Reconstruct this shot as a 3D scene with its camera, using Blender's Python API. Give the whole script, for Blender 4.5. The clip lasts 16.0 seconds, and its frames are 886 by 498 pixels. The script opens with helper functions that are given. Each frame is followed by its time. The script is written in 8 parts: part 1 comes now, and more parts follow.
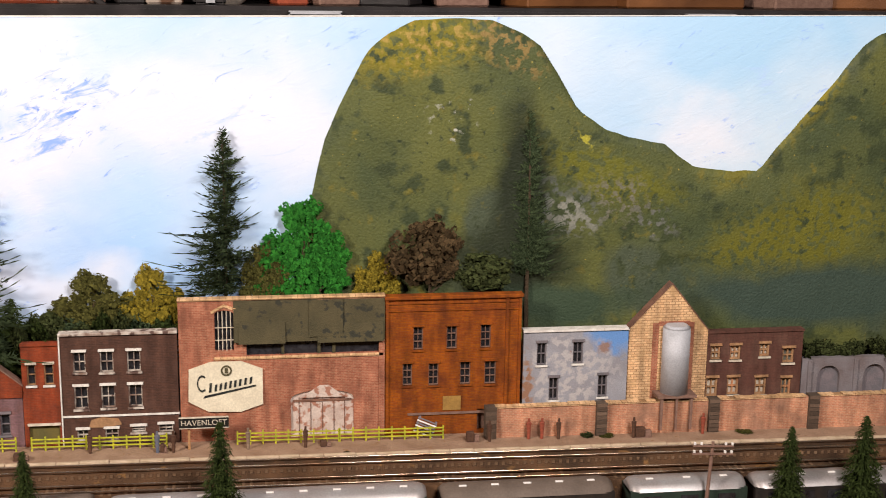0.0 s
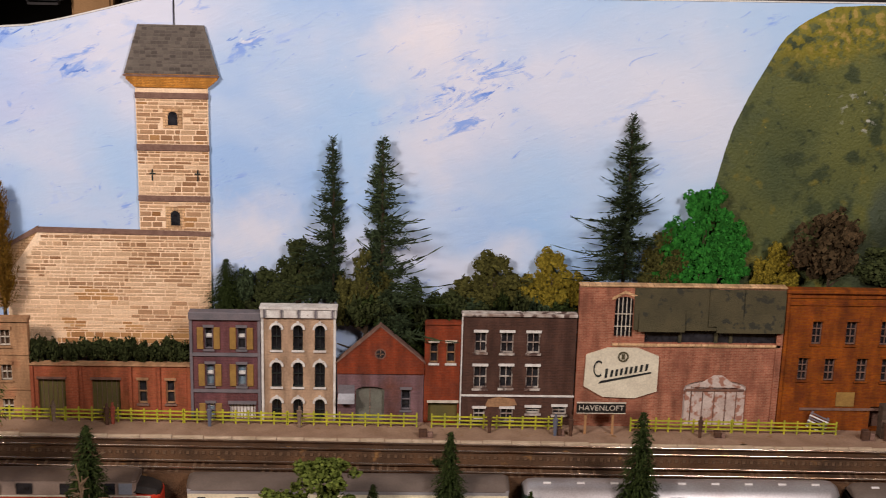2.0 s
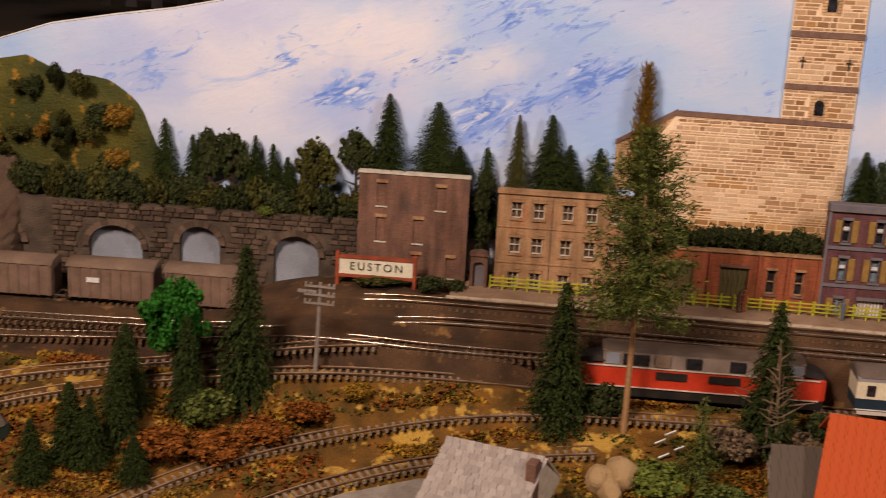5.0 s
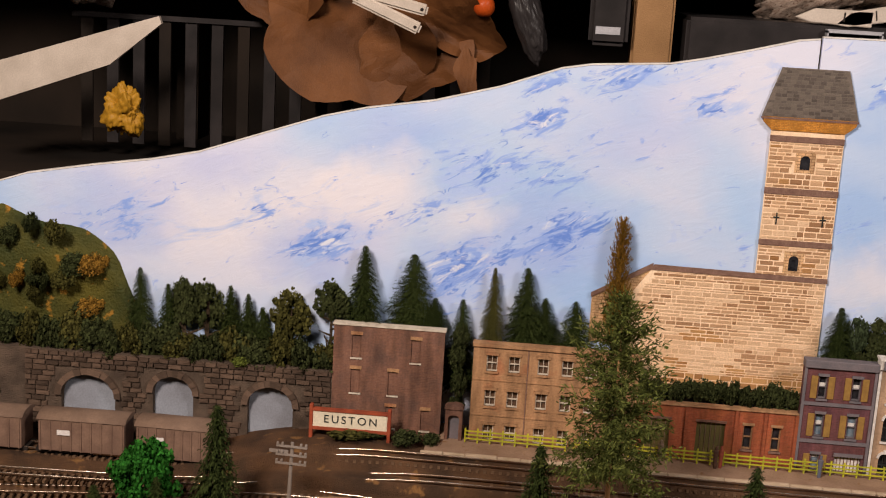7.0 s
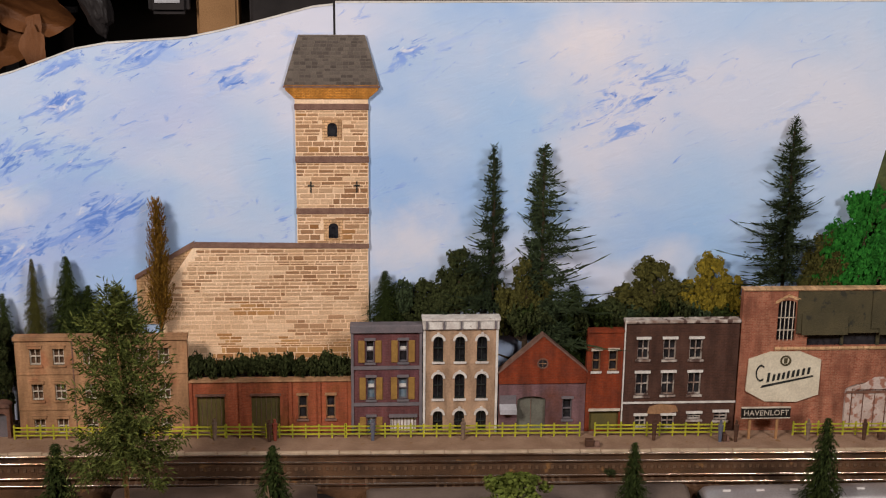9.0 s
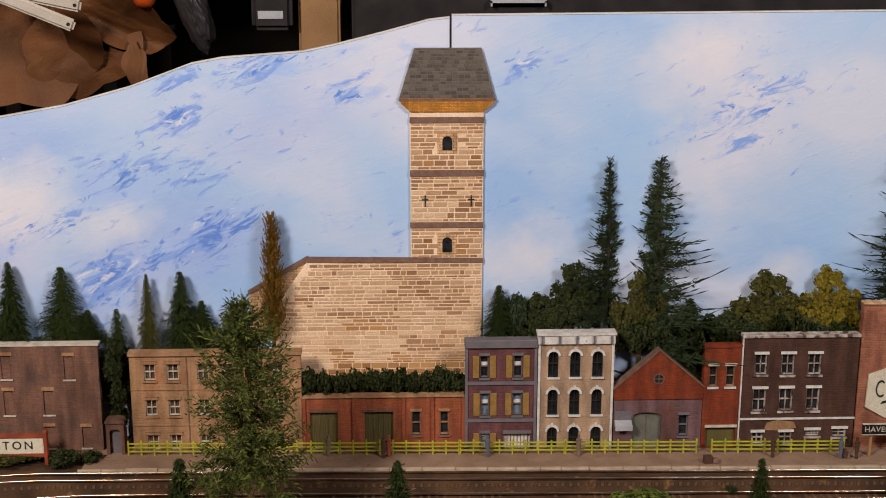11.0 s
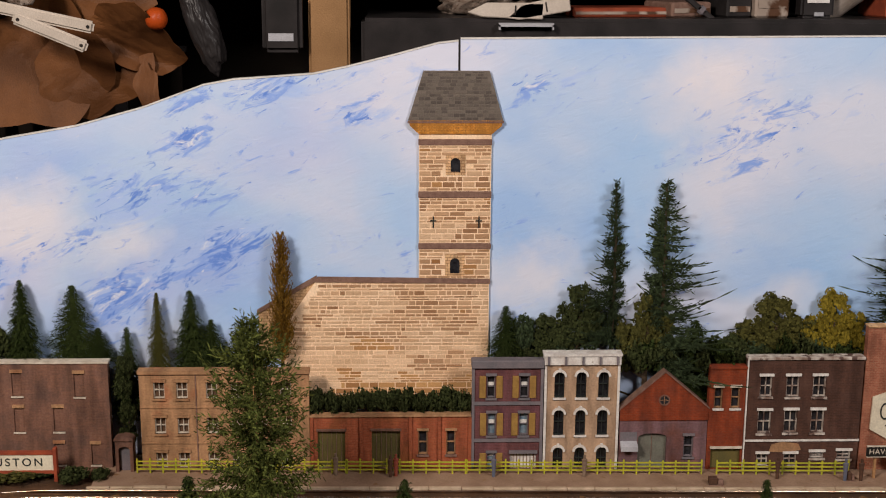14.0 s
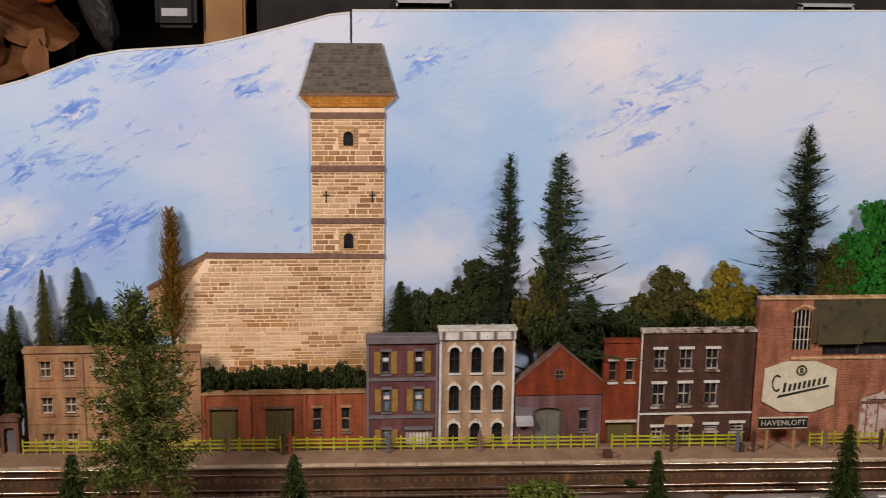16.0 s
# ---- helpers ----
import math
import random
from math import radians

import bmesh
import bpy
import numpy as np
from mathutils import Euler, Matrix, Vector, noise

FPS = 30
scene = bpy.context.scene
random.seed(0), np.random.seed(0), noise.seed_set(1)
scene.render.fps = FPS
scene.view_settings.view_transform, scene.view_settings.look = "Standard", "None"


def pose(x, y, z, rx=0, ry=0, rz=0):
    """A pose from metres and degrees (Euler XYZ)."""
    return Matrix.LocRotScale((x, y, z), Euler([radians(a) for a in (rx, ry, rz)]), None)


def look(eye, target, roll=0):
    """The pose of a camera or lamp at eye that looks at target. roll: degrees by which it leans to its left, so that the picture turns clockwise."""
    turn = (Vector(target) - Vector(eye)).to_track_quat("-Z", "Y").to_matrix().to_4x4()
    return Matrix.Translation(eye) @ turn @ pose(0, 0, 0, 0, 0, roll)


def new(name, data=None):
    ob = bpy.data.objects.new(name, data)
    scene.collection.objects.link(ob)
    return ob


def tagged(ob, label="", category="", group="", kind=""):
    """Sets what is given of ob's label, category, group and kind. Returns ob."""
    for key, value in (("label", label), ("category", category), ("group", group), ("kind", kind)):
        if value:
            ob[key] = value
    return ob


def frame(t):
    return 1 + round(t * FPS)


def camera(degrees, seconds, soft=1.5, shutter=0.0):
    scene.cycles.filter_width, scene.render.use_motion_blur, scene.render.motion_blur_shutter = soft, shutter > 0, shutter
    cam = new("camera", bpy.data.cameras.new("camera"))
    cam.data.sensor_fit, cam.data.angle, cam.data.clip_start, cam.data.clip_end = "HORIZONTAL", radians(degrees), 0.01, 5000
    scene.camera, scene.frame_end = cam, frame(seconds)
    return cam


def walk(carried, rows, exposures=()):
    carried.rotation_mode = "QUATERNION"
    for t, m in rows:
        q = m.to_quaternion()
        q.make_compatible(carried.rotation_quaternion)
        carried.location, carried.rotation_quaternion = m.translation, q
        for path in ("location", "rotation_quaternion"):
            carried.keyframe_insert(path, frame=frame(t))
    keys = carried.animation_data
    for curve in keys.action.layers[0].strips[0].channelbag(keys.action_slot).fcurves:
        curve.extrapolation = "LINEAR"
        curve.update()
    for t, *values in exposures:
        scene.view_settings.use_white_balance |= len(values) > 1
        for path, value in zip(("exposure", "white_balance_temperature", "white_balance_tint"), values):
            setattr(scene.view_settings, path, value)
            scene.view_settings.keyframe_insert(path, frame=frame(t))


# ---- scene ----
import collections

# ---- camera and its walk ----
cam = camera(38.0, 16.0, soft=1.0, shutter=0.18)
PATH = [
    (0, (0.426, -1.166, 0.444), (0.721, 0.764, 0.01), 0.8),
    (0.5, (0.388, -1.154, 0.459), (0.645, 0.776, 0.001), 1.0),
    (1, (0.317, -1.136, 0.472), (0.54, 0.79, -0.021), 1.4),
    (1.5, (0.246, -1.125, 0.478), (0.386, 0.803, -0.038), 1.4),
    (2, (0.183, -1.126, 0.467), (0.265, 0.806, -0.042), 1.5),
    (2.5, (0.109, -1.128, 0.438), (0.187, 0.809, -0.055), 1.8),
    (3, (0.034, -1.128, 0.43), (0.06, 0.807, -0.074), 1.7),
    (3.5, (-0.029, -1.131, 0.408), (-0.049, 0.806, -0.088), 1.7),
    (4, (-0.105, -1.13, 0.4), (-0.19, 0.795, -0.139), 1.7),
    (4.5, (-0.175, -1.139, 0.38), (-0.291, 0.785, -0.153), 2.2),
    (5, (-0.261, -1.149, 0.373), (-0.403, 0.767, -0.185), 3.0),
    (5.2, (-0.296, -1.155, 0.371), (-0.473, 0.755, -0.198), 3.2),
    (7.3, (-0.247, -1.119, 0.437), (-0.357, 0.837, 0.032), 3.3),
    (7.5, (-0.239, -1.11, 0.434), (-0.262, 0.851, 0.04), 2.9),
    (8, (-0.121, -1.087, 0.5), (-0.074, 0.848, -0.006), 2.5),
    (8.5, (-0.032, -1.086, 0.507), (0.13, 0.839, -0.009), 2.1),
    (9, (0.014, -1.1, 0.478), (0.135, 0.826, -0.047), 0.6),
    (9.5, (-0.041, -1.094, 0.455), (0.035, 0.822, -0.115), -0.4),
    (10, (-0.048, -1.084, 0.484), (0.004, 0.834, -0.081), 0.0),
    (10.2, (-0.049, -1.085, 0.481), (0.02, 0.846, -0.036), 0.0),
    (12.5, (-0.07, -1.091, 0.458), (-0.007, 0.849, -0.022), 0.1),
    (13, (-0.062, -1.093, 0.462), (0.01, 0.844, -0.033), 0.1),
    (13.5, (-0.053, -1.098, 0.46), (0.005, 0.839, -0.036), 0.0),
    (14, (-0.06, -1.099, 0.469), (0.0, 0.847, 0.011), 0.3),
    (14.5, (-0.076, -1.104, 0.442), (0.005, 0.852, 0.034), 0.3),
    (15, (-0.072, -1.096, 0.461), (0.005, 0.85, 0.009), 0.3),
    (15.5, (-0.058, -1.09, 0.475), (0.041, 0.847, -0.016), 0.3),
    (16, (-0.031, -1.096, 0.448), (0.144, 0.842, -0.014), 0.8),
]
walk(cam, [(t, look(eye, target, roll)) for t, eye, target, roll in PATH],
     exposures=[(0, 1.16, 6500, 14), (1.0, 0.84, 6400, 14), (2.0, 0.45, 6350, 18), (3.5, 0.38, 6850, 19), (5.2, 0.38, 7350, 25), (7.3, 0.52, 6700, 18), (8.2, 0.33, 6350, 16), (9.5, 0.28, 6300, 15), (16, 0.31, 6450, 15)])

# ---- light: warm lamps over the layout, dim room ----
world = bpy.data.worlds.new("room_air")
scene.world = world
world.use_nodes = True
world.node_tree.nodes["Background"].inputs[0].default_value = (1.0, 0.85, 0.7, 1)
world.node_tree.nodes["Background"].inputs[1].default_value = 0.007


def lamp(name, eye, target, size, watts, colour):
    data = bpy.data.lights.new(name, "AREA")
    data.shape, data.size, data.energy, data.color = "DISK", size, watts, colour
    ob = new(name, data)
    ob.matrix_world = look(eye, target)
    return ob


lamp("ceiling_lamp", (-0.80, -1.20, 1.08), (-0.15, 0.0, 0.12), 0.34, 18.5, (1.0, 0.90, 0.78))
lamp("ceiling_lamp", (0.90, -1.20, 1.08), (0.45, 0.0, 0.12), 0.34, 11.0, (1.0, 0.94, 0.87))

# ---- materials ----


def dab(nd, lk, place, cx, cz, rx, rz, turn=0.0, speckle=0.0, edge=0.5):
    """A loose-edged patch of paint round (cx, cz), as a factor; speckle breaks it into grains."""
    n, sub, sc, add, mp, gr, ramp = (nd.new("ShaderNode" + k) for k in ("TexNoise", "VectorMath", "VectorMath", "VectorMath", "Mapping", "TexGradient", "MapRange"))
    n.inputs["Scale"].default_value, n.inputs["Detail"].default_value = 2.2 / max(rx, rz), 7
    sub.operation, sc.operation = "SUBTRACT", "SCALE"
    sub.inputs[1].default_value = (0.5, 0.5, 0.5)
    sc.inputs["Scale"].default_value = 1.5 * min(rx, rz)
    lk.new(place, n.inputs["Vector"])
    lk.new(n.outputs["Color"], sub.inputs[0])
    lk.new(sub.outputs["Vector"], sc.inputs[0])
    lk.new(place, add.inputs[0])
    lk.new(sc.outputs["Vector"], add.inputs[1])
    mp.vector_type = "TEXTURE"
    mp.inputs["Location"].default_value, mp.inputs["Rotation"].default_value, mp.inputs["Scale"].default_value = (cx, 0, cz), (0, turn, 0), (rx, 1000, rz)
    lk.new(add.outputs["Vector"], mp.inputs["Vector"])
    gr.gradient_type = "SPHERICAL"
    lk.new(mp.outputs["Vector"], gr.inputs["Vector"])
    ramp.inputs["From Max"].default_value = edge
    lk.new(gr.outputs["Fac"], ramp.inputs["Value"])
    if not speckle:
        return ramp.outputs["Result"]
    g, cutoff, mu = (nd.new("ShaderNode" + k) for k in ("TexNoise", "MapRange", "Math"))
    g.inputs["Scale"].default_value, g.inputs["Detail"].default_value = 130, 6
    lk.new(place, g.inputs["Vector"])
    cutoff.inputs["From Min"].default_value, cutoff.inputs["From Max"].default_value = speckle, speckle + 0.08
    lk.new(g.outputs["Fac"], cutoff.inputs["Value"])
    mu.operation = "MULTIPLY"
    lk.new(ramp.outputs["Result"], mu.inputs[0])
    lk.new(cutoff.outputs["Result"], mu.inputs[1])
    return mu.outputs["Value"]


def mat(name, c1, c2=None, scale=60.0, rough=0.75, bump=0.0, metal=0.0, c3=None, spots=0.62, fine=700.0, island=0.0, spec=0.2, spot_scale=None, c4=None, dabs=()):
    """Two-scale mottled surface: c1 to c2 by broad noise, c3 in patches, fine grain and relief."""
    m = bpy.data.materials.new(name)
    m.use_nodes = True
    nt = m.node_tree
    nd, lk = nt.nodes, nt.links
    b = nd["Principled BSDF"]
    b.inputs["Roughness"].default_value, b.inputs["Metallic"].default_value = rough, metal
    b.inputs["Specular IOR Level"].default_value = spec
    c2 = c2 or tuple(v * 0.7 for v in c1)
    tc = nd.new("ShaderNodeTexCoord")
    n1 = nd.new("ShaderNodeTexNoise")
    n1.inputs["Scale"].default_value, n1.inputs["Detail"].default_value = scale, 6
    n2 = nd.new("ShaderNodeTexNoise")
    n2.inputs["Scale"].default_value, n2.inputs["Detail"].default_value = fine, 3
    lk.new(tc.outputs["Object"], n1.inputs["Vector"])
    lk.new(tc.outputs["Object"], n2.inputs["Vector"])
    r = nd.new("ShaderNodeValToRGB")
    r.color_ramp.elements[0].position, r.color_ramp.elements[1].position = 0.35, 0.65
    r.color_ramp.elements[0].color, r.color_ramp.elements[1].color = (*c1, 1), (*c2, 1)
    lk.new(n1.outputs["Fac"], r.inputs["Fac"])
    out = r.outputs["Color"]
    if c3:
        n3 = nd.new("ShaderNodeTexNoise")
        n3.inputs["Scale"].default_value, n3.inputs["Detail"].default_value = spot_scale or scale * 2.3, 8
        mp = nd.new("ShaderNodeMapping")
        mp.inputs["Location"].default_value = (3.1, 1.7, 5.3)
        lk.new(tc.outputs["Object"], mp.inputs["Vector"])
        lk.new(mp.outputs["Vector"], n3.inputs["Vector"])
        r3 = nd.new("ShaderNodeValToRGB")
        r3.color_ramp.elements[0].position, r3.color_ramp.elements[1].position = spots, min(1.0, spots + 0.06)
        mx = nd.new("ShaderNodeMix")
        mx.data_type = "RGBA"
        lk.new(n3.outputs["Fac"], r3.inputs["Fac"])
        lk.new(r3.outputs["Color"], mx.inputs["Factor"])
        lk.new(out, mx.inputs["A"])
        mx.inputs["B"].default_value = (*c3, 1)
        out = mx.outputs["Result"]
    for tint, where, size, low in c4 or ():
        n5, m5, r5, x5 = (nd.new("ShaderNode" + k) for k in ("TexNoise", "Mapping", "ValToRGB", "Mix"))
        x5.data_type = "RGBA"
        n5.inputs["Scale"].default_value, n5.inputs["Detail"].default_value = size, 9
        m5.inputs["Location"].default_value = where
        r5.color_ramp.elements[0].position, r5.color_ramp.elements[1].position = low, low + 0.10
        lk.new(tc.outputs["Object"], m5.inputs["Vector"])
        lk.new(m5.outputs["Vector"], n5.inputs["Vector"])
        lk.new(n5.outputs["Fac"], r5.inputs["Fac"])
        lk.new(r5.outputs["Color"], x5.inputs["Factor"])
        lk.new(out, x5.inputs["A"])
        x5.inputs["B"].default_value = (*tint, 1)
        out = x5.outputs["Result"]
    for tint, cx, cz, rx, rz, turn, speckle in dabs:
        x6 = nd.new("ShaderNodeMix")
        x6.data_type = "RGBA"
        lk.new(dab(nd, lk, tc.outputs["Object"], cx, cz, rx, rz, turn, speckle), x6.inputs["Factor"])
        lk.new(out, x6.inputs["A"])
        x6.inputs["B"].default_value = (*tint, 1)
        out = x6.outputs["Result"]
    hsv = nd.new("ShaderNodeHueSaturation")
    mr = nd.new("ShaderNodeMapRange")
    mr.inputs["To Min"].default_value, mr.inputs["To Max"].default_value = 0.72, 1.28
    lk.new(n2.outputs["Fac"], mr.inputs["Value"])
    val = mr.outputs["Result"]
    if island:
        geo = nd.new("ShaderNodeNewGeometry")
        mi = nd.new("ShaderNodeMapRange")
        mi.inputs["To Min"].default_value, mi.inputs["To Max"].default_value = 1 - island, 1 + island
        lk.new(geo.outputs["Random Per Island"], mi.inputs["Value"])
        mu = nd.new("ShaderNodeMath")
        mu.operation = "MULTIPLY"
        lk.new(val, mu.inputs[0])
        lk.new(mi.outputs["Result"], mu.inputs[1])
        val = mu.outputs["Value"]
    lk.new(val, hsv.inputs["Value"])
    lk.new(out, hsv.inputs["Color"])
    lk.new(hsv.outputs["Color"], b.inputs["Base Color"])
    if bump:
        bp = nd.new("ShaderNodeBump")
        bp.inputs["Strength"].default_value, bp.inputs["Distance"].default_value = bump, 0.002
        lk.new(n2.outputs["Fac"], bp.inputs["Height"])
        lk.new(bp.outputs["Normal"], b.inputs["Normal"])
    return m


def piece_mat(name, c1, c2, rough=0.85):
    """Colour varied piece by piece, with grain."""
    m = mat(name, c1, c2, 300, rough, 0.5)
    nd, lk = m.node_tree.nodes, m.node_tree.links
    info = nd.new("ShaderNodeObjectInfo")
    geo = nd.new("ShaderNodeNewGeometry")
    add = nd.new("ShaderNodeMath")
    lk.new(info.outputs["Random"], add.inputs[0])
    lk.new(geo.outputs["Random Per Island"], add.inputs[1])
    fr = nd.new("ShaderNodeMath")
    fr.operation = "FRACT"
    lk.new(add.outputs["Value"], fr.inputs[0])
    ramp = next(n for n in nd if n.bl_idname == "ShaderNodeValToRGB")
    ramp.color_ramp.elements[0].position, ramp.color_ramp.elements[1].position = 0.0, 1.0
    lk.new(fr.outputs["Value"], ramp.inputs["Fac"])
    return m


def brick_mat(name, c1, c2, mortar, bw=0.0045, bh=0.0016, stain=None, stain_at=0.6, rough=0.85):
    """Pressed brick card: courses, mortar, soot and worn patches."""
    m = bpy.data.materials.new(name)
    m.use_nodes = True
    nd, lk = m.node_tree.nodes, m.node_tree.links
    b = nd["Principled BSDF"]
    b.inputs["Roughness"].default_value = rough
    b.inputs["Specular IOR Level"].default_value = 0.25
    tc, sp, cb, br = (nd.new("ShaderNode" + k) for k in ("TexCoord", "SeparateXYZ", "CombineXYZ", "TexBrick"))
    lk.new(tc.outputs["Object"], sp.inputs["Vector"])
    lk.new(sp.outputs["X"], cb.inputs["X"])
    lk.new(sp.outputs["Z"], cb.inputs["Y"])
    lk.new(cb.outputs["Vector"], br.inputs["Vector"])
    br.inputs["Scale"].default_value = 1.0
    br.inputs["Brick Width"].default_value, br.inputs["Row Height"].default_value = bw, bh
    br.inputs["Mortar Size"].default_value = bh * 0.10
    br.inputs["Color1"].default_value, br.inputs["Color2"].default_value, br.inputs["Mortar"].default_value = (*c1, 1), (*c2, 1), (*mortar, 1)
    n1, n2 = nd.new("ShaderNodeTexNoise"), nd.new("ShaderNodeTexNoise")
    n1.inputs["Scale"].default_value, n1.inputs["Detail"].default_value = 45, 7
    n2.inputs["Scale"].default_value, n2.inputs["Detail"].default_value = 500, 3
    lk.new(tc.outputs["Object"], n1.inputs["Vector"])
    lk.new(tc.outputs["Object"], n2.inputs["Vector"])
    r = nd.new("ShaderNodeValToRGB")
    r.color_ramp.elements[0].position, r.color_ramp.elements[1].position = stain_at - 0.12, stain_at + 0.12
    lk.new(n1.outputs["Fac"], r.inputs["Fac"])
    mx = nd.new("ShaderNodeMix")
    mx.data_type = "RGBA"
    lk.new(r.outputs["Color"], mx.inputs["Factor"])
    lk.new(br.outputs["Color"], mx.inputs["A"])
    mx.inputs["B"].default_value = (*(stain or tuple(v * 0.6 for v in c1)), 1)
    hsv, mr = nd.new("ShaderNodeHueSaturation"), nd.new("ShaderNodeMapRange")
    hsv.inputs["Saturation"].default_value = 1.10
    mr.inputs["To Min"].default_value, mr.inputs["To Max"].default_value = 0.65, 1.35
    lk.new(n2.outputs["Fac"], mr.inputs["Value"])
    mp, n4, ms, mu = (nd.new("ShaderNode" + k) for k in ("Mapping", "TexNoise", "MapRange", "Math"))
    mp.inputs["Scale"].default_value = (110, 40, 22)
    n4.inputs["Scale"].default_value, n4.inputs["Detail"].default_value = 1.0, 6
    lk.new(tc.outputs["Object"], mp.inputs["Vector"])
    lk.new(mp.outputs["Vector"], n4.inputs["Vector"])
    ms.inputs["From Min"].default_value, ms.inputs["From Max"].default_value = 0.3, 0.7
    ms.inputs["To Min"].default_value, ms.inputs["To Max"].default_value = 0.62, 1.32
    lk.new(n4.outputs["Fac"], ms.inputs["Value"])
    mu.operation = "MULTIPLY"
    lk.new(mr.outputs["Result"], mu.inputs[0])
    lk.new(ms.outputs["Result"], mu.inputs[1])
    lk.new(mu.outputs["Value"], hsv.inputs["Value"])
    lk.new(mx.outputs["Result"], hsv.inputs["Color"])
    lk.new(hsv.outputs["Color"], b.inputs["Base Color"])
    bp = nd.new("ShaderNodeBump")
    bp.inputs["Strength"].default_value, bp.inputs["Distance"].default_value = 0.6, 0.0008
    bp.invert = True
    lk.new(br.outputs["Fac"], bp.inputs["Height"])
    lk.new(bp.outputs["Normal"], b.inputs["Normal"])
    return m


def sky_mat():
    """Hand-painted sky: pale blue with lilac and white cloud, knife strokes of stronger blue, light paint relief."""
    m = bpy.data.materials.new("painted_sky")
    m.use_nodes = True
    nd, lk = m.node_tree.nodes, m.node_tree.links
    b = nd["Principled BSDF"]
    b.inputs["Roughness"].default_value = 0.55
    b.inputs["Specular IOR Level"].default_value = 0.25
    tc = nd.new("ShaderNodeTexCoord")

    def noisy(scale, detail, squash=(1, 1, 1), turn=0.0, shift=(0, 0, 0), dist=0.0, ragged=0.5):
        mp, n = nd.new("ShaderNodeMapping"), nd.new("ShaderNodeTexNoise")
        mp.vector_type = "TEXTURE"
        mp.inputs["Scale"].default_value, mp.inputs["Rotation"].default_value, mp.inputs["Location"].default_value = [1 / v for v in squash], (0, turn, 0), shift
        n.inputs["Scale"].default_value, n.inputs["Detail"].default_value, n.inputs["Distortion"].default_value = scale, detail, dist
        n.inputs["Roughness"].default_value = ragged
        lk.new(tc.outputs["Object"], mp.inputs["Vector"])
        lk.new(mp.outputs["Vector"], n.inputs["Vector"])
        return n.outputs["Fac"]

    def ramp(fac, *stops):
        r = nd.new("ShaderNodeValToRGB")
        el = r.color_ramp.elements
        el[0].position, el[0].color = stops[0][0], (*stops[0][1], 1)
        el[1].position, el[1].color = stops[-1][0], (*stops[-1][1], 1)
        for p, c in stops[1:-1]:
            e = el.new(p)
            e.color = (*c, 1)
        lk.new(fac, r.inputs["Fac"])
        return r.outputs["Color"]

    def mix(f, a, c):
        mx = nd.new("ShaderNodeMix")
        mx.data_type = "RGBA"
        lk.new(f, mx.inputs["Factor"])
        lk.new(a, mx.inputs["A"])
        if isinstance(c, tuple):
            mx.inputs["B"].default_value = (*c, 1)
        else:
            lk.new(c, mx.inputs["B"])
        return mx.outputs["Result"]

    W, K = (1, 1, 1), (0, 0, 0)
    here = tc.outputs["Object"]

    def total(dabs):
        """Sum of weighted dabs (x, z, x radius, z radius, weight)."""
        acc = None
        for cx, cz, rx, rz, weight in dabs:
            mu = nd.new("ShaderNodeMath")
            mu.operation = "MULTIPLY_ADD"
            lk.new(dab(nd, lk, here, cx, cz, rx, rz, -0.30, 0.0, 0.8), mu.inputs[0])
            mu.inputs[1].default_value = weight
            if acc:
                lk.new(acc, mu.inputs[2])
            else:
                mu.inputs[2].default_value = 0.0
            acc = mu.outputs["Value"]
        return acc

    def plus(a, b_, k):
        mu = nd.new("ShaderNodeMath")
        mu.operation = "MULTIPLY_ADD"
        lk.new(b_, mu.inputs[0])
        mu.inputs[1].default_value = k
        lk.new(a, mu.inputs[2])
        return mu.outputs["Value"]

    base = ramp(noisy(4.2, 5, (1, 1, 1.5), 0.3), (0.36, (0.34, 0.52, 0.83)), (0.46, (0.46, 0.60, 0.83)), (0.54, (0.56, 0.64, 0.82)), (0.62, (0.66, 0.69, 0.82)))
    sp, gx = nd.new("ShaderNodeSeparateXYZ"), nd.new("ShaderNodeMapRange")
    lk.new(here, sp.inputs["Vector"])
    gx.inputs["From Min"].default_value, gx.inputs["From Max"].default_value = 0.25, 0.9
    lk.new(sp.outputs["X"], gx.inputs["Value"])
    base = mix(gx.outputs["Result"], base, ramp(noisy(4.5, 4, (1, 1, 1.3), 0.2, (2, 0, 1)), (0.40, (0.36, 0.57, 0.78)), (0.58, (0.54, 0.66, 0.78))))
    # open blue, lilac haze and white cloud
    base = mix(total([(0.15, 0.27, 0.07, 0.11, 0.55), (0.33, 0.20, 0.05, 0.10, 0.45), (-0.07, 0.24, 0.035, 0.09, 0.4), (0.30, 0.37, 0.09, 0.04, 0.4)]), base, (0.36, 0.58, 0.88))
    base = mix(total([(-0.24, 0.19, 0.10, 0.05, 0.6), (-0.33, 0.15, 0.08, 0.05, 0.6), (-0.45, 0.17, 0.08, 0.05, 0.6), (-0.65, 0.18, 0.09, 0.06, 0.5), (-0.55, 0.24, 0.08, 0.03, 0.4), (-0.38, 0.28, 0.08, 0.04, 0.35), (-0.16, 0.30, 0.10, 0.05, 0.3)]), base, (0.36, 0.44, 0.80))
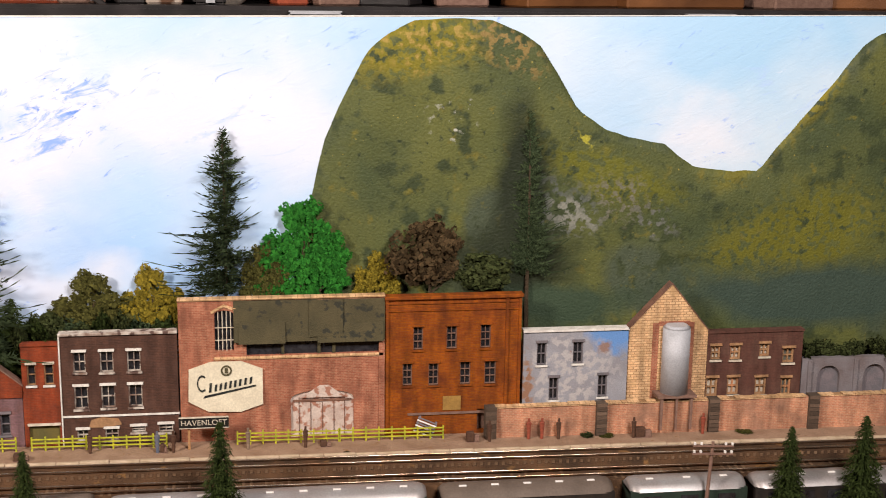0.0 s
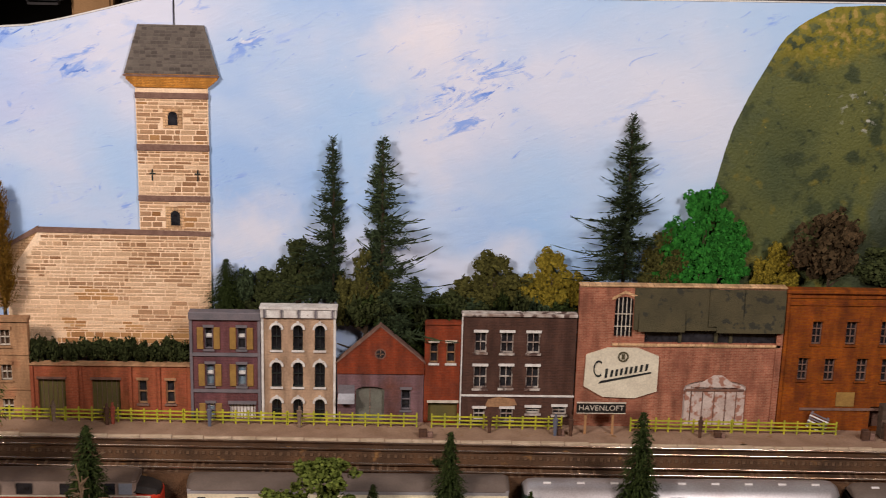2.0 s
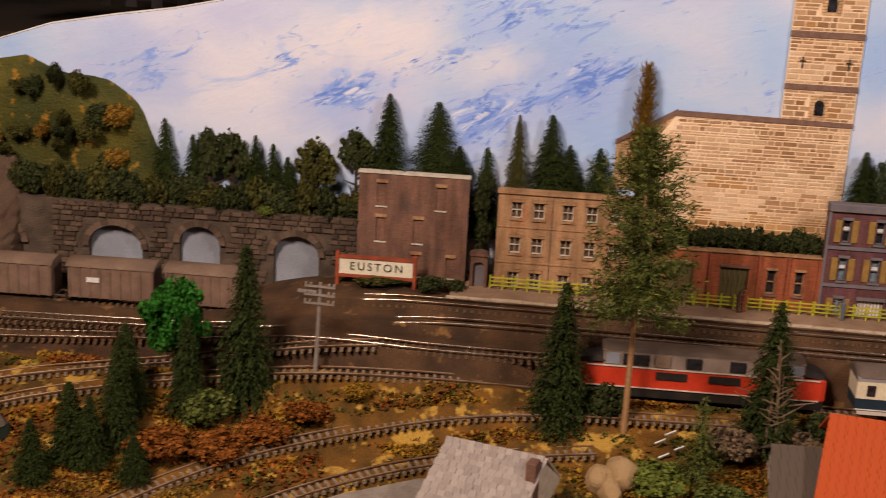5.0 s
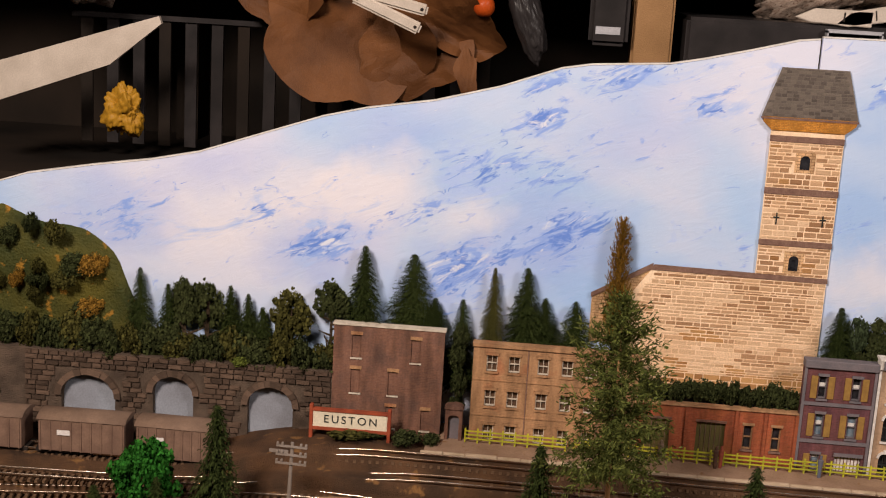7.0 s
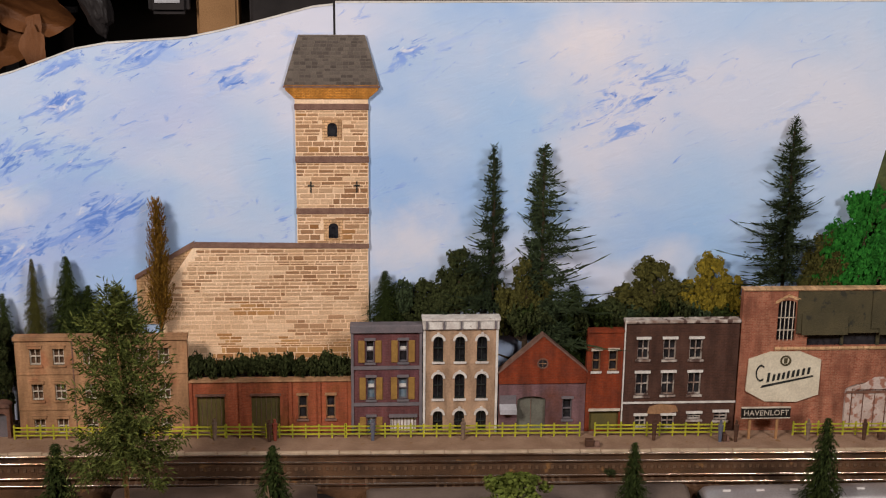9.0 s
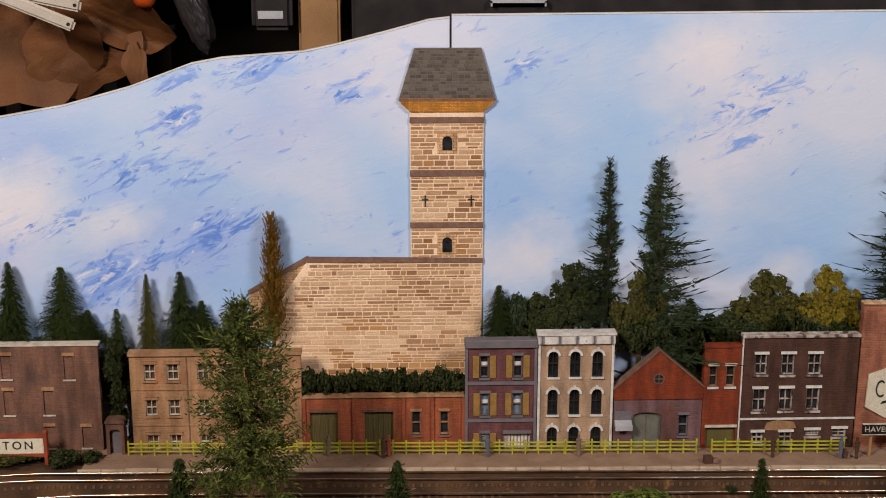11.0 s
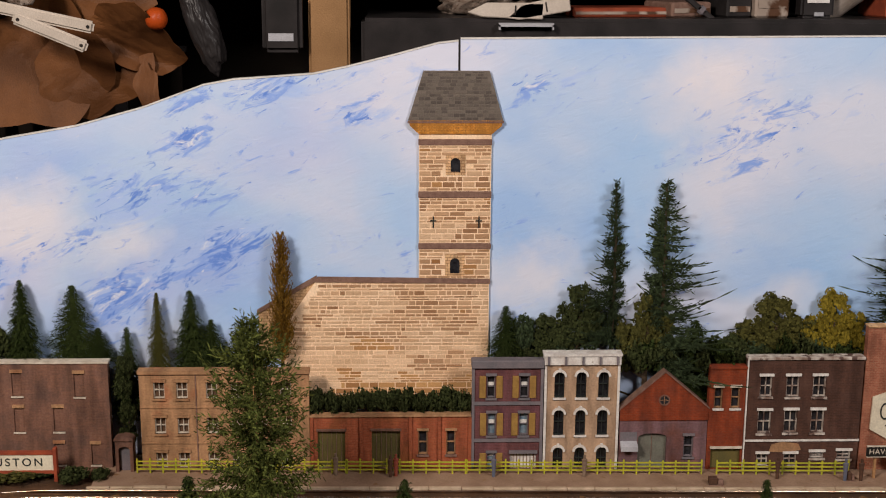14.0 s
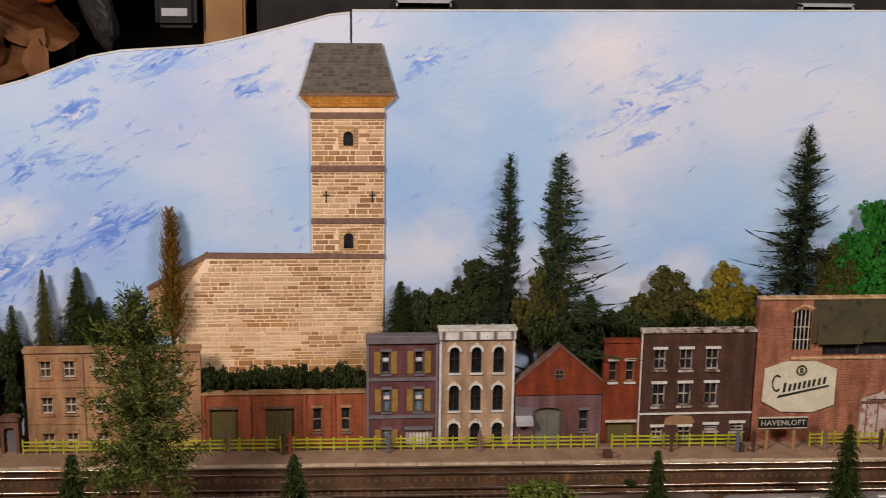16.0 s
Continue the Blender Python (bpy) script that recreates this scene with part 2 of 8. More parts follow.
    base = mix(total([(-0.40, 0.23, 0.07, 0.045, 0.9), (-0.47, 0.215, 0.06, 0.04, 0.8), (-0.55, 0.18, 0.06, 0.04, 0.7), (-0.31, 0.21, 0.05, 0.03, 0.6), (0.22, 0.345, 0.08, 0.05, 0.8), (0.20, 0.25, 0.05, 0.05, 0.5), (0.06, 0.18, 0.05, 0.04, 0.7), (0.28, 0.15, 0.06, 0.03, 0.6), (0.45, 0.30, 0.10, 0.09, 0.4), (0.20, 0.36, 0.06, 0.03, 0.5), (0.86, 0.28, 0.07, 0.05, 0.6)]), base, (0.74, 0.73, 0.80))
    # knife strokes, thick in some places and sparse elsewhere
    where = total([(-0.252, 0.337, 0.035, 0.016, 1.0), (-0.252, 0.304, 0.04, 0.018, 1.3), (-0.173, 0.347, 0.08, 0.022, 0.8), (-0.23, 0.258, 0.12, 0.03, 0.62), (-0.31, 0.26, 0.07, 0.03, 0.6), (-0.222, 0.197, 0.085, 0.032, 1.05), (-0.32, 0.155, 0.06, 0.045, 1.0),
                   (-0.36, 0.205, 0.05, 0.02, 0.75), (0.253, 0.305, 0.065, 0.045, 0.62), (0.06, 0.35, 0.06, 0.02, 0.7), (-0.06, 0.198, 0.012, 0.022, 0.7), (-0.45, 0.172, 0.06, 0.026, 1.05), (-0.50, 0.20, 0.05, 0.02, 0.6), (-0.64, 0.19, 0.07, 0.04, 0.5), (-0.10, 0.325, 0.05, 0.03, 0.5), (0.03, 0.23, 0.025, 0.02, 0.45)])
    fine_strokes = plus(noisy(40, 10, (0.65, 1, 2.0), -0.40, (0, 0, 0), 1.2, 0.68), where, 0.195)
    broad = plus(noisy(20, 10, (0.65, 1, 1.9), -0.30, (5, 0, 2), 0.8, 0.66), where, 0.17)
    base = mix(ramp(broad, (0.60, K), (0.74, W)), base, (0.40, 0.54, 0.86))
    base = mix(ramp(fine_strokes, (0.615, K), (0.71, W)), base, (0.25, 0.39, 0.80))
    deep = plus(noisy(58, 10, (0.65, 1, 1.9), -0.50, (2, 0, 6), 1.6, 0.68), where, 0.175)
    base = mix(ramp(deep, (0.665, K), (0.745, W)), base, (0.13, 0.26, 0.70))
    white = plus(noisy(44, 10, (0.6, 1, 2.0), -0.45, (7, 0, 3), 1.5, 0.68), where, 0.11)
    out = mix(ramp(white, (0.655, K), (0.76, W)), base, (0.69, 0.73, 0.85))
    lk.new(out, b.inputs["Base Color"])
    bp = nd.new("ShaderNodeBump")
    bp.inputs["Strength"].default_value, bp.inputs["Distance"].default_value = 0.20, 0.0022
    lk.new(plus(noisy(46, 10, (0.7, 1, 1.8), -0.5, (1, 0, 1), 1.4, 0.62), fine_strokes, 0.8), bp.inputs["Height"])
    lk.new(bp.outputs["Normal"], b.inputs["Normal"])
    return m


M = dict(
    sky=sky_mat(),
    board=mat("board_edge", (0.75, 0.73, 0.70), (0.6, 0.58, 0.55)),
    hill=mat("painted_hill", (0.056, 0.072, 0.030), (0.105, 0.112, 0.032), 11, 0.6, 0.55, c3=(0.34, 0.27, 0.06), spots=0.69, fine=420, spot_scale=190,
             c4=[((0.15, 0.135, 0.018), (4, 2, 8), 9, 0.58), ((0.060, 0.075, 0.045), (1, 5, 3), 10, 0.56), ((0.040, 0.052, 0.022), (2, 7, 1), 48, 0.54), ((0.135, 0.122, 0.026), (6, 1, 4), 62, 0.60), ((0.030, 0.040, 0.018), (8, 2, 5), 120, 0.62)],
             dabs=[((0.17, 0.145, 0.015), 0.575, 0.372, 0.11, 0.040, -0.25, 0.40), ((0.30, 0.21, 0.05), 0.60, 0.378, 0.10, 0.035, 0.0, 0.54), ((0.22, 0.15, 0.05), 0.665, 0.372, 0.06, 0.02, 0.6, 0.50), ((0.20, 0.165, 0.014), 0.955, 0.312, 0.12, 0.028, -0.86, 0.40),
                   # the two darkest dabs paint spruce-shaped shading into the hill colour behind the tree
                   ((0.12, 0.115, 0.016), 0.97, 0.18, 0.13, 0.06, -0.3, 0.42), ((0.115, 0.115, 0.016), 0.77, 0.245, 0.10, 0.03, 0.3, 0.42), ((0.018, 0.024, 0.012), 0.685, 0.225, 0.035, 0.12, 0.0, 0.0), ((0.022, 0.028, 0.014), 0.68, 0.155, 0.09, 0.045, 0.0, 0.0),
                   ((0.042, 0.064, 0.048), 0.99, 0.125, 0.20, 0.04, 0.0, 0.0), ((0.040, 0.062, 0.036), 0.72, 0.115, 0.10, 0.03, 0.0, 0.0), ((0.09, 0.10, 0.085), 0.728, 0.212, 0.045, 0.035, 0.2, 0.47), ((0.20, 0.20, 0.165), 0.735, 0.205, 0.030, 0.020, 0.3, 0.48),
                   ((0.14, 0.135, 0.095), 0.782, 0.222, 0.035, 0.030, 0.2, 0.50), ((0.12, 0.125, 0.105), 0.818, 0.198, 0.030, 0.022, 0.4, 0.52), ((0.40, 0.40, 0.34), 0.618, 0.303, 0.030, 0.030, 0.0, 0.60), ((0.34, 0.31, 0.04), 0.746, 0.279, 0.012, 0.012, 0.0, 0.5)]),
    hill_left=mat("painted_hill_dark", (0.030, 0.040, 0.010), (0.10, 0.085, 0.014), 16, 0.7, 1.0, c3=(0.30, 0.15, 0.02), spots=0.60, fine=420, spot_scale=70),
    platform=mat("platform_grit", (0.33, 0.215, 0.145), (0.25, 0.155, 0.10), 50, 0.85, 0.5, c3=(0.24, 0.13, 0.06), spots=0.64),
    edging=mat("platform_edging", (0.55, 0.42, 0.30), (0.40, 0.30, 0.2), 90, 0.8, 0.4),
    ballast=mat("rusty_ballast", (0.125, 0.062, 0.030), (0.050, 0.028, 0.016), 30, 0.9, 1.0, c3=(0.22, 0.11, 0.04), spots=0.62, fine=900, spot_scale=60),
    earth=mat("autumn_ground", (0.20, 0.085, 0.015), (0.075, 0.04, 0.010), 40, 0.95, 1.0, c3=(0.46, 0.26, 0.05), spots=0.56, fine=600, spot_scale=55),
    rail=mat("rail_steel", (0.72, 0.60, 0.48), (0.34, 0.20, 0.12), 18, 0.2, 0.05, metal=0.95),
    sleeper=mat("sleeper", (0.11, 0.062, 0.034), (0.19, 0.115, 0.068), 200, 0.85, 0.4),
    fence=mat("yellow_fence_paint", (0.50, 0.46, 0.03), (0.28, 0.30, 0.03), 80, 0.6, 0.2),
    trunk=mat("bark", (0.10, 0.065, 0.04), (0.05, 0.035, 0.02), 200, 0.9, 0.8),
    bare=mat("dry_twig", (0.28, 0.19, 0.11), (0.16, 0.1, 0.06), 200, 0.9, 0.6),
    fir=mat("fir_needles", (0.017, 0.027, 0.008), (0.030, 0.040, 0.010), 60, 0.85, island=0.65, spec=0.05),
    fir_light=mat("pine_needles", (0.115, 0.128, 0.030), (0.042, 0.058, 0.016), 60, 0.85, island=0.65, spec=0.05),
    fir_grey=mat("spruce_needles", (0.025, 0.038, 0.020), (0.040, 0.055, 0.024), 60, 0.85, island=0.65, spec=0.05),
    gold=mat("golden_needles", (0.24, 0.12, 0.02), (0.16, 0.09, 0.015), 60, 0.8, island=0.5, spec=0.06),
    leaf_dark=mat("dark_foliage", (0.025, 0.035, 0.012), (0.045, 0.05, 0.018), 60, 0.85, island=0.6, spec=0.06),
    leaf_green=mat("bright_foliage", (0.010, 0.085, 0.012), (0.028, 0.15, 0.018), 60, 0.8, island=0.5, spec=0.06),
    leaf_olive=mat("olive_foliage", (0.046, 0.046, 0.014), (0.072, 0.066, 0.016), 60, 0.85, island=0.6, spec=0.06),
    leaf_yellow=mat("yellow_foliage", (0.22, 0.155, 0.016), (0.13, 0.11, 0.016), 60, 0.85, island=0.5, spec=0.06),
    leaf_light=mat("light_green_foliage", (0.13, 0.15, 0.03), (0.08, 0.11, 0.02), 60, 0.85, island=0.5, spec=0.06),
    leaf_brown=mat("brown_foliage", (0.075, 0.045, 0.022), (0.04, 0.03, 0.015), 60, 0.85, island=0.6, spec=0.06),
    turf_gold=mat("golden_turf", (0.30, 0.15, 0.018), (0.20, 0.11, 0.018), 40, 0.9, island=0.6, spec=0.05),
    turf_rust=mat("rusty_turf", (0.24, 0.075, 0.014), (0.13, 0.045, 0.012), 40, 0.9, island=0.6, spec=0.05),
    turf_olive=mat("olive_turf", (0.10, 0.085, 0.016), (0.06, 0.058, 0.012), 40, 0.9, island=0.6, spec=0.05),
    glass=mat("dark_window", (0.012, 0.012, 0.015), (0.03, 0.03, 0.035), 200, 0.25, spec=0.5),
    glass_blue=mat("blue_window", (0.10, 0.16, 0.22), (0.2, 0.24, 0.26), 250, 0.3),
    cream=mat("cream_trim", (0.62, 0.55, 0.45), (0.45, 0.38, 0.3), 150, 0.7, 0.2),
    worn_trim=mat("worn_trim", (0.58, 0.52, 0.46), (0.20, 0.13, 0.10), 110, 0.8, 0.4, c3=(0.10, 0.06, 0.05), spots=0.55, fine=260, spot_scale=120),
    white_trim=mat("white_trim", (0.72, 0.69, 0.64), (0.55, 0.5, 0.46), 120, 0.7, 0.2, c3=(0.3, 0.24, 0.18), spots=0.68),
    b_eus=brick_mat("mauve_brick", (0.20, 0.105, 0.074), (0.165, 0.088, 0.066), (0.19, 0.11, 0.08), stain=(0.125, 0.076, 0.062)),
    b_tan=brick_mat("tan_render", (0.38, 0.225, 0.13), (0.34, 0.20, 0.115), (0.35, 0.21, 0.125), stain=(0.34, 0.13, 0.075), stain_at=0.68),
    b_red=brick_mat("orange_red_brick", (0.36, 0.115, 0.068), (0.28, 0.088, 0.052), (0.3, 0.12, 0.075), stain=(0.22, 0.085, 0.040)),
    b_maroon=brick_mat("maroon_brick", (0.15, 0.06, 0.06), (0.12, 0.05, 0.05), (0.15, 0.08, 0.08), stain=(0.11, 0.05, 0.06)),
    slate=mat("blue_grey_trim", (0.13, 0.12, 0.13), (0.18, 0.15, 0.16), 90, 0.8, 0.2),
    shutter=mat("ochre_shutter", (0.33, 0.19, 0.05), (0.25, 0.14, 0.04), 150, 0.7, 0.3),
    b_buff=brick_mat("buff_render", (0.42, 0.29, 0.20), (0.40, 0.28, 0.19), (0.40, 0.27, 0.19), stain=(0.36, 0.24, 0.16)),
    b_gable=brick_mat("brick_red_gable", (0.24, 0.058, 0.032), (0.19, 0.046, 0.026), (0.19, 0.065, 0.038), stain=(0.13, 0.042, 0.028)),
    b_lilac=brick_mat("faded_lilac_wall", (0.175, 0.10, 0.11), (0.155, 0.09, 0.095), (0.15, 0.095, 0.09), stain=(0.14, 0.06, 0.045)),
    olive_door=mat("olive_door", (0.13, 0.10, 0.03), (0.10, 0.085, 0.03), 80, 0.7, 0.2),
    grey_door=mat("weathered_grey_door", (0.15, 0.15, 0.12), (0.12, 0.11, 0.09), 90, 0.8, 0.2),
    b_brown=brick_mat("dark_brown_brick", (0.082, 0.040, 0.028), (0.060, 0.031, 0.023), (0.085, 0.046, 0.036), stain=(0.095, 0.052, 0.040)),
    b_brew=brick_mat("brewery_brick", (0.38, 0.165, 0.11), (0.28, 0.105, 0.07), (0.38, 0.22, 0.15), stain=(0.23, 0.095, 0.065)),
    b_rust=brick_mat("rust_brick", (0.27, 0.085, 0.025), (0.20, 0.055, 0.02), (0.2, 0.07, 0.03), stain=(0.11, 0.032, 0.015)),
    b_grey=mat("grey_blue_render", (0.30, 0.30, 0.33), (0.24, 0.23, 0.25), 30, 0.8, 0.3, c3=(0.24, 0.11, 0.08), spots=0.70,
               dabs=[((0.12, 0.25, 0.52), 0.776, 0.094, 0.034, 0.024, 0.2, 0.0), ((0.40, 0.37, 0.37), 0.725, 0.055, 0.06, 0.045, 0.0, 0.47), ((0.25, 0.16, 0.135), 0.765, 0.081, 0.009, 0.007, -0.5, 0.0), ((0.26, 0.14, 0.09), 0.688, 0.045, 0.008, 0.04, 0.0, 0.45)]),
    b_stone=brick_mat("pale_stone", (0.68, 0.46, 0.28), (0.54, 0.34, 0.20), (0.30, 0.18, 0.10), 0.006, 0.0026, stain=(0.45, 0.29, 0.16)),
    b_dbrown=brick_mat("chocolate_brick", (0.10, 0.045, 0.035), (0.085, 0.04, 0.03), (0.1, 0.05, 0.04), stain=(0.12, 0.065, 0.05)),
    b_wall=brick_mat("pink_garden_brick", (0.50, 0.25, 0.16), (0.42, 0.19, 0.125), (0.50, 0.33, 0.23), 0.0045, 0.0017, stain=(0.30, 0.17, 0.12)),
    b_arc=mat("grey_arcade", (0.20, 0.18, 0.19), (0.15, 0.12, 0.12), 50, 0.8, 0.4),
    tarp=mat("green_tarpaper", (0.060, 0.052, 0.028), (0.085, 0.070, 0.036), 45, 0.8, 0.5, c3=(0.035, 0.034, 0.024), spots=0.56),
    sign_cream=mat("cream_sign", (0.70, 0.63, 0.48), (0.60, 0.53, 0.40), 60, 0.6, 0.1),
    peeling=mat("peeling_whitewash", (0.44, 0.33, 0.28), (0.60, 0.50, 0.44), 60, 0.8, 0.3, c3=(0.34, 0.16, 0.11), spots=0.53),
    ink=mat("dark_ink", (0.03, 0.035, 0.03), (0.02, 0.02, 0.02), 100, 0.6),
    sign_black=mat("black_sign", (0.012, 0.011, 0.010), (0.02, 0.018, 0.015), 100, 0.5),
    sign_red=mat("red_brown_frame", (0.34, 0.07, 0.03), (0.24, 0.05, 0.025), 100, 0.7, 0.2),
    post=mat("raw_wood", (0.42, 0.22, 0.10), (0.3, 0.16, 0.07), 100, 0.8, 0.2),
    zinc=mat("zinc", (0.45, 0.45, 0.48), (0.36, 0.36, 0.38), 40, 0.55, 0.2, metal=0.15),
    stone=piece_mat("church_stone", (0.68, 0.43, 0.25), (0.35, 0.185, 0.092)),
    stone_pale=piece_mat("worn_church_stone", (0.82, 0.575, 0.37), (0.60, 0.385, 0.225)),
    stone_warm=piece_mat("stained_church_stone", (0.58, 0.32, 0.13), (0.36, 0.17, 0.065)),
    mortar=mat("pale_mortar", (0.92, 0.69, 0.475), (0.80, 0.56, 0.35), 40, 0.9, 0.4),
    coping=mat("brown_stone_band", (0.17, 0.095, 0.072), (0.235, 0.14, 0.105), 160, 0.85, 0.5),
    pane_brown=mat("brown_pane", (0.13, 0.075, 0.045), (0.085, 0.05, 0.032), 120, 0.5),
    rail_rusty=mat("rusty_rail", (0.16, 0.085, 0.045), (0.26, 0.17, 0.11), 60, 0.45, 0.1, metal=0.5),
    sleeper_pale=mat("pale_sleeper", (0.20, 0.135, 0.085), (0.31, 0.225, 0.155), 200, 0.85, 0.4),
    tile=piece_mat("grey_roof_tile", (0.185, 0.155, 0.13), (0.095, 0.08, 0.07)),
    cornice=brick_mat("orange_cornice_brick", (0.62, 0.30, 0.10), (0.46, 0.2, 0.06), (0.25, 0.13, 0.05), 0.003, 0.0014),
    rock=mat("viaduct_stone", (0.12, 0.085, 0.062), (0.065, 0.046, 0.034), 60, 0.9, 0.8),
    rubble=piece_mat("viaduct_block", (0.155, 0.10, 0.070), (0.062, 0.041, 0.029)),
    opening=mat("arch_painted_sky", (0.30, 0.33, 0.38), (0.22, 0.23, 0.26), 20, 0.8),
    wagon=mat("brown_wagon", (0.22, 0.135, 0.095), (0.15, 0.09, 0.065), 60, 0.8, 0.3),
    wagon_roof=mat("wagon_roof", (0.17, 0.11, 0.078), (0.23, 0.15, 0.105), 60, 0.85, 0.3),
    black=mat("black_underframe", (0.015, 0.013, 0.012), (0.03, 0.022, 0.018), 100, 0.7),
    loco_red=mat("locomotive_red", (0.60, 0.050, 0.020), (0.50, 0.038, 0.016), 40, 0.4, spec=0.4),
    loco_grey=mat("locomotive_grey", (0.27, 0.20, 0.16), (0.22, 0.16, 0.13), 40, 0.5),
    loco_roof=mat("locomotive_roof", (0.125, 0.085, 0.062), (0.09, 0.062, 0.046), 50, 0.6, 0.2),
    silver=mat("silver_roof", (0.40, 0.38, 0.38), (0.32, 0.28, 0.27), 25, 0.4, metal=0.5),
    cream_paint=mat("cream_coach_paint", (0.68, 0.60, 0.42), (0.62, 0.54, 0.38), 40, 0.4),
    blue_paint=mat("dark_blue_coach_paint", (0.012, 0.03, 0.045), (0.016, 0.035, 0.05), 40, 0.4),
    grey_roof=mat("dusty_coach_roof", (0.14, 0.105, 0.085), (0.10, 0.075, 0.06), 40, 0.6, 0.2),
    green_paint=mat("dark_green_coach_paint", (0.025, 0.04, 0.03), (0.02, 0.03, 0.024), 40, 0.5),
    roof_orange=mat("orange_roof_tile", (0.52, 0.085, 0.02), (0.44, 0.07, 0.018), 40, 0.7, 0.2),
    roof_shingle=piece_mat("pale_shingle", (0.46, 0.39, 0.35), (0.34, 0.28, 0.25)),
    roof_brown=mat("brown_roof", (0.12, 0.09, 0.07), (0.09, 0.065, 0.05), 60, 0.8, 0.3),
    shelf=mat("dark_shelf", (0.012, 0.009, 0.007), (0.03, 0.02, 0.014), 6, 0.8),
    paper=mat("brown_paper", (0.20, 0.078, 0.026), (0.10, 0.038, 0.013), 14, 0.55, 0.3),
    timber=mat("rough_timber", (0.36, 0.20, 0.09), (0.24, 0.13, 0.055), 14, 0.75, 0.4),
    plastic_white=mat("white_plastic", (0.62, 0.54, 0.46), (0.5, 0.43, 0.36), 30, 0.4),
    plastic_orange=mat("orange_plastic", (0.55, 0.08, 0.01), (0.4, 0.06, 0.01), 30, 0.4),
    plastic_black=mat("black_plastic", (0.02, 0.018, 0.018), (0.035, 0.03, 0.03), 30, 0.35),
    rock_brown=mat("brown_plaster_rock", (0.22, 0.13, 0.085), (0.13, 0.085, 0.06), 30, 0.9, 0.6, c3=(0.28, 0.24, 0.20), spots=0.62),
    bag=mat("clear_bag", (0.25, 0.18, 0.14), (0.42, 0.34, 0.28), 12, 0.25, 0.6, c3=(0.10, 0.05, 0.03), spots=0.58, fine=60),
    room=mat("room_wall", (0.16, 0.10, 0.065), (0.12, 0.075, 0.05), 2, 0.9),
    yellow=mat("yellow_plastic", (0.55, 0.28, 0.02), (0.3, 0.15, 0.02), 40, 0.5),
    pole=mat("grey_pole", (0.26, 0.22, 0.19), (0.2, 0.16, 0.13), 90, 0.8, 0.3),
    insulator=mat("white_insulator", (0.75, 0.72, 0.68), (0.65, 0.6, 0.58), 90, 0.5),
    boulder=mat("tan_boulder", (0.50, 0.34, 0.18), (0.36, 0.22, 0.10), 40, 0.8, 0.5),
    fig_a=mat("figure_brown", (0.10, 0.05, 0.03), (0.06, 0.03, 0.02), 300, 0.7),
    fig_b=mat("figure_blue", (0.09, 0.11, 0.16), (0.13, 0.12, 0.14), 300, 0.7),
    fig_c=mat("figure_buff", (0.24, 0.17, 0.12), (0.15, 0.10, 0.07), 300, 0.7),
    fig_d=mat("figure_red", (0.30, 0.07, 0.04), (0.2, 0.05, 0.03), 300, 0.7),
)

# ---- building helpers ----


def part(name, bm, material, parent=None, label=""):
    """Link a bmesh as one mesh object, under a thing or a part."""
    me = bpy.data.meshes.new(name)
    bm.to_mesh(me)
    bm.free()
    return share(name, me, material, parent, label)


def share(name, me, material, parent=None, label=""):
    ob = new(name, me)
    if not me.materials:
        me.materials.append(M[material])
    ob.parent = parent
    if label:
        ob["label"] = label
    return ob


def thing(name, label, category, group="", at=(0, 0, 0), kind=""):
    ob = new(name)
    ob.location = at
    return tagged(ob, label, category, group, kind)


def box(bm, x0, x1, y0, y1, z0, z1):
    v = [bm.verts.new((x, y, z)) for x in (x0, x1) for y in (y0, y1) for z in (z0, z1)]
    for f in ((0, 1, 3, 2), (4, 6, 7, 5), (0, 4, 5, 1), (2, 3, 7, 6), (0, 2, 6, 4), (1, 5, 7, 3)):
        bm.faces.new([v[i] for i in f])
    return v


def boxes(*dims):
    bm = bmesh.new()
    for d in dims:
        box(bm, *d)
    return bm


def bevelled(bm, w, seg=2):
    bmesh.ops.bevel(bm, geom=list(bm.edges), offset=w, segments=seg, affect="EDGES", clamp_overlap=True)
    return bm


def slab(bm, outline, y0, y1):
    """A plate with the given outline in x and z, from y0 (front) to y1."""
    n = len(outline)
    a = [bm.verts.new((x, y0, z)) for x, z in outline]
    b = [bm.verts.new((x, y1, z)) for x, z in outline]
    bm.faces.new(a)
    bm.faces.new(b[::-1])
    for i in range(n):
        bm.faces.new((a[i], b[i], b[(i + 1) % n], a[(i + 1) % n]))
    bmesh.ops.recalc_face_normals(bm, faces=list(bm.faces))
    return bm


def arch_points(x0, x1, z1, rise, n=10):
    """From the left springing over the crown to the right springing."""
    c, r = (x0 + x1) / 2, (x1 - x0) / 2
    return [(c - r * math.cos(math.pi * i / n), z1 - rise + rise * math.sin(math.pi * i / n)) for i in range(n + 1)]


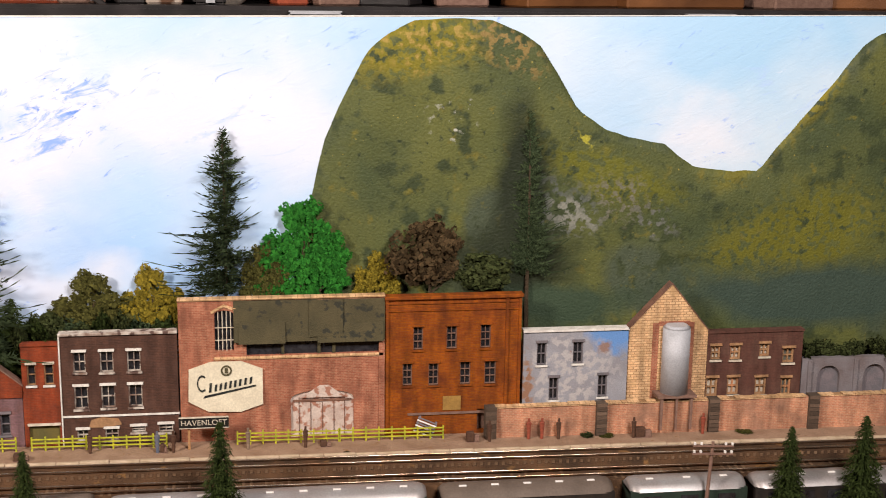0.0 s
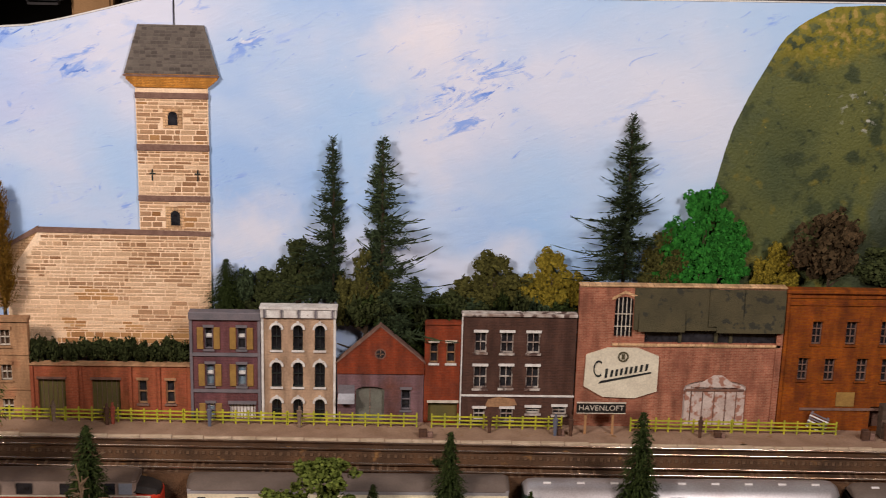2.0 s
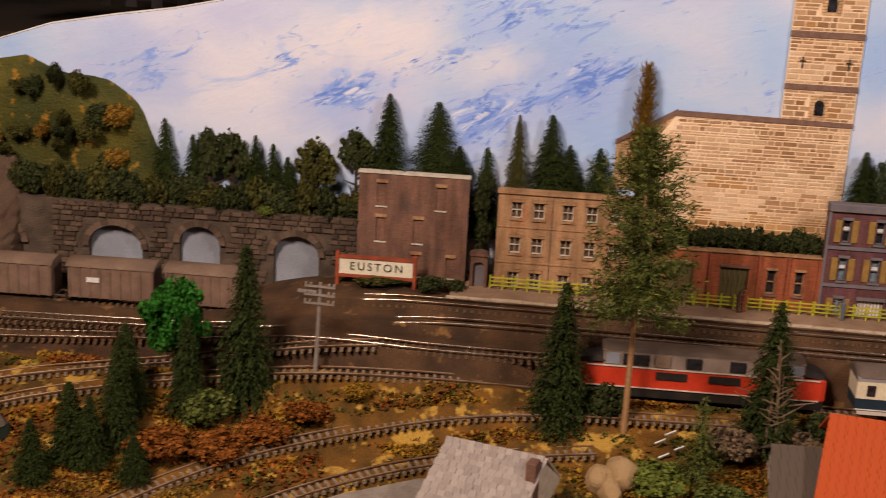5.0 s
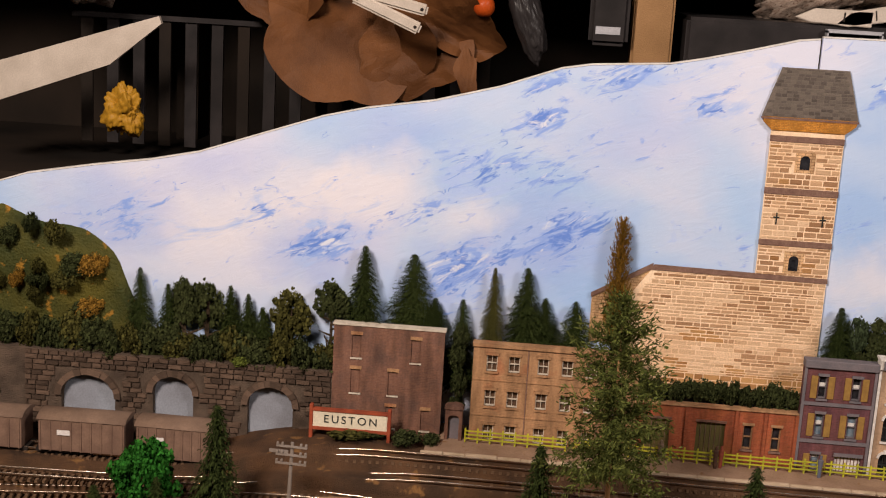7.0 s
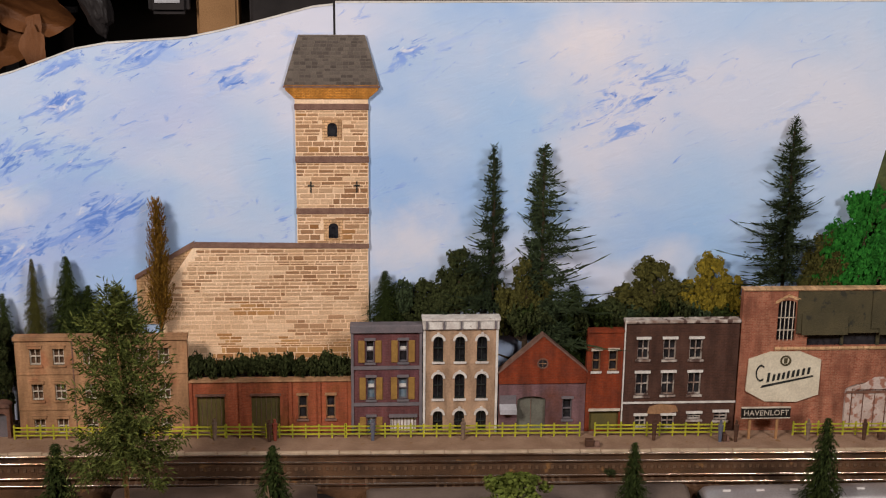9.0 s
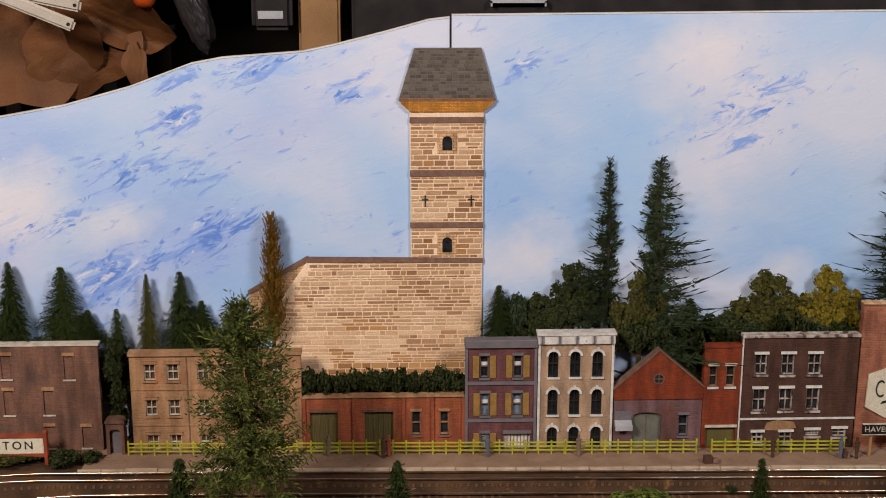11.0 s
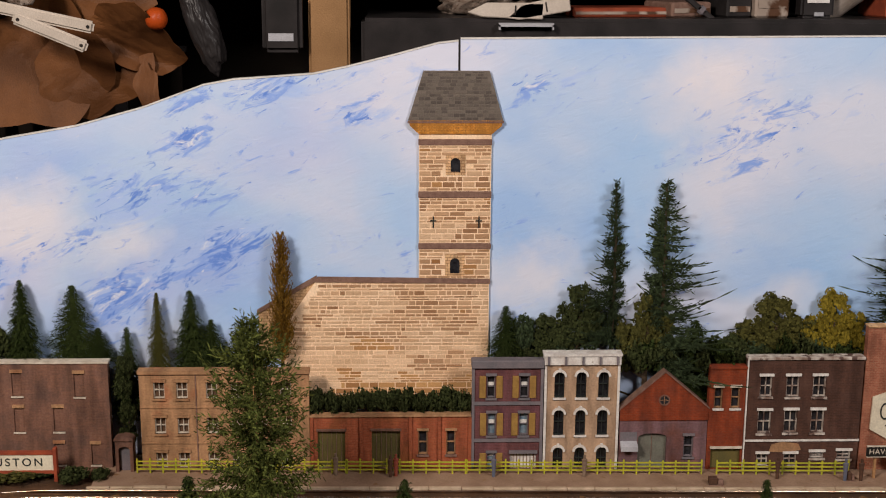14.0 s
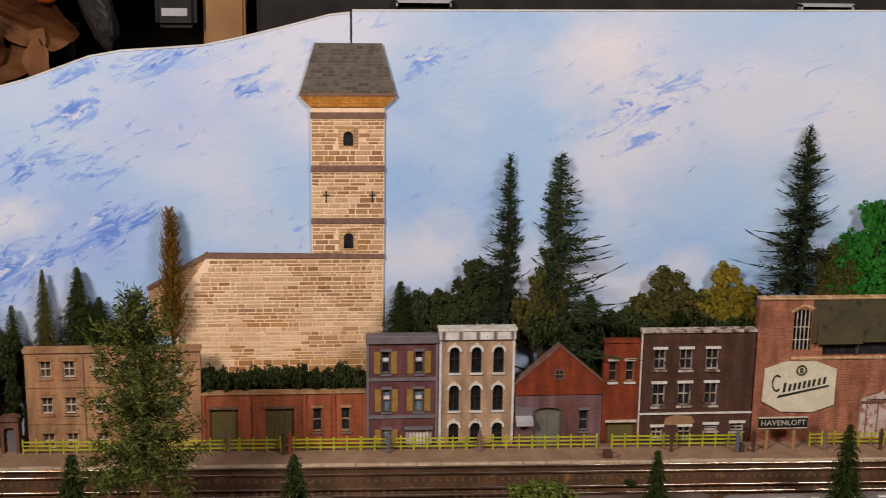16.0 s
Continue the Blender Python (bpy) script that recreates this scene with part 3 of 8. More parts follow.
def wall_mesh(x0, x1, z0, z1, holes, y0=0.0, y1=0.008):
    """A wall plate with openings (x0, x1, z0, z1, arch rise) cut right through."""
    xs = sorted({x0, x1, *(v for h in holes for v in h[:2])})
    zs = sorted({z0, z1, *(v for h in holes for v in h[2:4])})
    xs, zs = [v for v in xs if x0 <= v <= x1], [v for v in zs if z0 <= v <= z1]

    def solid(i, k):
        if not (0 <= i < len(xs) - 1 and 0 <= k < len(zs) - 1):
            return False
        cx, cz = (xs[i] + xs[i + 1]) / 2, (zs[k] + zs[k + 1]) / 2
        return not any(h[0] < cx < h[1] and h[2] < cz < h[3] for h in holes)

    bm = bmesh.new()

    def quad(*p):
        bm.faces.new([bm.verts.new(q) for q in p])

    for i in range(len(xs) - 1):
        for k in range(len(zs) - 1):
            if not solid(i, k):
                continue
            a, b, c, d = xs[i], xs[i + 1], zs[k], zs[k + 1]
            quad((a, y0, c), (b, y0, c), (b, y0, d), (a, y0, d))
            quad((a, y1, c), (a, y1, d), (b, y1, d), (b, y1, c))
            if not solid(i - 1, k):
                quad((a, y0, c), (a, y0, d), (a, y1, d), (a, y1, c))
            if not solid(i + 1, k):
                quad((b, y0, c), (b, y1, c), (b, y1, d), (b, y0, d))
            if not solid(i, k - 1):
                quad((a, y0, c), (a, y1, c), (b, y1, c), (b, y0, c))
            if not solid(i, k + 1):
                quad((a, y0, d), (b, y0, d), (b, y1, d), (a, y1, d))
    for h in holes:
        if h[4]:
            pts = arch_points(*h[:2], h[3], h[4])
            half = len(pts) // 2
            slab(bm, [(h[0], h[3]), *pts[half::-1]], y0, y1)
            slab(bm, [(h[1], h[3]), *pts[half:][::1]][::-1], y0, y1)
    bmesh.ops.remove_doubles(bm, verts=list(bm.verts), dist=1e-6)
    return bm


def opening_pane(h, y=0.004, t=0.0015):
    bm = bmesh.new()
    out = [(h[0], h[2]), *(arch_points(h[0], h[1], h[3], h[4]) if h[4] else [(h[0], h[3]), (h[1], h[3])]), (h[1], h[2])]
    return slab(bm, out, y, y + t)


def window(parent, h, frame_mat="cream", pane="glass", sill="cream", lintel="cream", bars=(1, 1), fr=0.0011, hood=0.0):
    """Sash window in an opening: frame with bars, pane, sill and lintel or arched hood."""
    x0, x1, z0, z1, rise = h
    y0, y1 = 0.0015, 0.004
    if not rise:
        nx, nz = bars[0] + 1, bars[1] + 1
        px_ = [x0 + fr + (x1 - x0 - 2 * fr) * i / nx for i in range(nx + 1)]
        pz_ = [z0 + fr + (z1 - z0 - 2 * fr) * i / nz for i in range(nz + 1)]
        g = fr * 0.32
        cut = [(px_[i] + (g if i else 0), px_[i + 1] - (g if i < nx - 1 else 0), pz_[k] + (g if k else 0), pz_[k + 1] - (g if k < nz - 1 else 0), 0) for i in range(nx) for k in range(nz)]
        bm = wall_mesh(x0, x1, z0, z1, cut, y0, y1)
    else:
        outer, inner = arch_points(x0, x1, z1, rise), arch_points(x0 + fr, x1 - fr, z1 - fr, rise - fr)
        outer, inner = [(x0, z0), *outer, (x1, z0)], [(x0 + fr, z0 + fr), *inner, (x1 - fr, z0 + fr)]
        bm = bmesh.new()
        for i in range(len(outer)):
            k = (i + 1) % len(outer)
            slab(bm, [inner[i], outer[i], outer[k], inner[k]], y0, y1)
        xc, zc = (x0 + x1) / 2, z0 + (z1 - z0) * 0.5
        box(bm, xc - fr * 0.4, xc + fr * 0.4, y0 + 0.0003, y1, z0 + fr * 0.5, z1 - fr * 0.5)
        box(bm, x0 + fr * 0.5, x1 - fr * 0.5, y0 + 0.0002, y1, zc - fr * 0.4, zc + fr * 0.4)
        bmesh.ops.remove_doubles(bm, verts=list(bm.verts), dist=1e-6)
    w = part("window", bm, frame_mat, parent)
    part("pane", opening_pane(h), pane, w)
    e = 0.0012
    if sill:
        part("sill", boxes((x0 - e, x1 + e, -0.0016, 0.002, z0 - 0.0018, z0)), sill, w)
    if lintel and not rise:
        part("lintel", boxes((x0 - e, x1 + e, -0.0012, 0.002, z1, z1 + 0.0024)), lintel, w)
    if lintel and rise:
        outer = arch_points(x0 - 0.002, x1 + 0.002, z1 + 0.0022, rise + 0.002)
        inner = arch_points(x0, x1, z1, rise)
        bm = bmesh.new()
        slab(bm, list(inner) + list(outer)[::-1], -0.0014, 0.001)
        part("arched_hood", bm, lintel, w)
        part("keystone", boxes(((x0 + x1) / 2 - 0.0012, (x0 + x1) / 2 + 0.0012, -0.002, 0.001, z1, z1 + 0.0034)), lintel, w)
    return w


def lettering(text, x, z, y, size, material, parent, spacing=1.0):
    cu = bpy.data.curves.new("lettering", "FONT")
    cu.body, cu.size, cu.align_x, cu.align_y, cu.extrude, cu.space_character = text, size, "CENTER", "CENTER", 0.0002, spacing
    cu.materials.append(M[material])
    ob = new("lettering", cu)
    ob.matrix_world = pose(x, y, z, 90, 0, 0)
    ob.parent = parent
    return ob


def lean(x):
    """The baseboard drops a little towards the right."""
    return 0.004 - 0.010 * x


# cross-section of the ground (y, z): under the train, and further left where the tracks spread
PROFILE = [(-1.0, -0.20), (-0.6, -0.155), (-0.35, -0.135), (-0.25, -0.110), (-0.18, -0.088), (-0.15, -0.071), (-0.125, -0.056),
           (-0.096, -0.055), (-0.0925, -0.0140), (-0.068, -0.0140), (-0.0655, -0.003), (0.2, -0.003)]
PROFILE_LEFT = [(-1.0, -0.20), (-0.6, -0.155), (-0.35, -0.135), (-0.25, -0.110), (-0.18, -0.088), (-0.155, -0.066), (-0.139, -0.058), (-0.1365, -0.0490), (-0.116, -0.0490),
                (-0.114, -0.0300), (-0.094, -0.0300), (-0.0905, -0.0140), (-0.068, -0.0140), (-0.0655, -0.003), (0.2, -0.003)]


# far left, where the terraces run out into one slope
PROFILE_FAR = [(-1.0, -0.20), (-0.6, -0.155), (-0.35, -0.135), (-0.25, -0.106), (-0.18, -0.078), (-0.14, -0.056), (-0.10, -0.034), (-0.078, -0.0150), (-0.068, -0.0140), (-0.0655, -0.003), (0.2, -0.003)]


def smooth(a, b, v):
    u = min(1.0, max(0.0, (v - a) / (b - a)))
    return u * u * (3 - 2 * u)


def ground_z(x, y, rough=True):
    za, zb, zc = (float(np.interp(y, [p[0] for p in some], [p[1] for p in some])) for some in (PROFILE, PROFILE_LEFT, PROFILE_FAR))
    z = za + (zb - za) * smooth(-0.21, -0.29, x)
    z += (zc - z) * smooth(-0.42, -0.54, x) + lean(x)
    z -= 0.030 * smooth(-0.42, -0.60, x) * smooth(-0.16, -0.08, y)
    if rough:
        z += 0.004 * noise.noise((x * 14, y * 14, 0)) * smooth(-0.12, -0.16, y) + 0.0006 * noise.noise((x * 120, y * 120, 3))
    return z


# ---- the setting: backdrop, hills, ground, platform, room ----
EDGE = [(-1.05, 0.13), (-0.90, 0.150), (-0.842, 0.176), (-0.80, 0.196), (-0.73, 0.220), (-0.667, 0.232), (-0.611, 0.241), (-0.566, 0.251), (-0.504, 0.273),
        (-0.45, 0.292), (-0.411, 0.302), (-0.348, 0.313), (-0.29, 0.329), (-0.236, 0.349), (-0.209, 0.354), (-0.140, 0.359), (-0.111, 0.365), (-0.071, 0.375), (-0.03, 0.386), (-0.0125, 0.388)]
bd = thing("backdrop", "hand-painted sky backdrop of two boards, pale blue with white and lilac clouds", "backdrop", kind="structure")
part("sky_panel", slab(bmesh.new(), [(-1.05, -0.08), *EDGE, (-0.0125, -0.08)], 0.034, 0.039), "sky", bd)
part("sky_panel", slab(bmesh.new(), [(-0.0105, -0.08), (-0.0105, 0.390), (0.36, 0.393), (1.04, 0.399), (1.5, 0.402), (1.5, -0.08)], 0.034, 0.039), "sky", bd)
bm = bmesh.new()
for (xa, za), (xb, zb) in zip(EDGE, EDGE[1:]):
    slab(bm, [(xa, za + 0.0003), (xa, za + 0.0016), (xb, zb + 0.0016), (xb, zb + 0.0003)], 0.0335, 0.0395)
slab(bm, [(-0.0105, 0.3903), (-0.0105, 0.3916), (1.5, 0.4036), (1.5, 0.4023), (1.04, 0.3993), (0.36, 0.3933)], 0.0335, 0.0395)
part("white_edge", bm, "board", bd, "bare white board edge")


def relief(name, top, bottom, material, label, depth=0.004, y=0.034, step=0.006):
    """A hill modelled in low relief on the backdrop: top is its skyline."""
    xs = np.arange(top[0][0], top[-1][0] + 1e-6, step)
    tx, tz = [p[0] for p in top], [p[1] for p in top]
    bm = bmesh.new()
    cols = []
    for x in xs:
        zt = float(np.interp(x, tx, tz)) + 0.0015 * noise.noise((x * 60, 0, 7))
        n = 26
        col = []
        for k in range(n + 1):
            u = k / n
            z = bottom + (zt - bottom) * u
            d = 0.0004 + depth * min(1.0, (1 - u) * 6) * (0.55 + 0.45 * noise.noise((x * 25, z * 25, 1))) + 0.0012 * noise.noise((x * 160, z * 160, 2))
            col.append(bm.verts.new((x, y - max(d, 0.0004), z)))
        cols.append(col)
    for a, b in zip(cols, cols[1:]):
        for k in range(len(a) - 1):
            f = bm.faces.new((a[k], b[k], b[k + 1], a[k + 1]))
            f.smooth = True
    edge = [c[-1] for c in cols]
    back = [bm.verts.new((v.co.x, y + 0.001, v.co.z)) for v in edge]
    for i in range(len(edge) - 1):
        bm.faces.new((edge[i], edge[i + 1], back[i + 1], back[i]))
    return tagged(part(name, bm, material), label, "hill", kind="structure")


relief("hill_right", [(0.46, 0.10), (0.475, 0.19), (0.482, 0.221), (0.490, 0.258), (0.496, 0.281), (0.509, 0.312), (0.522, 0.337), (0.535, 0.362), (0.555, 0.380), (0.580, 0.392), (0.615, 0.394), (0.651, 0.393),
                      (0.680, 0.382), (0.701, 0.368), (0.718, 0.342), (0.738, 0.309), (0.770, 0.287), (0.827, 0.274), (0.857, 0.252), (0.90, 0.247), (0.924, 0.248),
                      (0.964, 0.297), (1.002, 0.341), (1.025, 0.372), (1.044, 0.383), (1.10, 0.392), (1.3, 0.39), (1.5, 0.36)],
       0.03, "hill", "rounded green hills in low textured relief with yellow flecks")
relief("hill_left", [(-1.0, 0.12), (-0.90, 0.150), (-0.842, 0.170), (-0.786, 0.184), (-0.752, 0.190), (-0.730, 0.180), (-0.714, 0.175), (-0.675, 0.172), (-0.655, 0.160), (-0.642, 0.146), (-0.630, 0.115), (-0.615, 0.085)],
       0.02, "hill_left", "dark green hill in flocked relief with orange patches", depth=0.010)

# ground sheet
bm = bmesh.new()
gx = list(np.arange(-1.3, 1.61, 0.02))
gy = [-0.72, -0.6, -0.5, -0.42, -0.36, -0.32, -0.29, -0.27, -0.25, -0.235, -0.22, -0.205, -0.19, -0.18, -0.17, -0.16, -0.155, -0.147, -0.139, -0.1365, -0.130, -0.125, -0.116, -0.114, -0.105, -0.096, -0.094, -0.0925, -0.0905, -0.080, -0.068, -0.0655, -0.055, -0.045, -0.02, 0.034]
grid = [[bm.verts.new((x, y, ground_z(x, y))) for y in gy] for x in gx]
for a, b in zip(grid, grid[1:]):
    for k in range(len(gy) - 1):
        f = bm.faces.new((a[k], b[k], b[k + 1], a[k + 1]))
        f.smooth = True
        f.material_index = 1 if gy[k] > -0.13 else 0
g = part("ground", bm, "earth")
g.data.materials.append(M["ballast"])
tagged(g, "layout ground of ochre and rust scenic turf with brown ballast", "ground", kind="structure")

plat = thing("platform", "long pale grit station platform with worn edging", "platform", kind="structure")
bm = bmesh.new()
px = list(np.arange(-0.335, 1.5, 0.03))
top = [[bm.verts.new((x, y, lean(x) + z)) for y, z in ((-0.0435, -0.0045), (-0.0435, 0.0), (0.033, 0.0), (0.033, -0.0045))] for x in px]
for a, b in zip(top, top[1:]):
    for k in range(3):
        bm.faces.new((a[k], b[k], b[k + 1], a[k + 1]))
bm.faces.new(top[0][::-1])
bm.faces.new(top[-1])
part("platform_surface", bm, "platform", plat)
rnd = random.Random(4)
x = -0.338
while x < 1.45:
    w = rnd.uniform(0.018, 0.03)
    z = lean(x)
    part("edging_stone", bevelled(boxes((x, x + w - 0.0006, -0.0455, -0.0415 + rnd.uniform(-0.0008, 0.0008), z - 0.0035, z + rnd.uniform(0.0003, 0.0008))), 0.0004, 1), "edging", plat)
    x += w


SLEEPER = {}


LINES = []


def track(name, pts, label, gauge=0.0145, pitch=0.0068, sunk=0.0, rail="rail", sleeper="sleeper"):
    """Two rails on sleepers along a smoothed line."""
    t = thing(name, label, "railway track", "railway tracks")
    p = np.array(pts)
    d = np.r_[0, np.cumsum(np.hypot(*np.diff(p[:, :2], axis=0).T))]
    n = max(8, int(d[-1] / 0.012))
    s = np.linspace(0, d[-1], n)
    q = np.stack([np.interp(s, d, p[:, k]) for k in range(3)], 1)
    for _ in range(12):
        q[1:-1] = (q[:-2] + 2 * q[1:-1] + q[2:]) / 4
    LINES.append(q[:, :2].copy())
    tan = np.gradient(q, axis=0)
    tan /= np.linalg.norm(tan[:, :2], axis=1)[:, None]
    nor = np.stack([-tan[:, 1], tan[:, 0], 0 * tan[:, 0]], 1)
    for side in (-1, 1):
        bm = bmesh.new()
        prof = [(-0.0006, 0.0), (-0.00065, 0.0014), (-0.00045, 0.0019), (-0.0001, 0.0021), (0.0001, 0.0021), (0.00045, 0.0019), (0.00065, 0.0014), (0.0006, 0.0)]
        rings = [[bm.verts.new((*(q[i, :2] + nor[i, :2] * (side * gauge / 2 + o)), q[i, 2] + 0.0016 + h)) for o, h in prof] for i in range(n)]
        for a, b in zip(rings, rings[1:]):
            for k in range(8):
                bm.faces.new((a[k], a[(k + 1) % 8], b[(k + 1) % 8], b[k])).smooth = True
        part("rail", bm, rail, t)
    m = int(d[-1] / pitch)
    rest = bmesh.new()
    if sleeper not in SLEEPER:
        me = bpy.data.meshes.new("sleeper")
        sb = boxes((-0.0013, 0.0013, -0.0105, 0.0105, -0.001, 0.0016))
        sb.to_mesh(me)
        sb.free()
        me.materials.append(M[sleeper])
        SLEEPER[sleeper] = me
    r, made = random.Random(m), 0
    for i in range(m):
        u = (i + 0.5) * pitch
        c = np.array([np.interp(u, s, q[:, k]) for k in range(3)])
        tx, ty = np.interp(u, s, tan[:, 0]), np.interp(u, s, tan[:, 1])
        place = Matrix.Translation(c + np.array([0, 0, r.uniform(-0.0004, 0)]) - np.array([0, 0, sunk])) @ Matrix.Rotation(math.atan2(ty, tx) + r.uniform(-0.02, 0.02), 4, "Z")
        if made < 300 and -0.75 < c[0] < 0.75:
            ob = new("sleeper", SLEEPER[sleeper])
            ob.parent, ob.matrix_basis = t, place
            made += 1
        else:
            vs = box(rest, -0.0013, 0.0013, -0.0105, 0.0105, -0.001, 0.0016)
            bmesh.ops.transform(rest, matrix=place, verts=vs)
    if len(rest.verts):
        part("sleeper_run", rest, sleeper, t)["kind"] = "stuff"
    else:
        rest.free()
    return t


def on_ground(pts, lift=0.0008):
    return [(x, y, ground_z(x, y, False) + lift) for x, y in pts]


def level(pts, dz):
    return [(x, y, lean(x) + dz - 0.030 * smooth(-0.42, -0.60, x) * smooth(-0.16, -0.08, y)) for x, y in pts]


track("railway_track", level([(1.5, -0.0565), (-0.40, -0.0565), (-0.55, -0.052), (-0.75, -0.040), (-1.1, -0.038)], -0.0035), "platform track with worn bright rails", sunk=0.0019)
track("railway_track", level([(1.5, -0.0790), (-0.35, -0.0790), (-0.55, -0.082), (-0.80, -0.088), (-1.1, -0.09)], -0.0135), "middle track with bright rails on dark ballast", sunk=0.0019)
RUSTY = dict(rail="rail_rusty", sleeper="sleeper_pale")
SIDING = [(-0.235, -0.104, -0.0300), (-0.30, -0.104, -0.0305), (-0.36, -0.105, -0.0305)]
track("railway_track", [(x, y, lean(x) + z) for x, y, z in SIDING] + on_ground([(-0.416, -0.101), (-0.481, -0.093), (-0.528, -0.090), (-0.618, -0.087), (-0.736, -0.096), (-0.95, -0.12)], 0.0014), "dark siding track below the station", sunk=0.0010)
track("railway_track", on_ground([(-0.39, -0.109), (-0.407, -0.110), (-0.469, -0.114), (-0.554, -0.117), (-0.621, -0.137), (-0.706, -0.161), (-0.80, -0.20), (-0.95, -0.28)], 0.0014), "second siding curving off to the rock face", sunk=0.0006, **RUSTY)
track("railway_track", [(x, y, lean(x) + z) for x, y, z in ((1.5, -0.106, -0.0555), (-0.20, -0.106, -0.0555), (-0.26, -0.114, -0.0530), (-0.333, -0.1245, -0.0480))] + on_ground([(-0.438, -0.133), (-0.464, -0.136), (-0.56, -0.148), (-0.658, -0.171), (-0.72, -0.195), (-0.85, -0.28)], 0.0014), "lower main track on rusty sleepers", sunk=0.0006, **RUSTY)
track("railway_track", on_ground([(0.30, -0.140), (-0.088, -0.137), (-0.169, -0.139), (-0.249, -0.145), (-0.327, -0.159), (-0.364, -0.167), (-0.428, -0.182), (-0.486, -0.214), (-0.556, -0.264), (-0.64, -0.35), (-0.70, -0.45)], 0.0016), "curved track through rusty scrub", **RUSTY)
track("railway_track", on_ground([(-0.20, -0.172), (-0.27, -0.182), (-0.333, -0.197), (-0.385, -0.219), (-0.44, -0.249), (-0.50, -0.30), (-0.55, -0.37), (-0.60, -0.45)], 0.0016), "inner curved track beside the grey road", **RUSTY)

# room shell and table
room = thing("room_shell", "dim brown walls of the hobby room", "room", kind="structure")
part("wall_back", boxes((-3, 3, 0.9, 1.0, -1.2, 1.7)), "room", room)
part("wall_front", boxes((-3, 3, -3.1, -3.0, -1.2, 1.7)), "room", room)
part("wall_side", boxes((-3.1, -3, -3.1, 1.0, -1.2, 1.7)), "room", room)
part("wall_side", boxes((3, 3.1, -3.1, 1.0, -1.2, 1.7)), "room", room)
tagged(part("ceiling", boxes((-3.1, 3.1, -3.1, 1.0, 1.7, 1.8)), "room"), "plain dim ceiling", "ceiling", kind="structure")
tagged(part("floor", boxes((-3.1, 3.1, -3.1, 1.0, -1.3, -1.2)), "room"), "plain dark floor", "floor", kind="structure")
tagged(part("baseboard_table", boxes((-1.35, 1.65, -0.70, 0.045, -0.32, -0.24)), "timber"), "plain timber baseboard carrying the layout", "baseboard", kind="structure")

# ---- the row of low-relief buildings ----


def facade(name, label, x0, x1, z1, holes, material, y1=0.008, z0=-0.004, category="building"):
    b = thing(name, label, category, "row of low-relief buildings", ((x0 + x1) / 2, 0, lean((x0 + x1) / 2)))
    part("wall", wall_mesh(x0, x1, z0, z1, holes, 0.0, y1), material, b)
    return b


def settle(b):
    """The parts were laid out in the layout's own coordinates: keep them there under their thing."""
    for c in b.children:
        if not c.get("settled"):
            c.matrix_parent_inverse = Matrix.Translation(b.location).inverted()
            c["settled"] = 1
    return b


def finish(b):
    settle(b)
    for c in b.children:
        del c["settled"]


# plain mauve-brown block with blind windows
W = [(-0.410, -0.401, 0.076, 0.098, 0), (-0.355, -0.346, 0.075, 0.097, 0), (-0.410, -0.401, 0.042, 0.065, 0), (-0.375, -0.366, 0.042, 0.065, 0), (-0.376, -0.367, 0.010, 0.031, 0), (-0.343, -0.335, 0.010, 0.030, 0)]
b = facade("brick_warehouse", "plain mauve-brown brick warehouse with blind windows and pale coping", -0.427, -0.3245, 0.1065, W, "b_eus")
for h in W:
    w = part("blind_window", opening_pane(h, 0.0015), "b_eus", b)
    part("sill", boxes((h[0] - 0.001, h[1] + 0.001, -0.0012, 0.001, h[2] - 0.0013, h[2])), "cream", w)
    part("lintel", boxes((h[0] - 0.001, h[1] + 0.001, -0.0008, 0.001, h[3], h[3] + 0.003)), "b_tan", w)
part("coping", boxes((-0.428, -0.3235, -0.0012, 0.009, 0.1065, 0.1082)), "cream", b, "pale stone coping")
finish(b)

# tan rendered building with grouped windows
cols = [-0.2850, -0.2645, -0.2380, -0.2160, -0.1940, -0.1720]
W = [(c, c + 0.0100, z, z + 0.0155, 0) for c in cols for z in (0.0730, 0.0395, 0.0060)]
b = facade("tan_tenement", "tan rendered three-storey building with patches of bare brick", -0.2975, -0.1460, 0.0985, W, "b_tan")
for h in W:
    w = window(b, h, "cream", "pane_brown", "b_tan", "b_tan", (1, 1), 0.0008)
    bm = bmesh.new()
    slab(bm, [(h[0] - 0.002, h[3] + 0.0026), ((h[0] + h[1]) / 2, h[3] + 0.0050), (h[1] + 0.002, h[3] + 0.0026)], -0.0010, 0.001)
    part("pediment", bm, "b_tan", w)
for z in (0.0640, 0.0300):
    part("string_course", boxes((-0.2975, -0.1460, -0.0008, 0.001, z, z + 0.0012)), "b_tan", b)
for x in (-0.2475, -0.181):
    part("downpipe", boxes((x, x + 0.0009, -0.0009, 0.001, 0.0, 0.096)), "coping", b)
part("cornice", boxes((-0.2985, -0.1450, -0.002, 0.009, 0.0962, 0.0995)), "b_tan", b)
finish(b)

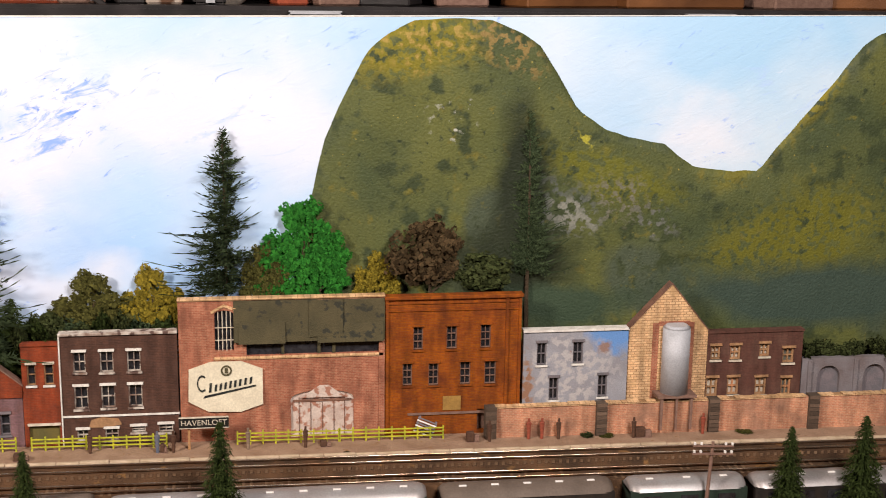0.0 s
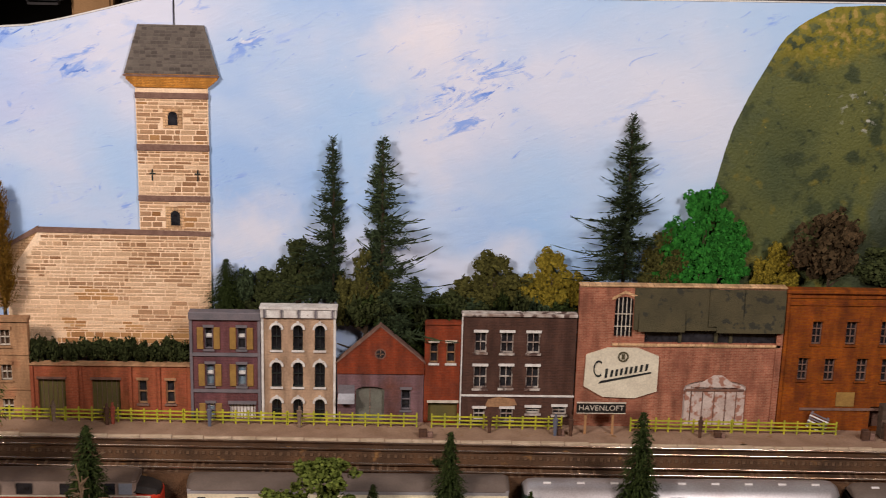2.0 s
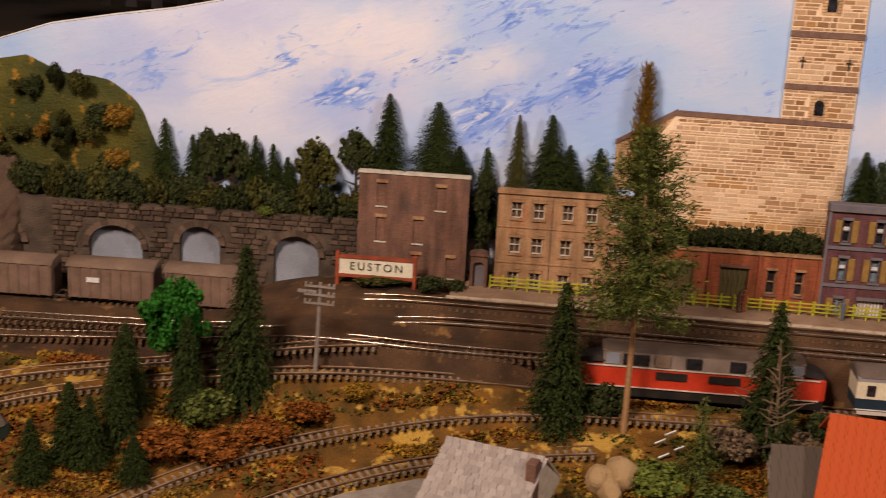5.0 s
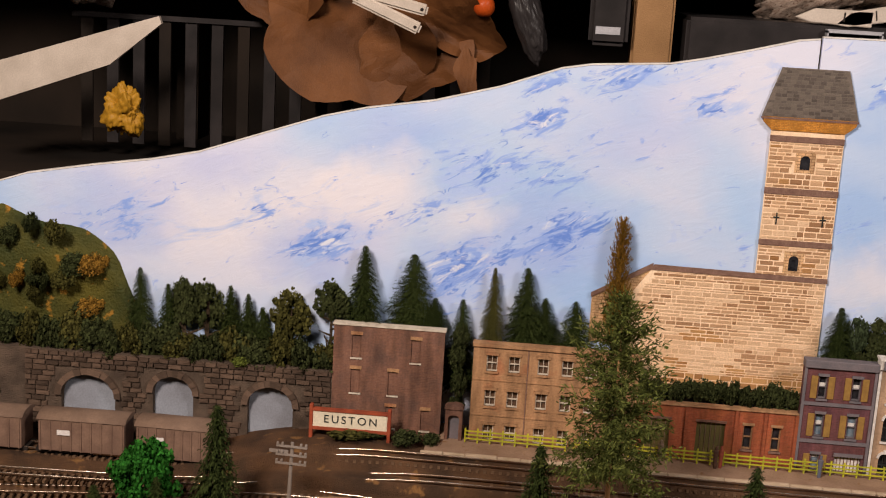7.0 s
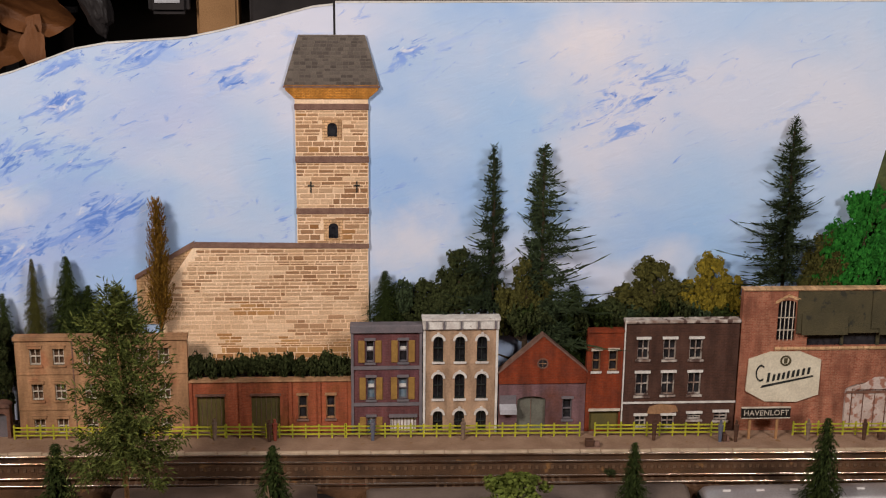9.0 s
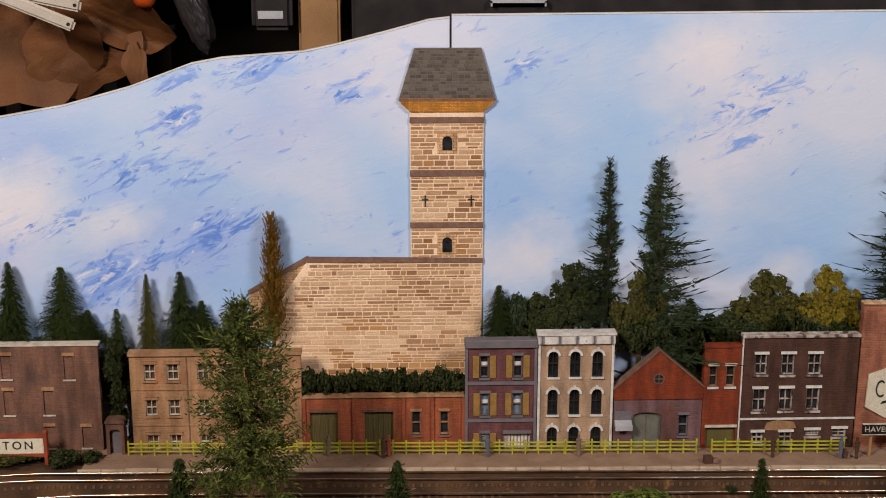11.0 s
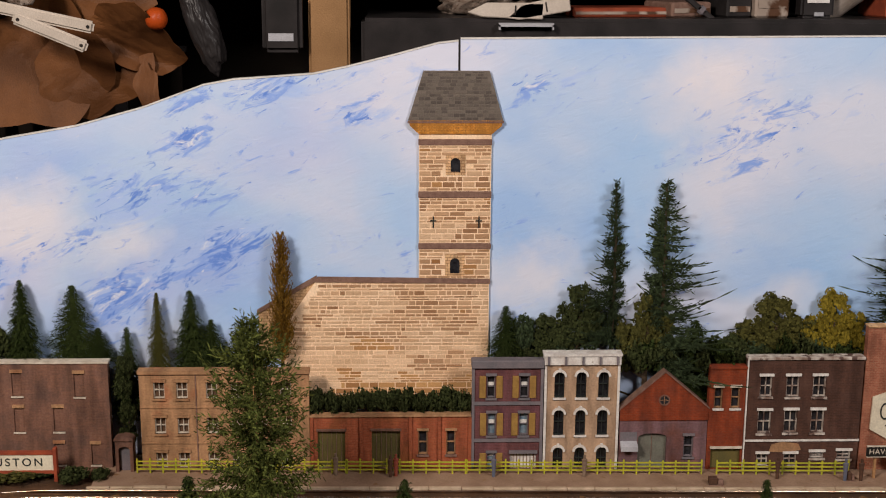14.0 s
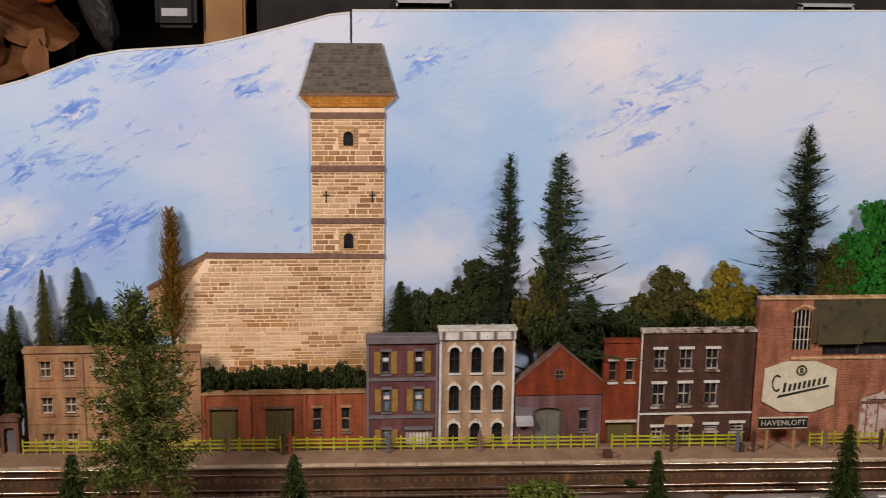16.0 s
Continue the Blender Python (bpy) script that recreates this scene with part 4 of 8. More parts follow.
# low orange-red workshop with olive doors
D = [(-0.139, -0.114, 0.004, 0.041, 0), (-0.090, -0.064, 0.004, 0.041, 0)]
W = [(-0.0478, -0.0392, 0.018, 0.041, 0), (-0.0222, -0.0138, 0.018, 0.041, 0)]
b = facade("red_workshop", "long low orange-red brick workshop with two olive doors", -0.1455, 0.0002, 0.0545, D + W, "b_red")
for h in D:
    d = part("door", opening_pane(h, 0.003), "olive_door", b)
    part("lintel", boxes((h[0] - 0.001, h[1] + 0.001, -0.001, 0.001, h[3], h[3] + 0.0022)), "b_eus", d)
    part("plank_joint", boxes(*[(x, x + 0.0004, 0.0024, 0.0032, h[2], h[3]) for x in np.linspace(h[0] + 0.004, h[1] - 0.004, 5)]), "coping", d)
for h in W:
    window(b, h, "b_tan", "glass", "coping", "b_tan", (0, 1), 0.0010)
for x in (-0.1455, -0.1010, -0.0560, -0.0300, -0.0022):
    part("pier", boxes((x, x + 0.0028, -0.0016, 0.001, 0.0, 0.0540)), "b_red", b)
part("coping", bevelled(boxes((-0.146, 0.0004, -0.0018, 0.009, 0.0545, 0.0562)), 0.0004, 1), "b_tan", b)
finish(b)

# dark maroon house with ochre shutters
W = [(0.0142, 0.0218, 0.0720, 0.0930, 0), (0.0440, 0.0520, 0.0720, 0.0930, 0), (0.0150, 0.0226, 0.0360, 0.0575, 0), (0.0436, 0.0520, 0.0360, 0.0575, 0), (0.0150, 0.0226, 0.004, 0.0190, 0)]
b = facade("maroon_townhouse", "narrow maroon brick townhouse with blue-grey trim and ochre shutters", 0.0008, 0.0650, 0.1035, W + [(0.036, 0.060, 0.002, 0.0185, 0)], "b_maroon")
for h in W:
    w = window(b, h, "slate", "glass_blue" if h[2] < 0.06 else "glass", "slate", "slate", (0, 1), 0.0009)
    for x in (h[0] - 0.0068, h[1] + 0.0008):
        part("shutter", bevelled(boxes((x, x + 0.0058, -0.0010, 0.0005, h[2], h[3])), 0.0003, 1), "shutter", w, "ochre shutter")
    part("blind", boxes((h[0] + 0.001, h[1] - 0.001, 0.0030, 0.0040, h[2] + 0.011, h[2] + 0.014)), "white_trim", w)
door = part("shop_door", opening_pane((0.036, 0.060, 0.002, 0.0185, 0), 0.003), "white_trim", b, "white slatted shop shutter")
part("slat_shadow", boxes(*[(x, x + 0.0006, 0.0024, 0.0032, 0.002, 0.0175) for x in np.linspace(0.039, 0.0575, 7)]), "coping", door)
part("shop_lintel", boxes((0.035, 0.061, -0.0014, 0.001, 0.0185, 0.0215)), "slate", b)
for z in (0.0300, 0.0655):
    part("string_course", boxes((0.0006, 0.0652, -0.0014, 0.001, z, z + 0.0030)), "slate", b)
for x in (0.0006, 0.0627):
    part("corner_strip", boxes((x, x + 0.0025, -0.0012, 0.001, 0.0, 0.101)), "slate", b)
part("cornice", bevelled(boxes((0.0002, 0.0656, -0.0030, 0.009, 0.1005, 0.1080)), 0.0006, 1), "slate", b)
finish(b)

# buff building with white arched windows
W = [(x, x + w, z0, z1, w / 2) for z0, z1 in ((0.0720, 0.0965), (0.0360, 0.0605), (0.001, 0.0245)) for x, w in ((0.0752, 0.0092), (0.0950, 0.0092), (0.1150, 0.0094))]
b = facade("arched_window_house", "buff house with white arched window hoods and white cornice", 0.0662, 0.1340, 0.1030, W, "b_buff")
for h in W:
    window(b, h, "ink", "glass", "white_trim", "white_trim", (1, 2), 0.0006)
for x in (0.0660, 0.1322):
    part("corner_strip", boxes((x, x + 0.0022, -0.0012, 0.001, 0.0, 0.1035)), "white_trim", b)
part("cornice", bevelled(boxes((0.0655, 0.1350, -0.0026, 0.009, 0.1032, 0.1120)), 0.0006, 1), "white_trim", b, "white cornice")
part("cornice_cap", boxes((0.0648, 0.1357, -0.0038, 0.010, 0.1120, 0.1140)), "white_trim", b)
for i in range(5):
    x = 0.0685 + i * 0.0155
    part("bracket", boxes((x, x + 0.0016, -0.0044, -0.0022, 0.1040, 0.1120)), "slate", b)
finish(b)

# gabled engine house
b = facade("gabled_shed", "red brick gabled shed with faded lilac wall and grey-green door", 0.1358, 0.2160, 0.0545, [(0.1530, 0.1795, 0.002, 0.0370, 0.004), (0.1952, 0.2040, 0.0140, 0.0345, 0)], "b_lilac")
d = part("door", opening_pane((0.1530, 0.1795, 0.002, 0.0370, 0.004), 0.0035), "grey_door", b, "weathered grey-green door")
part("door_seam", boxes((0.1660, 0.1664, 0.0030, 0.0036, 0.002, 0.0360)), "coping", d)
window(b, (0.1952, 0.2040, 0.0140, 0.0345, 0), "slate", "glass", "slate", "slate", (0, 1), 0.0009)
bm = bmesh.new()
ring = [(0.1755 + 0.0052 * math.cos(a), 0.0695 + 0.0052 * math.sin(a)) for a in np.linspace(0, 2 * math.pi, 17)[:-1]]
slab(bm, [(0.1355, 0.0545), (0.1355, 0.0605), (0.1755, 0.0955), (0.2162, 0.0615), (0.2162, 0.0545)], -0.001, 0.008)
part("gable", bm, "b_gable", b, "brick-red gable")
o = bmesh.new()
for i in range(16):
    p0, p1 = ring[i], ring[(i + 1) % 16]
    c = (0.1755, 0.0695)
    q0, q1 = [tuple(c[k] + (p[k] - c[k]) * 0.78 for k in (0, 1)) for p in (p0, p1)]
    slab(o, [q0, p0, p1, q1], -0.0018, -0.0004)
rw = part("round_window", o, "b_eus", b)
part("pane", slab(bmesh.new(), [tuple((0.1755, 0.0695)[k] + (p[k] - (0.1755, 0.0695)[k]) * 0.8 for k in (0, 1)) for p in ring], -0.0013, -0.0005), "glass", rw)
part("glazing_bar", boxes((0.1753, 0.1757, -0.0016, -0.0012, 0.0657, 0.0733), (0.1717, 0.1793, -0.00165, -0.0012, 0.0693, 0.0697)), "b_tan", rw)
for xa, za, xb, zb in ((0.1345, 0.0598, 0.1755, 0.0960), (0.1755, 0.0960, 0.2172, 0.0608)):
    part("verge", slab(bmesh.new(), [(xa, za), (xa, za + 0.0013), (xb, zb + 0.0013), (xb, zb)], -0.0022, 0.009), "coping", b)
part("brick_band", boxes((0.1355, 0.2162, -0.0014, 0.001, 0.0500, 0.0560)), "b_gable", b)
bm = bmesh.new()
slab(bm, [(0.1366, 0.0255), (0.1366, 0.0300), (0.1520, 0.0300), (0.1520, 0.0255)], -0.0080, -0.0005)
for v in bm.verts:
    if v.co.y < -0.004:
        v.co.z -= 0.003
part("awning", bm, "zinc", b, "grey awning")
part("blind_wall", boxes((0.1366, 0.1520, -0.0006, 0.001, 0.0300, 0.0385)), "slate", b)
finish(b)

# narrow red house
W = [(0.2212, 0.2288, 0.0610, 0.0810, 0), (0.2365, 0.2448, 0.0610, 0.0810, 0)]
b = facade("narrow_red_house", "narrow plain red brick house with two upper windows", 0.2165, 0.2497, 0.0985, W + [(0.2205, 0.2480, 0.002, 0.0215, 0)], "b_gable")
for h in W:
    window(b, h, "b_tan", "glass", "white_trim", "cream", (0, 1), 0.0009)
part("shop_door", opening_pane((0.2205, 0.2480, 0.002, 0.0215, 0), 0.003), "olive_door", b, "olive boarded shop front")
part("shop_lintel", boxes((0.2195, 0.2490, -0.0014, 0.001, 0.0220, 0.0242)), "cream", b)
part("coping", boxes((0.2162, 0.2500, -0.0015, 0.009, 0.0985, 0.1005)), "b_gable", b)
finish(b)

# dark brown brick house
W = [(0.2625, 0.2735, 0.0720, 0.0915, 0), (0.2865, 0.2985, 0.0715, 0.0915, 0), (0.3110, 0.3230, 0.0715, 0.0915, 0),
     (0.2622, 0.2745, 0.0365, 0.0585, 0), (0.2865, 0.2988, 0.0370, 0.0588, 0), (0.3112, 0.3235, 0.0370, 0.0588, 0),
     (0.2632, 0.2738, 0.0050, 0.0165, 0), (0.2885, 0.3005, 0.0050, 0.0165, 0), (0.3125, 0.3255, 0.0120, 0.0180, 0), (0.3375, 0.3505, 0.0110, 0.0190, 0)]
b = facade("brown_brick_house", "three-storey dark brown brick house with chipped white window surrounds", 0.2505, 0.3565, 0.1070, W, "b_brown")
for h in W:
    window(b, h, "worn_trim", "glass", "worn_trim", "white_trim", (1, 1), 0.0009)
part("string_course", boxes((0.2500, 0.3570, -0.0014, 0.001, 0.0288, 0.0304)), "white_trim", b)
part("coping", bevelled(boxes((0.2500, 0.3570, -0.0022, 0.009, 0.1070, 0.1098)), 0.0005, 1), "worn_trim", b, "chipped pale coping")
part("plaster_patch", slab(bmesh.new(), [(0.2740, 0.0185), (0.2765, 0.0255), (0.2860, 0.0282), (0.3010, 0.0262), (0.3040, 0.0205), (0.2900, 0.0180)], -0.0006, 0.0005), "b_tan", b)
part("corner_strip", boxes((0.2500, 0.2512, -0.0012, 0.001, 0.0, 0.107)), "white_trim", b)
finish(b)

# old brewery with tarpapered roof opening and painted sign
H1 = (0.3910, 0.4085, 0.0885, 0.1275, 0.004)
b = facade("brewery", "large pink-red brick brewery with painted sign, barred window and tarpaper roof", 0.3580, 0.5495, 0.1370, [H1, (0.4605, 0.5200, 0.0005, 0.0470, 0.008), (0.4200, 0.5450, 0.0830, 0.1000, 0)], "b_brew")
w = part("barred_window", opening_pane(H1, 0.004), "glass", b, "tall dark barred window")
for i in range(4):
    x = H1[0] + 0.003 + i * 0.0038
    part("bar", boxes((x, x + 0.0007, 0.0010, 0.0017, H1[2], H1[3] - 0.001)), "cream", w)
for z in (0.098, 0.110):
    part("bar", boxes((H1[0], H1[1], 0.0018, 0.0024, z, z + 0.0008)), "cream", w)
part("window_arch", slab(bmesh.new(), [(H1[0] - 0.003, 0.1245), (H1[0] + 0.0087, 0.1310), (H1[1] + 0.003, 0.1265), (H1[1] + 0.003, 0.1290), (H1[0] + 0.0087, 0.1335), (H1[0] - 0.003, 0.1270)][::-1], -0.0012, 0.001), "b_stone", w)
part("dark_strip_window", boxes((0.4200, 0.5450, 0.0035, 0.005, 0.0830, 0.1000)), "glass", b)
for x in (0.452, 0.486, 0.500):
    part("mullion", boxes((x, x + 0.003, 0.0015, 0.0034, 0.083, 0.100)), "tarp", b)
for xa, xb, za, zb, y in ((0.4085, 0.4860, 0.0965, 0.1362, -0.0030), (0.4780, 0.5100, 0.1010, 0.1360, -0.0042), (0.5060, 0.5495, 0.0960, 0.1358, -0.0028), (0.4130, 0.4560, 0.0955, 0.1160, -0.0050), (0.4860, 0.5480, 0.0950, 0.1130, -0.0046)):
    bm = bmesh.new()
    for q in box(bm, xa, xb, y, y + 0.0012, za, zb):
        if q.co.z > (za + zb) / 2:
            q.co.y += 0.0022
    part("tarpaper_sheet", bm, "tarp", b, "dark green tarpaper")
part("ledge", boxes((0.3900, 0.5480, -0.0014, 0.001, 0.0800, 0.0826)), "b_stone", b)
sg = part("painted_sign", slab(bmesh.new(), [(0.3655, 0.0405), (0.3665, 0.0715), (0.3865, 0.0785), (0.4145, 0.0785), (0.4345, 0.0705), (0.4345, 0.0360), (0.4140, 0.0290), (0.3840, 0.0300)], -0.0022, -0.0002), "sign_cream", b, "cream sign with dark slanting lettering bars")
bm = bmesh.new()
slab(bm, [(0.3790, 0.0435), (0.3810, 0.0460), (0.4280, 0.0555), (0.4280, 0.0540)], -0.0028, -0.0021)
for i, (x, hgt) in enumerate(((0.3845, 0.0090), (0.3895, 0.0065), (0.3940, 0.0065), (0.3985, 0.0065), (0.4030, 0.0070), (0.4075, 0.0065), (0.4120, 0.0065), (0.4170, 0.0065), (0.4220, 0.0065))):
    z = 0.0490 + (x - 0.3845) * 0.20
    slab(bm, [(x, z), (x + 0.0008, z + hgt), (x + 0.0030, z + hgt + 0.0004), (x + 0.0022, z + 0.0004)], -0.0028, -0.0021)
for k in range(14):
    a0, a1 = [math.radians(50 + 260 * (k + e) / 14) for e in (0, 1)]
    slab(bm, [(0.3785 + r * 0.72 * math.cos(a), 0.0580 + r * 1.25 * math.sin(a)) for r, a in ((0.0052, a0), (0.0066, a0), (0.0066, a1), (0.0052, a1))], -0.0028, -0.0021)
part("lettering_bar", bm, "ink", sg, "dark green lettering bars")
bm = bmesh.new()
for k in range(16):
    a0, a1 = [2 * math.pi * (k + e) / 16 for e in (0, 1)]
    slab(bm, [(0.4010 + r * math.cos(a), 0.0700 + r * math.sin(a)) for r, a in ((0.0036, a0), (0.0052, a0), (0.0052, a1), (0.0036, a1))], -0.0028, -0.0021)
box(bm, 0.3995, 0.4025, -0.0028, -0.0021, 0.0675, 0.0725)
part("emblem", bm, "tarp", sg)
d = part("gate", opening_pane((0.4605, 0.5200, 0.0005, 0.0470, 0.008), 0.002), "peeling", b, "peeling whitewashed double gate")
part("gate_seam", boxes(*[(x, x + 0.0006, 0.0014, 0.0022, 0.001, 0.040) for x in (0.4680, 0.4790, 0.4900, 0.5010, 0.5110)], (0.4625, 0.518, 0.0010, 0.0022, 0.0355, 0.0375)), "b_eus", d)
part("gate_top", slab(bmesh.new(), [(0.4700, 0.040), (0.4880, 0.0520), (0.4960, 0.0520), (0.5120, 0.040)], -0.0006, 0.0015), "peeling", b)
part("coping", bevelled(boxes((0.3575, 0.5500, -0.0015, 0.009, 0.1370, 0.1388)), 0.0004, 1), "b_stone", b)
part("pier", boxes((0.5440, 0.5495, -0.0014, 0.001, 0.0, 0.0945)), "b_brew", b)
finish(b)

# rust-brown warehouse
W = [(0.5770, 0.5862, 0.0840, 0.1065, 0), (0.6090, 0.6188, 0.0840, 0.1065, 0), (0.6420, 0.6518, 0.0840, 0.1070, 0),
     (0.5670, 0.5760, 0.0485, 0.0705, 0), (0.5920, 0.6015, 0.0480, 0.0700, 0), (0.6225, 0.6325, 0.0480, 0.0705, 0), (0.6465, 0.6575, 0.0475, 0.0705, 0)]
b = facade("rust_warehouse", "rust-brown weathered brick warehouse with dark sash windows", 0.5500, 0.6815, 0.1340, W + [(0.640, 0.6575, 0.001, 0.022, 0)], "b_rust")
for h in W:
    window(b, h, "coping", "glass", "b_rust", "b_rust", (1, 2), 0.0007)
part("door", opening_pane((0.640, 0.6575, 0.001, 0.022, 0), 0.004), "coping", b, "dark door")
part("boarded_window", boxes((0.6060, 0.6235, -0.0010, 0.001, 0.0225, 0.0365)), "shutter", b, "ochre boarding")
part("lean_beam", boxes((0.572, 0.660, -0.0016, 0.001, 0.0185, 0.0205)), "coping", b)
for x in (0.5505, 0.6660, 0.6785):
    part("pier", boxes((x, x + 0.0028, -0.0016, 0.001, 0.0, 0.1335)), "b_rust", b)
for z in (0.1220, 0.1290):
    part("string_course", boxes((0.5500, 0.6815, -0.0012, 0.001, z, z + 0.0014)), "b_rust", b)
part("cornice", bevelled(boxes((0.5495, 0.6830, -0.0030, 0.009, 0.1335, 0.1372)), 0.0006, 1), "b_rust", b)
finish(b)

# grey rendered house
W = [(0.6975, 0.7070, 0.0645, 0.0870, 0), (0.7335, 0.7435, 0.0650, 0.0870, 0), (0.7105, 0.7200, 0.0285, 0.0515, 0), (0.7595, 0.7690, 0.0300, 0.0525, 0)]
b = facade("grey_house", "grey-blue rendered house with flaking paint and four sash windows", 0.6842, 0.7885, 0.0980, W, "b_grey")
for h in W:
    window(b, h, "slate", "glass", "white_trim", "slate", (1, 1), 0.0010)
part("coping", boxes((0.6838, 0.7890, -0.0018, 0.009, 0.0980, 0.1002)), "white_trim", b, "white coping")
finish(b)

# stone gable with silver tank
b = thing("stone_gable_mill", "pale stone gabled mill with a silver tank in a recess", "building", "row of low-relief buildings", (0.829, 0, 0))
part("wall", slab(bmesh.new(), [(0.7890, -0.004), (0.7890, 0.1000), (0.8300, 0.1425), (0.8690, 0.0955), (0.8690, -0.004)], -0.001, 0.008), "b_stone", b)
part("brick_surround", boxes((0.8125, 0.8185, -0.0016, 0.0, 0.027, 0.1040), (0.8500, 0.8545, -0.0016, 0.0, 0.027, 0.1040), (0.8185, 0.8500, -0.0016, 0.0, 0.1010, 0.1055)), "b_brew", b)
bm = bmesh.new()
bmesh.ops.create_cone(bm, cap_ends=True, segments=28, radius1=0.0135, radius2=0.0135, depth=0.066, matrix=Matrix.Translation((0.8345, -0.008, 0.068)))
bmesh.ops.create_cone(bm, cap_ends=True, segments=28, radius1=0.0135, radius2=0.010, depth=0.003, matrix=Matrix.Translation((0.8345, -0.008, 0.1025)))
for f in bm.faces:
    f.smooth = len(f.verts) == 4
tk = part("tank", bm, "zinc", b, "silver cylindrical tank")
part("tank_stand", boxes((0.8150, 0.8540, -0.021, -0.001, 0.0325, 0.0352), (0.8180, 0.8205, -0.020, -0.017, 0.0, 0.0325), (0.8480, 0.8505, -0.020, -0.017, 0.0, 0.0325), (0.8335, 0.8355, -0.020, -0.017, 0.0, 0.0325)), "coping", b)
for xa, za, xb, zb in ((0.7880, 0.0985, 0.8300, 0.1428), (0.8300, 0.1428, 0.8700, 0.0940)):
    part("verge", slab(bmesh.new(), [(xa, za), (xa, za + 0.0014), (xb, zb + 0.0014), (xb, zb)], -0.0018, 0.009), "b_eus", b)
finish(b)

# chocolate-brown house
W = [(0.8735, 0.8835, 0.0640, 0.0785, 0), (0.8935, 0.9045, 0.0635, 0.0785, 0), (0.9240, 0.9345, 0.0660, 0.0795, 0), (0.9485, 0.9605, 0.0585, 0.0740, 0),
     (0.8705, 0.8825, 0.0260, 0.0455, 0), (0.8925, 0.9045, 0.0270, 0.0455, 0), (0.9215, 0.9335, 0.0260, 0.0445, 0), (0.9490, 0.9595, 0.0240, 0.0430, 0)]
b = facade("chocolate_brick_house", "dark chocolate brick house with buff window frames", 0.8695, 0.9690, 0.0915, W, "b_dbrown")
for h in W:
    window(b, h, "b_tan", "grey_door" if h[0] > 0.94 else "cream", "cream", "b_tan", (1, 1), 0.0018)
part("coping", boxes((0.8690, 0.9695, -0.0014, 0.009, 0.0915, 0.0935)), "b_dbrown", b)
finish(b)

# grey arcade
A = [(0.9870 + i * 0.049, 1.0110 + i * 0.049, -0.002, 0.0540, 0.012) for i in range(9)]
b = facade("grey_arcade", "low grey arcade wall with round-headed blind arches", 0.9700, 1.4200, 0.0620, A, "b_arc")
for h in A:
    part("blind_arch", opening_pane(h, 0.004), "slate", b)
for i in range(9):
    x = 0.9760 + i * 0.049
    part("buttress", boxes((x, x + 0.004, -0.0020, 0.001, 0.0, 0.060)), "b_arc", b)
finish(b)

# garden wall along the platform
gw = thing("garden_wall", "pink brick garden wall with stone piers and rough coping", "wall", kind="structure")
for i, (xa, xb) in enumerate(((0.6550, 0.7545), (0.7645, 0.8685), (0.8790, 0.9725), (0.9840, 1.095), (1.105, 1.22), (1.23, 1.42))):
    part("wall_panel", boxes((xa, xb, -0.0150, -0.0100, lean(xa) - 0.004, 0.0275)), "b_wall", gw)
    bm = bmesh.new()
    x, r = xa, random.Random(i)
    while x < xb - 0.003:
        w = min(r.uniform(0.006, 0.011), xb - x)
        box(bm, x, x + w - 0.0004, -0.0162, -0.0088, 0.0275, 0.0275 + r.uniform(0.0012, 0.0024))
        x += w
    part("coping", bm, "b_stone", gw)
for i, x in enumerate((0.6450, 0.7545, 0.8685, 0.9725, 1.095, 1.22)):
    p = part("pier", boxes((x, x + 0.0108, -0.0185, -0.0085, lean(x) - 0.004, 0.0295)), "rock", gw)
    bm = bmesh.new()
    r = random.Random(20 + i)
    for k in range(8):
        box(bm, x + 0.0003, x + 0.0105, -0.0190, -0.0180, -0.004 + k * 0.0042 + 0.0003, -0.004 + (k + 1) * 0.0042 - r.uniform(0.0003, 0.0008))
    part("pier_block", bm, "rubble", p)

# ---- church ----
ch = thing("church", "pale stone church with tiled tower, in low relief on backdrop", "church", "", (-0.05, 0.030, 0.07))
nave = part("nave_wall", slab(bmesh.new(), [(-0.1720, 0.060), (-0.1700, 0.1300), (-0.1400, 0.1735), (0.0170, 0.1735), (0.0170, 0.060)], 0.0280, 0.0338), "mortar", ch)
tower = part("tower_wall", slab(bmesh.new(), [(-0.0470, 0.1736), (-0.0470, 0.3075), (0.0175, 0.3075), (0.0175, 0.1736)], 0.0275, 0.0338), "mortar", ch)
part("side_aisle", slab(bmesh.new(), [(-0.1930, 0.100), (-0.1930, 0.1440), (-0.1400, 0.1735), (-0.1400, 0.100)], 0.0300, 0.0338), "b_stone", ch)
for za, zb in ((0.2975, 0.3030), (0.2500, 0.2560), (0.2030, 0.2085)):
    part("stone_band", bevelled(boxes((-0.0475, 0.0180, 0.0255, 0.0290, za, zb)), 0.0006, 1), "coping", ch)
part("nave_coping", slab(bmesh.new(), [(-0.1410, 0.1725), (-0.1385, 0.1775), (0.0178, 0.1752), (0.0178, 0.1708)], 0.0255, 0.0290), "coping", ch)
part("aisle_coping", slab(bmesh.new(), [(-0.1940, 0.1425), (-0.1940, 0.1465), (-0.1395, 0.1785), (-0.1395, 0.1735)], 0.0265, 0.0310), "coping", ch)
part("brick_cornice", slab(bmesh.new(), [(-0.0550, 0.3150), (-0.0470, 0.3075), (0.0175, 0.3075), (0.0265, 0.3150), (0.0265, 0.3195), (-0.0550, 0.3195)], 0.0245, 0.0338), "cornice", ch)
roof = part("tower_roof", slab(bmesh.new(), [(-0.0565, 0.3195), (-0.0430, 0.3630), (0.0150, 0.3630), (0.0275, 0.3195)], 0.0258, 0.0338), "tile", ch)
